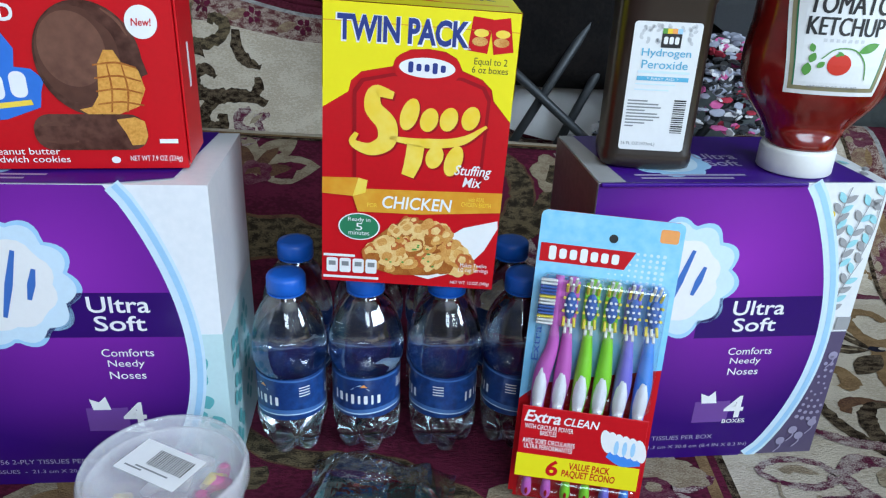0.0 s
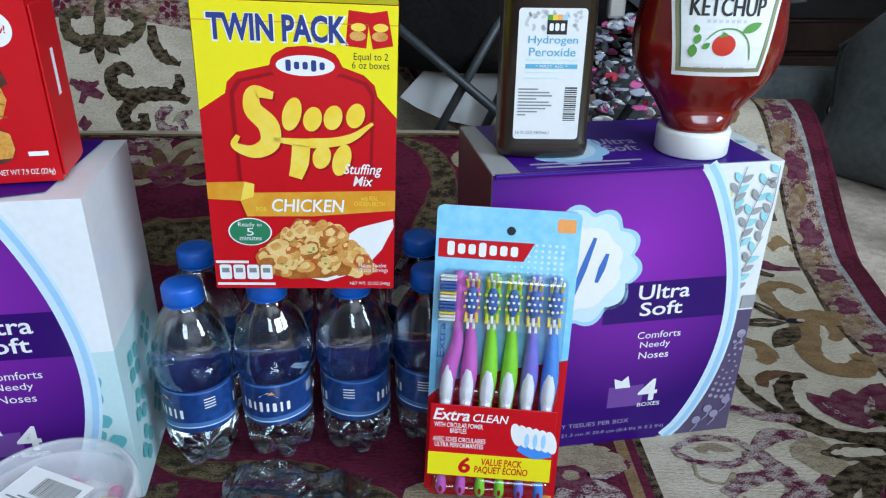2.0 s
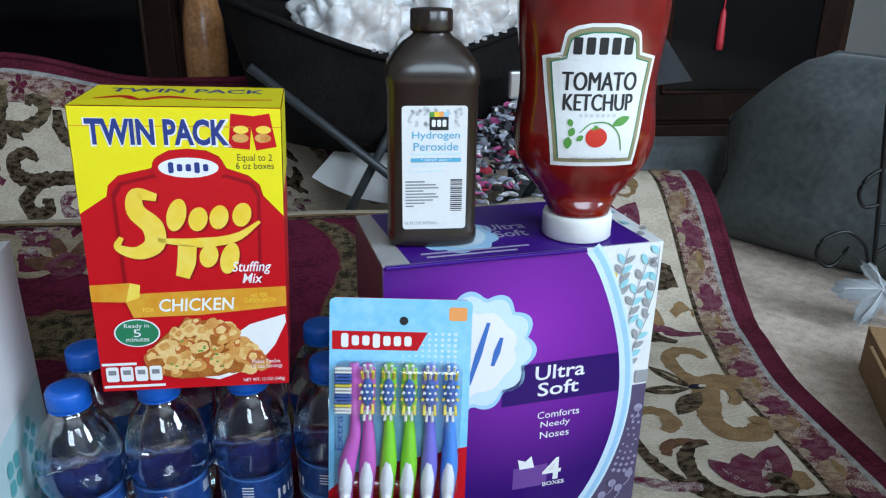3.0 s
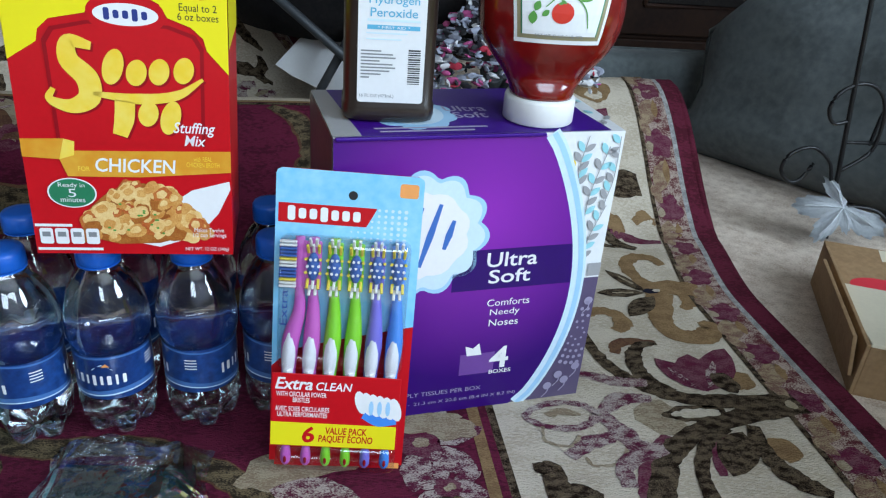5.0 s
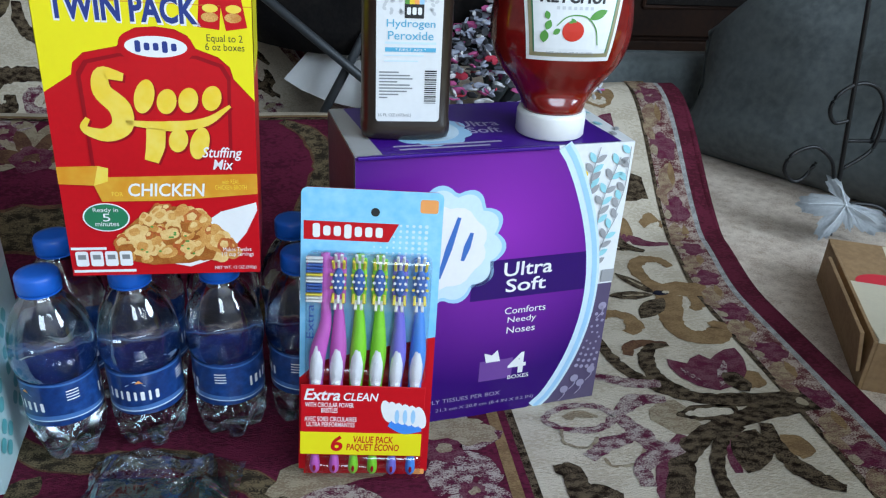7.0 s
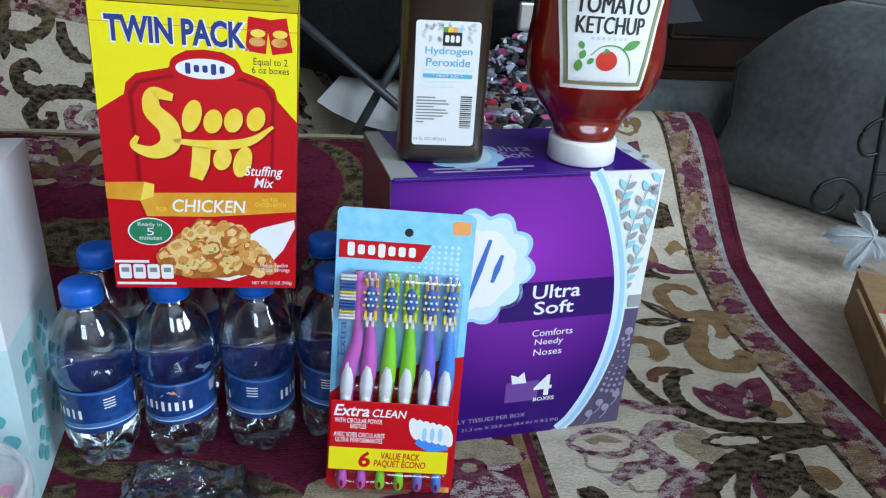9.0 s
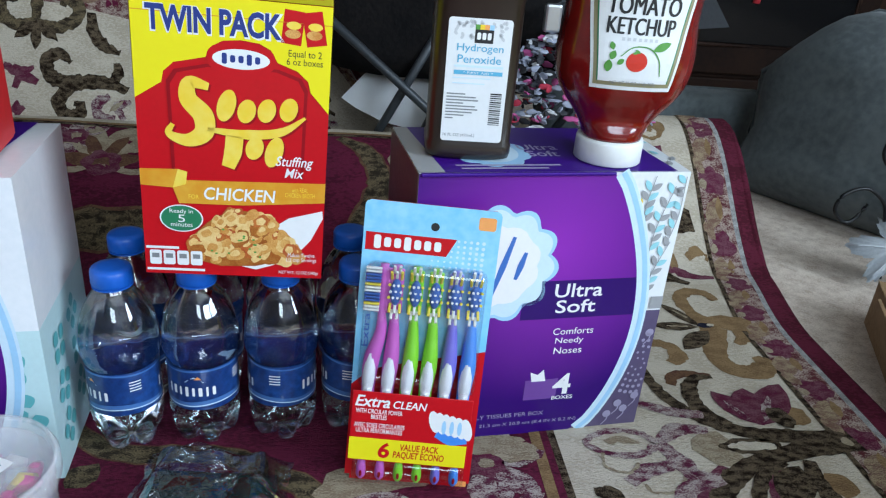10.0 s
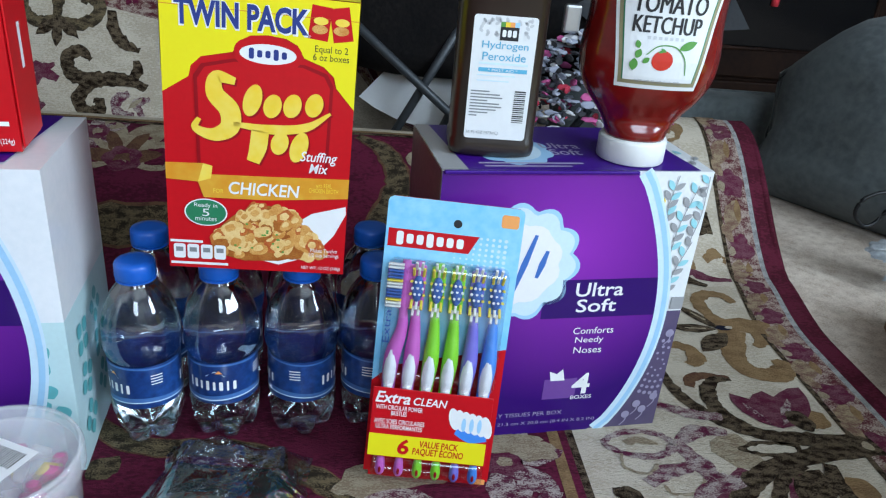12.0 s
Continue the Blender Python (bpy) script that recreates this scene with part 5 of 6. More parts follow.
first = water_bottle()
SPOTS = ((-0.0840, 0.545, -35), (-0.0225, 0.553, 5), (0.0420, 0.558, -75), (0.1035, 0.566, -80), (-0.0900, 0.607, 60), (-0.0280, 0.615, 120), (0.0350, 0.620, 200), (0.0965, 0.628, 20))
for k, (x, y, turn) in enumerate(SPOTS):
    if k == 0:
        first.matrix_world = pose(x, y, 0.0005, 0, 0, turn)
    else:
        copy_thing(first, pose(x, y, 0.0005, 0, 0, turn))


# ---- peroxide bottle ----
def squircle(a, rx, ry, p=4.0):
    c, s = math.cos(a), math.sin(a)
    k = (abs(c / rx) ** p + abs(s / ry) ** p) ** (-1 / p)
    return k * c, k * s


def peroxide_bottle(m):
    b = thing("peroxide_bottle", m, "dark brown plastic peroxide bottle with white label", "bottle")
    rows = [(0.90, 0.0), (0.97, 0.002), (1.0, 0.006), (1.0, 0.012), (0.97, 0.014), (0.97, 0.118), (1.0, 0.120), (1.0, 0.128), (0.94, 0.134), (0.80, 0.141), (0.62, 0.147), (0.45, 0.151), (0.40, 0.153), (0.40, 0.156)]
    part("body", lathe(rows, 64, lambda a, z, r: squircle(a, 0.0335 * r, 0.0255 * r if r > 0.5 else 0.0335 * r, 6 if r > 0.9 else 3.2 if r > 0.5 else 2)), M_brownpet, b, "", True)
    part("cap", lathe([(0.0145, 0.1545), (0.0150, 0.156), (0.0150, 0.168), (0.0140, 0.1695), (0.008, 0.170)], 48, lambda a, z, r: ((r + 0.0004 * (math.sin(24 * a) > 0)) * math.cos(a), (r + 0.0004 * (math.sin(24 * a) > 0)) * math.sin(a))), M_brownpet, b, "ribbed dark brown screw cap", True)
    F = front_of(-0.0249)
    lab = printed("label", rrect2(0.0005, 0.0605, 0.0465, 0.091, 0.0025), M_whitelabel, b, F, 1, "white printed paper label")
    rnd = random.Random(2)
    printed("label_pattern", join2(*[oval2(-0.018 + 0.037 * rnd.random(), 0.092 + 0.012 * rnd.random(), 0.0018, 0.0012, 7, 0, 0, rnd.random() * 3) for _ in range(46)]), M_pale_grey, lab, F, 2, "faint grey sprigs")
    printed("brand_square", rect2(0.0035, 0.0935, 0.0135, 0.0095), M_black, lab, F, 3, "black square badge")
    for k, ma in enumerate((M_leafgreen, M_gold, M_orange, M_skyblue)):
        printed("brand_stripe", rect2(0.0035 - 0.00506 + 0.003375 * k, 0.1000, 0.003375, 0.0035), ma, lab, F, 3)
    printed("brand_mark", join2(*[rrect2(-0.0003 + 0.0038 * k, 0.0937, 0.0028, 0.005, 0.001) for k in range(3)]), M_white, lab, F, 4)
    printed("lettering", text2("Hydrogen", 0.0015, 0.0845, 0.034, 0.0068, 0, 0.006), M_aqua_ink, lab, F, 3)
    printed("lettering", text2("Peroxide", 0.0015, 0.0770, 0.032, 0.0058, 0, 0.006), M_aqua_ink, lab, F, 3)
    printed("small_print", rect2(0.0015, 0.0718, 0.036, 0.0016), M_paleblue, lab, F, 3)
    printed("strip", rect2(0.0015, 0.0672, 0.036, 0.0030), M_aqua_ink, lab, F, 3)
    printed("lettering", text2("* FIRST AID *", 0.0015, 0.0672, 0.022, 0.0018), M_white, lab, F, 4)
    printed("small_print", join2(rect2(-0.003, 0.0632, 0.028, 0.0009), rect2(-0.005, 0.0592, 0.024, 0.0009)), M_paleblue, lab, F, 3)
    lines = [rect2(-0.0205 + ww / 2, 0.0512 - 0.0023 * k, ww, 0.0010) for k, ww in enumerate((0.014, 0.022, 0.024, 0.013, 0.022, 0.024, 0.020, 0.014, 0.006))]
    printed("small_print", join2(*lines), M_greyink, lab, F, 3, "lines of small grey print")
    printed("barcode", join2(*[rect2(0.0165, 0.0290 + 0.00155 * k, 0.0085, (0.0005, 0.0009, 0.0007, 0.0011)[k % 4]) for k in range(16)]), M_black, lab, F, 3, "barcode")
    printed("lettering", text2("16 FL OZ (473mL)", -0.009, 0.0195, 0.024, 0.0030), M_greyink, lab, F, 3)
    return b


M_pale_grey = mat("pale_grey_print", (0.58, 0.59, 0.60), 0.5)
M_aqua_ink = mat("aqua_ink", (0.10, 0.42, 0.62), 0.45)
peroxide_bottle(pose(0.1865, 0.587, 0.2514, 0, 0, -2.0))


# ---- ketchup bottle ----
def ketchup_bottle(m):
    b = thing("ketchup_bottle", m, "upside-down squeeze ketchup bottle on its white cap", "bottle")
    rows = [(0.0235, 0.0195), (0.0245, 0.024), (0.0275, 0.030), (0.0345, 0.040), (0.0425, 0.050), (0.0485, 0.060), (0.0520, 0.071), (0.0530, 0.084), (0.0520, 0.096), (0.0505, 0.108), (0.0502, 0.120),
            (0.0512, 0.136), (0.0530, 0.150), (0.0542, 0.164), (0.0545, 0.180), (0.0535, 0.196), (0.0505, 0.212), (0.0440, 0.224), (0.0330, 0.231), (0.018, 0.234)]
    part("body", lathe([tuple(p) for p in smooth_line(rows, 3)], 96, lambda a, z, r: squircle(a, r, (r * 0.66 if r > 0.03 else r * (0.66 + (0.03 - r) / 0.006 * 0.34) if r > 0.024 else r), 2.3)), M_ketchup, b, "glossy red plastic filled with ketchup", True)
    n = 72
    part("cap", lathe([(0.0262, 0.0), (0.0270, 0.001), (0.0270, 0.0165), (0.0262, 0.019), (0.020, 0.0195)], n,
                      lambda a, z, r: ((r - (0.0004 if 0.002 < z < 0.012 and int(round(a / (2 * math.pi) * n)) % 2 else 0)) * math.cos(a), (r - (0.0004 if 0.002 < z < 0.012 and int(round(a / (2 * math.pi) * n)) % 2 else 0)) * math.sin(a))), M_whitecap, b, "ribbed white plastic cap", True)

    def face(u, v, k):
        # follows the rounded front of the bottle
        for (r0, z0), (r1, z1) in zip(rows, rows[1:]):
            if z0 <= v <= z1:
                r = r0 + (r1 - r0) * (v - z0) / (z1 - z0)
                break
        r += 0.0006 + 0.0003 * k
        ry = r * 0.66
        return Vector((u, -ry * max(0.02, 1 - abs(u / r) ** 2.3) ** (1 / 2.3), v))

    def keystone(f):
        out = []
        for (x, z) in ((-0.0300, 0.062), (0.0300, 0.062), (0.0400, 0.140), (0.0285, 0.143), (0.0265, 0.155)):
            out.append((x, z))
        out += [(0.0265 * math.cos(radians(a)), 0.155 + 0.008 * math.sin(radians(a))) for a in (20, 45, 70, 90, 110, 135, 160)]
        out += [(-0.0265, 0.155), (-0.0285, 0.143), (-0.0400, 0.140)]
        return [(x * f, 0.106 + (z - 0.106) * (1 - (1 - f) * 0.75)) for x, z in out]

    def filled(points):
        # horizontal slices, so that the label can bend round the bottle
        zs = sorted({p[1] for p in points} | {0.063 + 0.003 * k for k in range(33)})
        zs = [z for z in zs if min(p[1] for p in points) + 1e-5 < z < max(p[1] for p in points) - 1e-5]
        vs, fs = [], []
        cols = 14
        for z in zs:
            hit = []
            for (xa, za), (xb, zb) in zip(points, points[1:] + points[:1]):
                if (za <= z < zb) or (zb <= z < za):
                    hit.append(xa + (xb - xa) * (z - za) / (zb - za))
            if len(hit) < 2:
                continue
            a, c = min(hit), max(hit)
            vs += [(a + (c - a) * k / cols, z) for k in range(cols + 1)]
        rows_n = len(vs) // (cols + 1)
        for j in range(rows_n - 1):
            for k in range(cols):
                q = j * (cols + 1) + k
                fs.append((q, q + 1, q + cols + 2, q + cols + 1))
        return vs, fs
    lab = printed("label", filled(keystone(1.0)), M_whitelabel, b, face, 1, "white keystone label edged olive and green")
    printed("label_border", filled(keystone(0.94)), M_olive, lab, face, 2)
    printed("label_border", filled(keystone(0.87)), M_green, lab, face, 3)
    printed("label_middle", filled(keystone(0.845)), M_whitelabel, lab, face, 4)
    printed("brand_mark", join2(*[rrect2(-0.0175 + 0.0088 * k, 0.1475, 0.0062, 0.0115, 0.0012) for k in range(5)]), M_black, lab, face, 5, "plain black bars")
    printed("lettering", join2(text2("TOMATO", -0.0004, 0.1235, 0.0525, 0.0130), text2("TOMATO", 0.0004, 0.1236, 0.0525, 0.0130)), M_black, lab, face, 5)
    printed("lettering", join2(text2("KETCHUP", -0.0004, 0.1090, 0.0490, 0.0118), text2("KETCHUP", 0.0004, 0.1091, 0.0490, 0.0118)), M_black, lab, face, 5)
    printed("small_print", join2(*[rect2(-0.012 + 0.004 * k, 0.1000, 0.0022, 0.0022) for k in range(7)]), M_pale_grey, lab, face, 5)
    printed("tomato_picture", disc2(0.0, 0.0845, 0.0078, 0.0072), M_tomato, lab, face, 5.5, "red tomato picture")
    printed("vine_picture", join2(stroke2(((-0.012, 0.088), (-0.004, 0.0945), (0.008, 0.0945), (0.016, 0.087), (0.019, 0.075)), (0.0007, 0.0009, 0.0009, 0.0007)), leaf2(0.011, 0.093, 0.014, 25, 0.006),
                                  leaf2(-0.019, 0.085, 0.007, 70, 0.005), leaf2(-0.020, 0.076, 0.009, 90, 0.006), leaf2(-0.014, 0.082, 0.006, 40, 0.004), leaf2(-0.018, 0.092, 0.006, 110, 0.004), leaf2(-0.004, 0.090, 0.005, 20, 0.002), leaf2(0.002, 0.0905, 0.005, 150, 0.002)), M_leafgreen, lab, face, 6)
    printed("lettering", text2("NET WT 32 OZ (2 LB) 907g", 0, 0.0685, 0.034, 0.0028), M_greyink, lab, face, 5)
    return b


ketchup_bottle(pose(0.3025, 0.5840, 0.2514, 0, 0, -4.0))


# ---- toothbrush value pack ----
def toothbrush_pack(m, w, h):
    pk = thing("toothbrush_pack", m, "six toothbrushes in a blister card leaning on the tissue pack", "toothbrush pack")
    bm = boxmesh(0, w, 0, 0.0012, 0, h)
    bmesh.ops.bevel(bm, geom=[e for e in bm.edges if abs(e.verts[0].co.y - e.verts[1].co.y) > 1e-4], offset=0.004, segments=4, affect="EDGES")
    part("backing_card", bm, M_red, pk, "red lower half of the printed card")
    F = front_of(0.0)
    printed("card_print", poly2(((0.0, h * 0.36), (w * 0.14, h * 0.42), (w * 0.45, h * 0.46), (w, h * 0.52), (w, h - 0.004), (w - 0.001, h - 0.0015), (w - 0.004, h), (0.004, h), (0.001, h - 0.0015), (0.0, h - 0.004))), M_cyan_card, pk, F, 1, "light blue printed upper half")
    dots = [oval2(w * (0.52 + 0.046 * i), h * (0.80 + 0.018 * j), 0.0007 + 0.0001 * i, 0.0007 + 0.0001 * i, 6) for i in range(9) for j in range(6)]
    printed("dot_print", join2(*dots), M_paleblue, pk, F, 1.5)
    printed("hang_hole", oval2(w * 0.52, h * 0.93, 0.0032, 0.0032, 16), M_black, pk, F, 2, "round hanging hole")
    printed("sticker", rrect2(w * 0.90, h * 0.955, 0.013, 0.010, 0.002), M_orange, pk, F, 2, "small orange sticker")
    printed("brand_banner", poly2(((0.002, h * 0.835), (w * 0.62, h * 0.835), (w * 0.69, h * 0.895), (0.002, h * 0.895))), M_red, pk, F, 2, "red banner")
    for k in range(7):
        printed("brand_mark", rrect2(0.011 + 0.0075 * k, h * 0.865, 0.0052, 0.0105 if k in (0, 3) else 0.0075, 0.0018), M_white, pk, F, 3, "plain white rounded bar")
    printed("side_print", text2("Extra", 0.0085, h * 0.625, 0.006, 0.002), M_brand_blue, pk, lambda u, v, k: Vector((0.0075 - (v - h * 0.625) * 2.6, -0.0003 * k, h * 0.56 + (u - 0.0085) * 4.5)), 2)
    hues = (M_magenta, M_magenta, M_lime, M_lime, M_violet, M_blue_handle)
    for k in range(6):
        brush = new("toothbrush")
        brush.parent = pk
        tagged(brush, ("pink", "pink", "green", "green", "violet", "blue")[k] + " toothbrush with white grip")
        x = 0.0135 + k * 0.0148
        sway = 0.005 if k == 0 else 0.0
        z0, z1 = h * 0.048, h * 0.80
        line = smooth_line([(x, -0.007, z0), (x, -0.007, z0 + 0.03), (x, -0.0075, h * 0.36), (x + 0.001, -0.008, h * 0.47), (x + 0.001 + sway, -0.006, h * 0.57), (x + sway, -0.006, h * 0.68), (x + sway, -0.006, z1)], 5)
        n = len(line)
        prof = smooth_line([(0.0016, 0), (0.0046, 0), (0.0052, 0), (0.0064, 0), (0.0046, 0), (0.0026, 0), (0.0034, 0)], 5)
        part("handle", tube(line, 0.003, 10, True, [max(0.0012, p[0]) for p in prof]), hues[k], brush, "", True)
        # rubber grip and its ridges
        gl = smooth_line([(x, -0.0105, h * 0.33), (x, -0.0114, h * 0.39), (x + 0.0004, -0.0116, h * 0.45), (x + 0.0009, -0.0106, h * 0.51)], 5)
        part("grip", tube(gl, 0.003, 10, True, [0.0014 + 0.0036 * math.sin(math.pi * (i + 0.6) / (len(gl) + 0.2)) for i in range(len(gl))]), M_grip, brush, "white rubber grip", True)
        for j in range(5):
            part("ridge", tube([(x - 0.0030, -0.0138, h * (0.370 + 0.019 * j)), (x, -0.0158, h * (0.377 + 0.019 * j)), (x + 0.0030, -0.0138, h * (0.382 + 0.019 * j))], 0.0007, 5), M_grip, brush)
        part("handle_end", tube(smooth_line([(x, -0.0090, h * 0.034), (x, -0.0098, h * 0.050), (x, -0.0100, h * 0.080), (x, -0.0095, h * 0.122)], 4), 0.003, 10, True, [0.0014 + 0.0026 * math.sin(math.pi * min(1, 0.10 + 0.07 * i)) for i in range(13)]), hues[k], brush, "", True)
        part("handle_hole", lathe([(0.0004, 0.0), (0.0012, 0.0004), (0.0004, 0.0008)], 10), M_darkred, brush).matrix_local = pose(x, -0.0138, h * 0.060, 90, 0, 0) @ Matrix.Diagonal((1, 2.4, 1, 1))
        # head
        hx = x + sway
        head = boxmesh(hx - 0.0055, hx + 0.0055, -0.008, -0.005, h * 0.635, h * 0.79, 0.0014)
        part("head", head, hues[k], brush)
        if k == 0:
            for j in range(14):
                zz = h * (0.645 + 0.0108 * j)
                ma = (M_bristle, M_bristle, M_bristle_yellow, M_bristle_blue, M_bristle_blue, M_bristle_blue)[j % 6]
                part("tuft", boxmesh(x - 0.0085, x + 0.0035, -0.0125, -0.0085, zz, zz + h * 0.0066, 0.0006, 1), ma, brush)
            continue
        rnd = random.Random(k)
        bed = bmesh.new()
        bmesh.ops.create_uvsphere(bed, u_segments=14, v_segments=8, radius=1, matrix=Matrix.Translation((hx, -0.0095, h * 0.713)) @ Matrix.Diagonal((0.0044, 0.0030, 0.0105, 1)))
        part("bristle_core", bed, M_bristle_blue, brush, "blue round bristle core", True)
        for j, (half, cols) in enumerate(((0.0020, 2), (0.0036, 3), (0.0046, 4), (0.0036, 3), (0.0046, 4), (0.0036, 3), (0.0020, 2))):
            zz = h * (0.650 + 0.021 * j)
            for i in range(cols):
                xx = hx - half + 2 * half * i / (cols - 1)
                inner = 2 <= j <= 4
                edge = i in (0, cols - 1)
                ma = (M_bristle_yellow if edge and j != 3 else M_bristle) if inner else (M_bristle_yellow if edge and j in (1, 5) else M_bristle)
                tall = -0.0125 if inner else -0.0130
                lift = 0.0065 if j > 4 else -0.0058 if j < 2 else 0.0008
                part("tuft", tube([(xx, -0.008, zz), (xx + 0.10 * (xx - hx), tall, zz + lift + 0.0006 * rnd.random())], 0.0011, 6), ma, brush)
    # blister over the brushes
    bl = boxmesh(0.005, w - 0.006, -0.0165, 0.0, h * 0.375, h * 0.808, 0.006, 3)
    part("blister", bl, M_blister, pk, "clear moulded plastic blister", True)
    part("blister", boxmesh(0.006, w - 0.006, -0.0155, 0.0, h * 0.02, h * 0.115, 0.005, 3), M_blister, pk, "clear moulded plastic blister", True)
    # printed band in front
    B = front_of(-0.0168)
    part("card_band", boxmesh(0.003, w - 0.006, -0.0168, -0.0160, h * 0.118, h * 0.372, 0.0004), M_red, pk, "red and yellow printed band")
    printed("band_print", poly2(((0.003, h * 0.121), (w - 0.007, h * 0.121), (w - 0.007, h * 0.203), (0.003, h * 0.203))), M_yellow, pk, B, 1)
    printed("lettering", text2("Extra", w * 0.185, h * 0.338, 0.027, 0.0095, 0.25, 0.02), M_white, pk, B, 1)
    printed("lettering", text2("CLEAN", w * 0.47, h * 0.333, 0.026, 0.0066, 0.2, 0.015), M_white, pk, B, 1)
    printed("lettering", text2("WITH CIRCULAR POWER\nBRISTLES", w * 0.24, h * 0.292, 0.036, 0.0085, 0, 0.01), M_white, pk, B, 1)
    printed("lettering", text2("AVEC SOIES CIRCULAIRES\nULTRA PERFORMANTES", w * 0.25, h * 0.241, 0.039, 0.0085, 0, 0.01), M_white, pk, B, 1)
    printed("lettering", text2("6", w * 0.30, h * 0.162, 0.009, 0.0135, 0.1, 0.03), M_red, pk, B, 2)
    printed("lettering", text2("VALUE PACK\nPAQUET \u00c9CONO", w * 0.57, h * 0.162, 0.040, 0.0135, 0.1, 0.02), M_red, pk, B, 2)
    printed("brush_picture", stroke2(((w * 0.69, h * 0.245), (w * 0.80, h * 0.226), (w * 0.925, h * 0.230)), (0.008, 0.011, 0.008)), M_blue_handle, pk, B, 1.5, "picture of a toothbrush head")
    for i in range(6):
        printed("brush_picture", oval2(w * (0.665 + 0.05 * i), h * (0.284 - 0.004 * i), 0.0042, 0.0095, 14, 0, 0, 0.25), M_white, pk, B, 2 + 0.05 * i)
    for i in range(3):
        printed("brush_picture", oval2(w * (0.74 + 0.06 * i), h * 0.266, 0.0018, 0.006, 10), M_skyblue, pk, B, 2.5)
    printed("sticker", rrect2(w * 0.93, h * 0.015, 0.010, 0.005, 0.001), M_orange, pk, F, 2)
    return pk


toothbrush_pack(pose(0.0975, 0.4885, 0.0015, 0, 0, -6.0) @ pose(0, 0, 0, -10.3, 1.6, 0), 0.1015, 0.232)


# ---- round tub ----
def round_tub(m):
    t = thing("plastic_tub", m, "round frosted plastic tub with barcode sticker and pink contents", "tub")
    outer = [(0.040, 0.001), (0.043, 0.003), (0.0475, 0.0910), (0.0475, 0.0930)]
    bm = lathe(outer + [(0.0465, 0.0930), (0.0420, 0.005)], 48)
    part("wall", bm, M_tub, t, "thin frosted plastic wall", True)
    part("lid", lathe([(0.0505, 0.0850), (0.0515, 0.0870), (0.0515, 0.0970), (0.0500, 0.1000), (0.0478, 0.1000), (0.0468, 0.0975), (0.030, 0.0970)], 56), M_lid, t, "frosted snap-on lid with raised rim", True)
    part("rim", lathe([(0.0476, 0.0996), (0.0482, 0.1015), (0.0496, 0.1015), (0.0504, 0.0990)], 56, None, False), M_lid, t, "", True)
    T = top_of(0.0974)
    c, s = math.cos(radians(-24)), math.sin(radians(-24))
    R = lambda u, v, k: T(-0.004 + u * c - v * s, 0.004 + u * s + v * c, k)
    st = printed("sticker", rrect2(0, 0, 0.049, 0.030, 0.001), M_white, t, R, 2, "white barcode sticker")
    printed("barcode", join2(*[rect2(-0.008 + 0.0017 * k, 0.003, (0.0006, 0.0011, 0.0008)[k % 3], 0.014) for k in range(17)]), M_black, st, R, 3)
    printed("small_print", join2(rect2(0.0, -0.0075, 0.026, 0.0012), rect2(-0.013, -0.0098, 0.014, 0.0012)), M_greyink, st, R, 3)
    rnd = random.Random(12)
    for k in range(46):
        a, q, z = rnd.random() * 6.283, 0.036 * math.sqrt(rnd.random()), 0.010 + 0.072 * rnd.random()
        pc = tube([(q * math.cos(a) - 0.008 * math.cos(a * 3), q * math.sin(a) - 0.008 * math.sin(a * 3), z), (q * math.cos(a), q * math.sin(a), z + 0.004), (q * math.cos(a) + 0.008 * math.cos(a * 3), q * math.sin(a) + 0.008 * math.sin(a * 3), z)], 0.0045, 7, True, (0.003, 0.0050, 0.003))
        part("sweet", pc, (M_pink, M_pink, M_candy_yellow, M_pink, M_candy_blue, M_white)[k % 6], t, "", True)
    return t


round_tub(pose(-0.128, 0.389, 0.0015, 0, 0, 0))


# ---- bagged dark cloth ----
def bagged_cloth(m, w, d):
    t = thing("bagged_cloth", m, "folded dark teal cloth in a crinkled clear bag", "packet")
    bm = boxmesh(0, w, 0, d, 0, 0.012)
    bmesh.ops.subdivide_edges(bm, edges=list(bm.edges), cuts=14, use_grid_fill=True)
    for v in bm.verts:
        e = min(v.co.x, w - v.co.x, v.co.y, d - v.co.y) / 0.02
        lift = 0.010 * sm(e) + 0.005 * noise.noise(Vector((v.co.x * 35, v.co.y * 35, 3)))
        if v.co.z > 0.006:
            v.co.z += lift
    part("cloth", bm, M_darkcloth, t, "folded dark teal cloth", True)
    bm = bmesh.new()
    n = 34
    grid = []
    for j in range(n + 1):
        row = []
        for i in range(n + 1):
            x, y = -0.014 + (w + 0.026) * i / n, -0.01 + (d + 0.034) * j / n
            e = min(x + 0.014, w + 0.012 - x, y + 0.01, d + 0.024 - y)
            inside = sm(e / 0.026)
            fold = 1 - abs(noise.noise(Vector((x * 17 + y * 12, y * 19 - x * 7, 5)))) * 2.2
            z = 0.004 + 0.0275 * inside + 0.007 * max(0, fold) * (0.4 + 0.6 * (1 - inside)) + (1 - inside) * 0.016 * max(0, noise.noise(Vector((x * 34, y * 34, 9))))
            row.append(bm.verts.new((x + 0.009 * noise.noise(Vector((x * 36, y * 36, 2))), y + 0.010 * noise.noise(Vector((x * 36, y * 36, 4))), z)))
        grid.append(row)
    for j in range(n):
        for i in range(n):
            bm.faces.new((grid[j][i], grid[j][i + 1], grid[j + 1][i + 1], grid[j + 1][i]))
    part("bag", bm, M_film, t, "crinkled clear plastic bag")
    return t


bagged_cloth(pose(-0.056, 0.375, 0.001, 0, 0, -5), 0.092, 0.112)


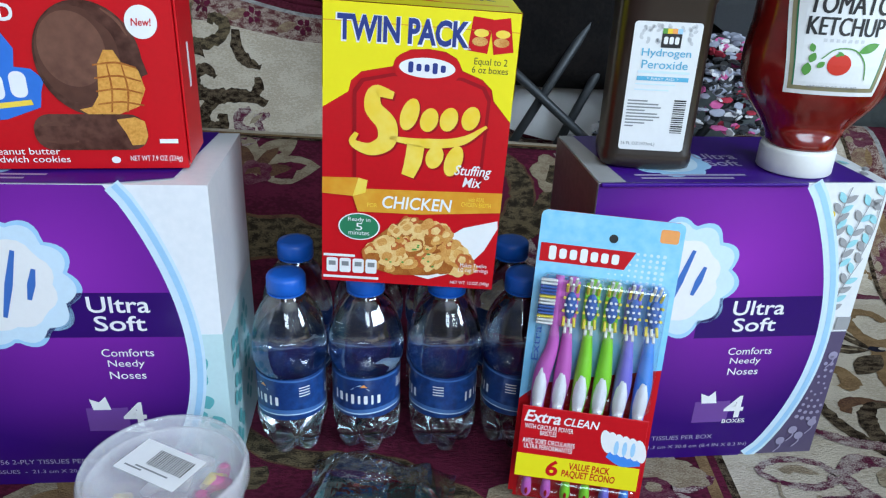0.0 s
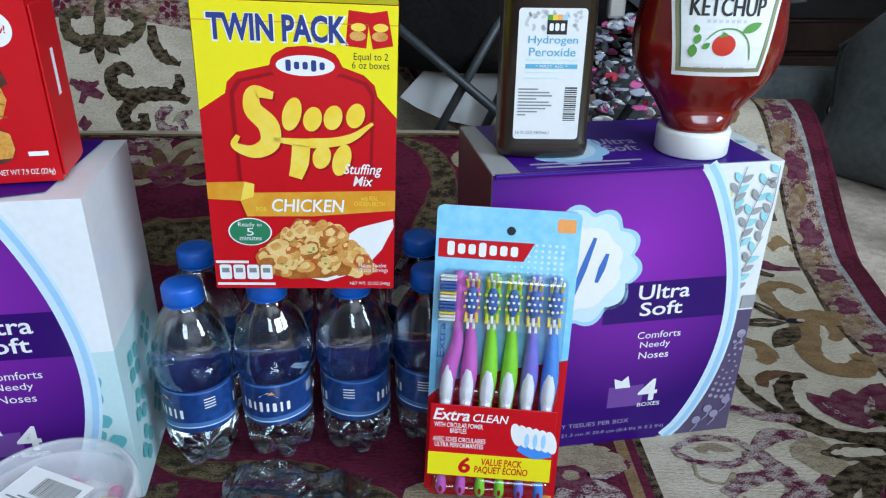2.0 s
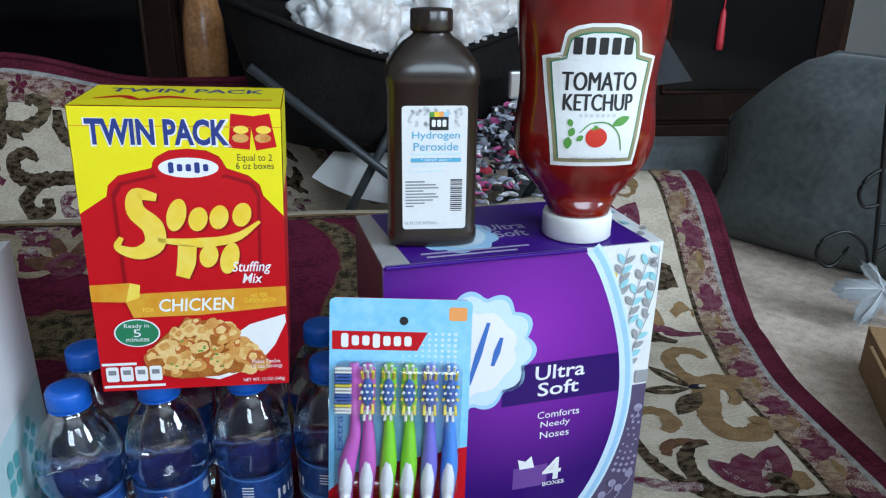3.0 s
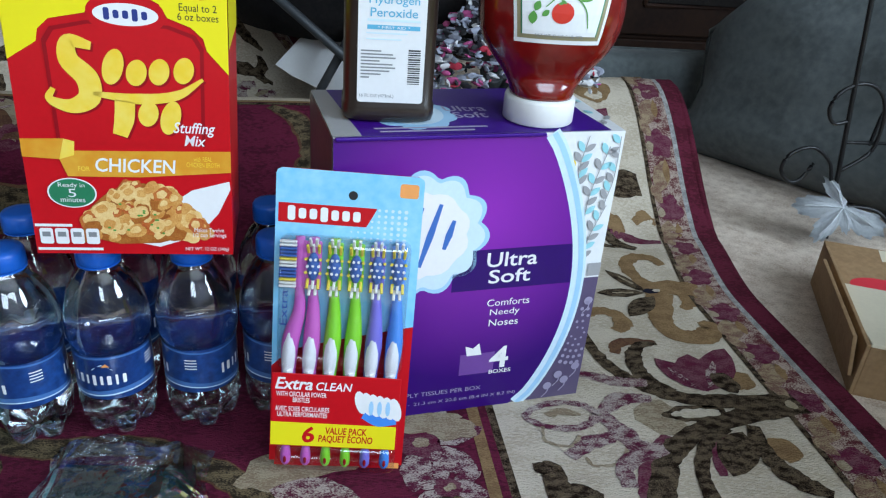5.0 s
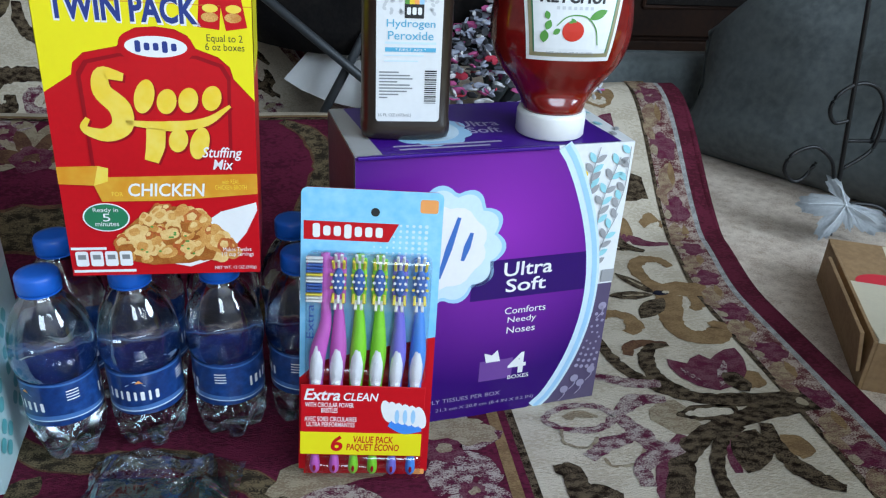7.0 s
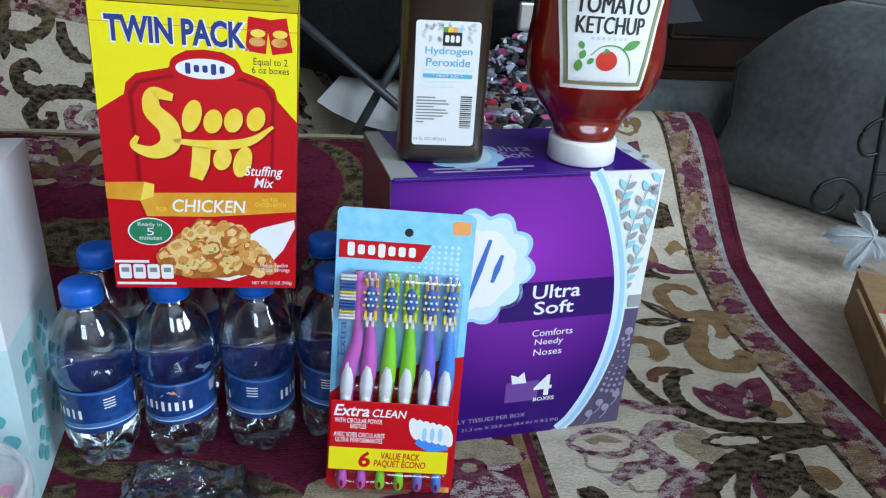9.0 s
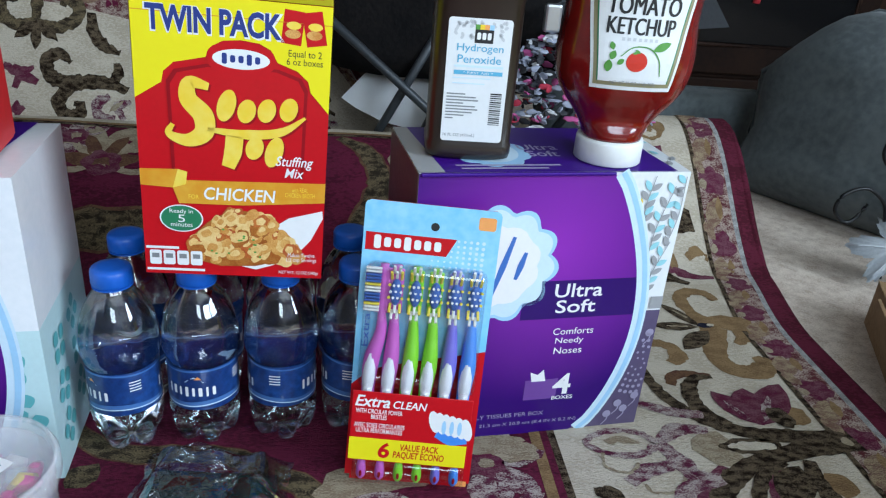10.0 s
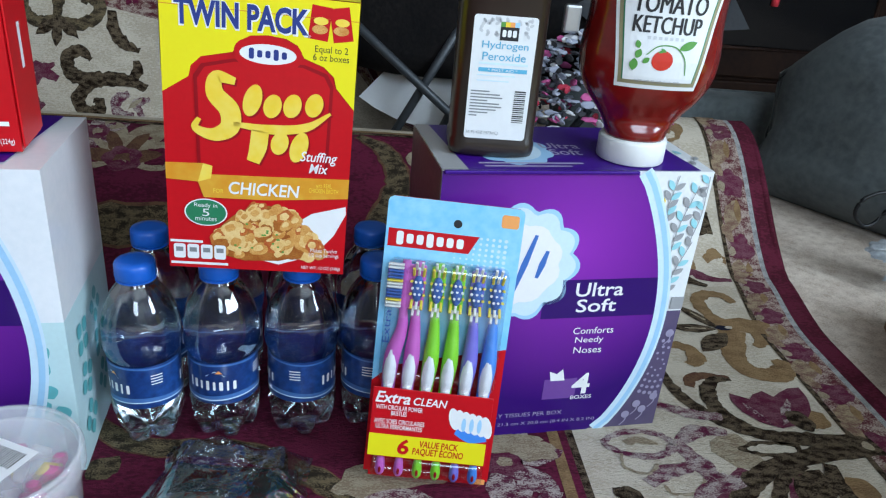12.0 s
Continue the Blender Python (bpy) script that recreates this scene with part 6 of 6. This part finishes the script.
# ---- behind the rug ----
def cushion(name, m, w, h, t, label, seed):
    c = thing(name, m, label, "cushion")
    bm = bmesh.new()
    n = 26
    for side in (1, -1):
        grid = []
        for j in range(n + 1):
            row = []
            for i in range(n + 1):
                u, v = 2 * i / n - 1, 2 * j / n - 1
                f = max(0.0, (1 - u ** 4) * (1 - v ** 4)) ** 0.5
                pinch = 1 - 0.07 * (1 - abs(u * v))
                rise = 0.52 + 0.48 * sm((u + 1.15) / 0.55) - 0.10 * sm(u)
                wob = 0.10 * noise.noise(Vector((u * 2, v * 2, seed)))
                row.append(bm.verts.new((w / 2 * u * pinch, side * (t / 2 * f + (wob * t if f > 0.02 else 0)), h / 2 * (1 + v * pinch) * (rise if name == "floor_cushion" else 1))))
            grid.append(row)
        for j in range(n):
            for i in range(n):
                bm.faces.new((grid[j][i], grid[j][i + 1], grid[j + 1][i + 1], grid[j + 1][i]))
    bmesh.ops.remove_doubles(bm, verts=bm.verts, dist=0.0005)
    part("cover", bm, M_suede, c, "soft grey suede cover", True)
    rim = []
    for k in range(64):
        q = k / 64 * 4
        s = int(q)
        f = 2 * (q - s) - 1
        u, v = ((f, -1), (1, f), (-f, 1), (-1, -f))[s]
        pinch = 1 - 0.07 * (1 - abs(u * v))
        rise = (0.52 + 0.48 * sm((u + 1.15) / 0.55) - 0.10 * sm(u)) if name == "floor_cushion" else 1
        rim.append((w / 2 * u * pinch, 0, h / 2 * (1 + v * pinch) * rise))
    part("seam", tube(rim + rim[:1], 0.004, 6), M_suede, c, "", True)
    return c


cushion("floor_cushion", pose(1.005, 0.985, -0.03, -16, 0, -58), 0.80, 0.365, 0.22, "large grey suede floor cushion standing on the carpet", 3)
cushion("small_cushion", pose(0.66, 1.42, -0.02, -12, 0, -8), 0.46, 0.155, 0.14, "grey suede cushion behind the rug", 8)


def turned_leg(m):
    leg = thing("furniture_leg", m, "turned varnished wooden furniture leg with a dark rail", "table leg")
    part("leg", lathe([(0.022, 0.0), (0.026, 0.01), (0.026, 0.05), (0.030, 0.12), (0.038, 0.22), (0.040, 0.30), (0.036, 0.36), (0.028, 0.40), (0.034, 0.42), (0.034, 0.5)], 24), M_wood, leg, "", True)
    part("rail", boxmesh(-0.9, 0.05, -0.02, 0.03, 0.42, 0.52, 0.004), M_darkwood, leg, "dark wooden rail")
    return leg


turned_leg(pose(-0.128, 1.53, -0.012))
structure("baseboard", boxmesh(-2.2, 2.2, 2.375, 2.4, -0.012, 0.10, 0.003), M_darkwood, "dark stained skirting board", "baseboard")


def cabinet(m):
    cb = thing("cabinet", m, "dark stained wooden cabinet with glazed doors", "cabinet")
    part("body", boxmesh(-2.2, 1.2, 0.02, 0.45, 0, 1.3), M_darkwood, cb)
    part("plinth", boxmesh(-2.2, 1.2, -0.005, 0.02, 0, 0.07, 0.004), M_wood_dim, cb)
    for k in range(6):
        x0 = -2.17 + 0.56 * k
        door = part("door", boxmesh(x0, x0 + 0.54, 0.0, 0.02, 0.08, 1.25, 0.004), M_wood_dim, cb, "dark panelled door")
        part("pane", boxmesh(x0 + 0.07, x0 + 0.47, -0.004, 0.0, 0.16, 1.17, 0.002), M_glassdark, door, "dark glass pane")
        part("moulding", tube([(x0 + 0.065, -0.004, 0.155), (x0 + 0.475, -0.004, 0.155), (x0 + 0.475, -0.004, 1.175), (x0 + 0.065, -0.004, 1.175), (x0 + 0.065, -0.004, 0.155)], 0.006, 6), M_darkwood, door)
    return cb


M_wood_dim = mat("dull_brown_wood", (0.022, 0.010, 0.006), 0.6, colour2=(0.010, 0.005, 0.004), spec=0.1, scale=9, amount=0.9, bump=0.12)
cabinet(pose(0.25, 1.9, -0.012))
tas = thing("tassel", pose(1.08, 1.893, 0.25), "red cord tassel hanging on the cabinet", "tassel")
part("cord", tube([(0, 0, 0.10), (0.003, 0, 0.16), (0, 0, 0.28)], 0.002, 6), M_redspot, tas)
part("fringe", lathe([(0.009, 0.0), (0.010, 0.02), (0.007, 0.09), (0.004, 0.10)], 12), M_redspot, tas, "", True)


def tote_bag(m):
    """An open black bag on a folding frame, with shopping bags inside."""
    t = thing("tote_bag", m, "open black tote bag on a folding frame", "bag")
    n = 44
    bm = bmesh.new()
    rings = []
    for f, z, k in ((0.55, 0.165, 0), (0.80, 0.175, 1), (0.92, 0.22, 2), (1.0, 0.28, 3), (1.04, 0.335, 4), (1.05, 0.365, 5)):
        ring = []
        for i in range(n):
            a = 2 * math.pi * i / n
            x, y = squircle(a, 0.27 * f, 0.15 * f, 3)
            dip = -0.055 * math.exp(-((x + 0.02) / 0.17) ** 2) * (y < 0) * (k / 5) + 0.03 * (x / 0.3) ** 2 * (k / 5)
            w = 0.012 * noise.noise(Vector((x * 9, y * 9, z * 9)))
            ring.append(bm.verts.new((x + w, y + w, z + dip)))
        rings.append(ring)
    for r0, r1 in zip(rings, rings[1:]):
        for i in range(n):
            bm.faces.new((r0[i], r0[(i + 1) % n], r1[(i + 1) % n], r1[i]))
    bm.faces.new(rings[0])
    rim_line = [tuple(v.co) for v in rings[-1]]
    rim_line.append(rim_line[0])
    body = part("body", bm, M_blackcloth, t, "sagging black nylon body", True)
    part("rim", tube(rim_line, 0.006, 6), M_blackcloth, t, "black bound rim", True)
    zs = [Vector(p) + Vector((0, -0.004, 0.006)) for p in rim_line[n // 2 + 8:n - 2]]
    for p, q in zip(zs, zs[1:]):
        for f in (0.2, 0.6):
            c = p.lerp(q, f)
            part("zip_tooth", boxmesh(c.x - 0.003, c.x + 0.003, c.y - 0.003, c.y + 0.003, c.z - 0.002, c.z + 0.002), M_steel, t)
    flap = bmesh.new()
    pts = [[(0.10, -0.10, 0.335), (0.32, -0.16, 0.40)], [(0.14, -0.14, 0.29), (0.36, -0.19, 0.33)], [(0.20, -0.15, 0.25), (0.40, -0.19, 0.28)]]
    gv = [[flap.verts.new(p) for p in row] for row in pts]
    for a, b in zip(gv, gv[1:]):
        flap.faces.new((a[0], a[1], b[1], b[0]))
    bmesh.ops.solidify(flap, geom=list(flap.faces), thickness=0.004)
    part("flap", flap, M_greynylon, t, "grey nylon flap with zip edge")
    part("buckle", boxmesh(0.125, 0.15, -0.185, -0.172, 0.255, 0.295, 0.004), M_steel, t, "bright metal clip")
    return t


def folding_frame(m):
    f = thing("folding_stool", m, "crossed grey steel legs of a folding stool", "folding stool")
    for x0, x1, y in ((-0.115, 0.245, 0.0), (0.135, -0.025, 0.018), (0.185, 0.055, 0.03), (0.42, 0.24, 0.02)):
        part("leg", tube([(x0, y, 0.30), (x1, y, 0.0)], 0.0068, 10), M_strut, f, "", True)
    return f


folding_frame(pose(0.11, 1.13, 0.012))
tote_bag(pose(0.235, 1.29, 0.012))


def crumpled(name, m, size, seed, label):
    ob = thing(name, m, label, "plastic bag")
    bm = bmesh.new()
    bmesh.ops.create_icosphere(bm, subdivisions=5, radius=1)
    for v in bm.verts:
        fold = abs(noise.noise(Vector((v.co.x * 3.2, v.co.y * 3.2, v.co.z * 1.1 + seed))))
        k = 1 - 0.30 * (1 - fold) ** 6 + 0.30 * noise.noise(v.co * 2.1 + Vector((seed, 0, 0))) + 0.16 * abs(noise.noise(v.co * 6 + Vector((0, seed, 0))))
        v.co = Vector((v.co.x * size[0] * k, v.co.y * size[1] * k, v.co.z * size[2] * k))
    part("film", bm, M_bagfilm, ob, "", True)
    for sx in (-0.4, 0.35):
        loop = [(size[0] * (sx + 0.22 * math.cos(t)), -size[1] * 0.5 + 0.01 * math.sin(3 * t), size[2] * (0.75 + 0.5 * math.sin(t))) for t in (0.0, 0.5, 1.0, 1.57, 2.1, 2.6, 3.14)]
        part("handle", tube(smooth_line(loop, 3), 0.007, 6, True), M_bagfilm, ob, "twisted film handle", True)
    return ob


crumpled("shopping_bag", pose(0.14, 1.29, 0.34), (0.11, 0.075, 0.085), 3, "crumpled white plastic shopping bag in the tote")
crumpled("shopping_bag", pose(0.30, 1.29, 0.36), (0.11, 0.075, 0.09), 7, "crumpled white plastic shopping bag in the tote")

card = thing("white_card", pose(0.17, 1.175, 0.075, -18, 0, 0), "white card standing behind the folding legs", "card")
bm = bmesh.new()
vs = [(-0.100, 0.062), (-0.065, 0.100), (-0.033, 0.132), (0.01, 0.150), (0.16, 0.150), (0.16, 0.02), (0.06, 0.012), (0.01, 0.018), (-0.035, 0.028), (-0.075, 0.046)]
vv = [bm.verts.new((x, 0, z)) for x, z in vs]
bm.faces.new(vv)
bmesh.ops.solidify(bm, geom=list(bm.faces), thickness=0.002)
part("sheet", bm, M_white, card)

# heap of shredded cloth scraps
rag = thing("rag_heap", pose(0.41, 1.12, 0.11), "heap of grey, pink and red fabric scraps", "fabric scraps", "", "stuff")
rnd = random.Random(5)
groups = {}
for k in range(1000):
    a, q = rnd.random() * 6.283, math.sqrt(rnd.random())
    x, y = 0.16 * q * math.cos(a), 0.08 * q * math.sin(a)
    z = 0.15 * (1 - q * q) + 0.015 * rnd.random()
    c = rnd.random()
    key = 0 if c < 0.40 else 1 if c < 0.70 else 2 if c < 0.84 else 3 if c < 0.91 else 4
    groups.setdefault(key, []).append((Vector((x, y, z)), rnd.uniform(0, 360), rnd.uniform(0, 360), rnd.uniform(0.7, 1.3)))
M_rag = (mat("grey_rag", (0.33, 0.35, 0.43), 0.9), mat("black_rag", (0.03, 0.03, 0.035), 0.9), mat("white_rag", (0.66, 0.66, 0.68), 0.9), mat("red_rag", (0.45, 0.03, 0.06), 0.9), mat("pink_rag", (0.55, 0.10, 0.28), 0.9))
for key, quads in groups.items():
    bm = bmesh.new()
    for p, ax, az, sc in quads:
        mm = Matrix.Translation(p) @ pose(0, 0, 0, ax, 0, az) @ Matrix.Diagonal((0.0105 * sc, 0.0058 * sc, 0.0024, 1))
        bmesh.ops.create_icosphere(bm, subdivisions=1, radius=1, matrix=mm)
    part("scraps", bm, M_rag[key], rag)


# ---- wire stand, leaf and carton at the right ----
def wire_stand(m):
    w = thing("wire_stand", m, "black wrought-iron scroll stand with a silvery leaf", "stand")
    def rod(name, pts, r=0.0025, label=""):
        part(name, tube(smooth_line(pts, 5), r, 8), M_iron, w, label, True)

    rod("post", ((0.004, 0, 0), (-0.014, 0, 0.12), (-0.036, 0, 0.27), (-0.085, 0, 0.60)), 0.0032)
    rod("post", ((0.150, 0.03, 0), (0.138, 0.03, 0.12), (0.118, 0.03, 0.27), (0.070, 0.03, 0.60)), 0.0032)
    rod("crossbar", ((-0.017, 0, 0.142), (0.06, 0.012, 0.138), (0.138, 0.03, 0.136)))
    rod("crossbar", ((-0.048, 0, 0.350), (0.108, 0.03, 0.345)))
    rod("scroll", ((-0.012, 0, 0.100), (0.020, 0, 0.122), (0.030, 0, 0.140), (0.028, 0, 0.182), (0.010, 0, 0.212), (-0.018, 0, 0.221), (-0.045, 0, 0.209), (-0.054, 0, 0.187), (-0.042, 0, 0.168), (-0.020, 0, 0.171)), 0.0027, "black iron scroll")
    rod("scroll", ((-0.018, 0, 0.088), (-0.030, 0, 0.115), (-0.060, 0, 0.134), (-0.090, 0, 0.124), (-0.097, 0, 0.102), (-0.080, 0, 0.085), (-0.064, 0, 0.090), (-0.052, 0, 0.112)), 0.0027, "black iron scroll")
    rod("scroll", ((0.030, 0.01, 0.135), (0.036, 0.012, 0.180), (0.055, 0.016, 0.207), (0.085, 0.020, 0.200)), 0.0025, "black iron scroll")
    rod("foot", ((0.0, 0, 0.050), (0.055, -0.01, 0.048), (0.085, -0.02, 0.025), (0.105, -0.03, 0.004)), 0.003)
    # lobed leaf: five pointed lobes with notched edges
    bm = bmesh.new()
    lobes = ((176, 0.064), (226, 0.060), (108, 0.046), (285, 0.036), (330, 0.070))
    n = 110
    pts = []
    for k in range(n):
        a = 360 * k / n
        r = 0.020
        for at, ln in lobes:
            off = abs((a - at + 180) % 360 - 180)
            r = max(r, ln * (1 - (off / 46) ** 1.5) if off < 46 else 0)
        r *= 1 + 0.07 * math.sin(k * 1.9)
        pts.append((r * math.cos(radians(a)), r * math.sin(radians(a))))
    mid = bm.verts.new((0, -0.004, 0))
    inner = [bm.verts.new((x * 0.5, -0.005 + 0.012 * noise.noise(Vector((x * 45, y * 45, 2))), y * 0.5)) for x, y in pts]
    outer = [bm.verts.new((x, 0.003 + 0.022 * noise.noise(Vector((x * 26, y * 26, 0))), y)) for x, y in pts]
    for k in range(n):
        j = (k + 1) % n
        bm.faces.new((mid, inner[k], inner[j]))
        bm.faces.new((inner[k], outer[k], outer[j], inner[j]))
    bmesh.ops.solidify(bm, geom=list(bm.faces), thickness=0.0010)
    leaf = part("leaf", bm, M_silver, w, "silvery maple leaf ornament", True)
    leaf.matrix_local = pose(-0.008, -0.022, 0.056, -32, 0, 0)
    for at, ln in lobes:
        a = radians(at)
        part("vein", tube([(0, -0.0068, 0), (0.5 * ln * math.cos(a), -0.0085, 0.5 * ln * math.sin(a)), (0.85 * ln * math.cos(a), -0.002, 0.85 * ln * math.sin(a))], 0.0008, 5), M_silver, leaf)
    return w


wire_stand(pose(0.842, 0.90, -0.012, 0, 0, 0))


def open_carton(m, w, d, h):
    c = thing("cardboard_carton", m, "open brown cardboard carton with a round red sticker", "carton")
    for x0, x1, y0, y1 in ((0, 0.004, 0, d), (w - 0.004, w, 0, d), (0.004, w - 0.004, 0, 0.004), (0.004, w - 0.004, d - 0.004, d)):
        part("side", boxmesh(x0, x1, y0, y1, 0, h, 0.0008), M_cardboard, c)
    part("bottom", boxmesh(0.004, w - 0.004, 0.004, d - 0.004, 0, 0.004), M_cardboard, c)
    fl = part("flap", boxmesh(0, w, -0.135, 0, -0.002, 0.002, 0.0008), M_cardboard, c, "brown flap with a red round sticker")
    fl.matrix_local = pose(0, d, h, 9, 0, 0)
    printed("sticker", oval2(w * 0.17, -0.082, 0.034, 0.018), M_redspot, fl, top_of(0.002), 1, "round red sticker")
    printed("tape", rect2(w * 0.58, -0.014, w * 0.76, 0.024), M_paper, fl, top_of(0.002), 1, "strip of paper tape")
    f2 = part("flap", boxmesh(0, w, 0, 0.17, -0.002, 0.002, 0.0008), M_paper, c, "pale inner flap")
    f2.matrix_local = pose(0.004, 0.0, h, -5, 0, 0)
    f3 = part("flap", boxmesh(-0.002, 0.002, 0, d * 0.72, 0, 0.045, 0.0008), M_cardboard, c)
    f3.matrix_local = pose(-0.003, d * 0.02, h - 0.040, 0, -10, 0)
    return c


open_carton(pose(0.646, 0.560, -0.012, 0, 0, -24), 0.30, 0.235, 0.058)
# height and near end, out of view, are made up to shade the rug corner
yb = thing("yellow_box", pose(0.672, 0.06, -0.012, 0, 0, -3), "plain yellow carton, its unseen bulk sized to shade the rug", "box")
part("carton", soft_box(0.24, 0.37, 0.24, 0, 0.001, 41), M_yellow, yb)
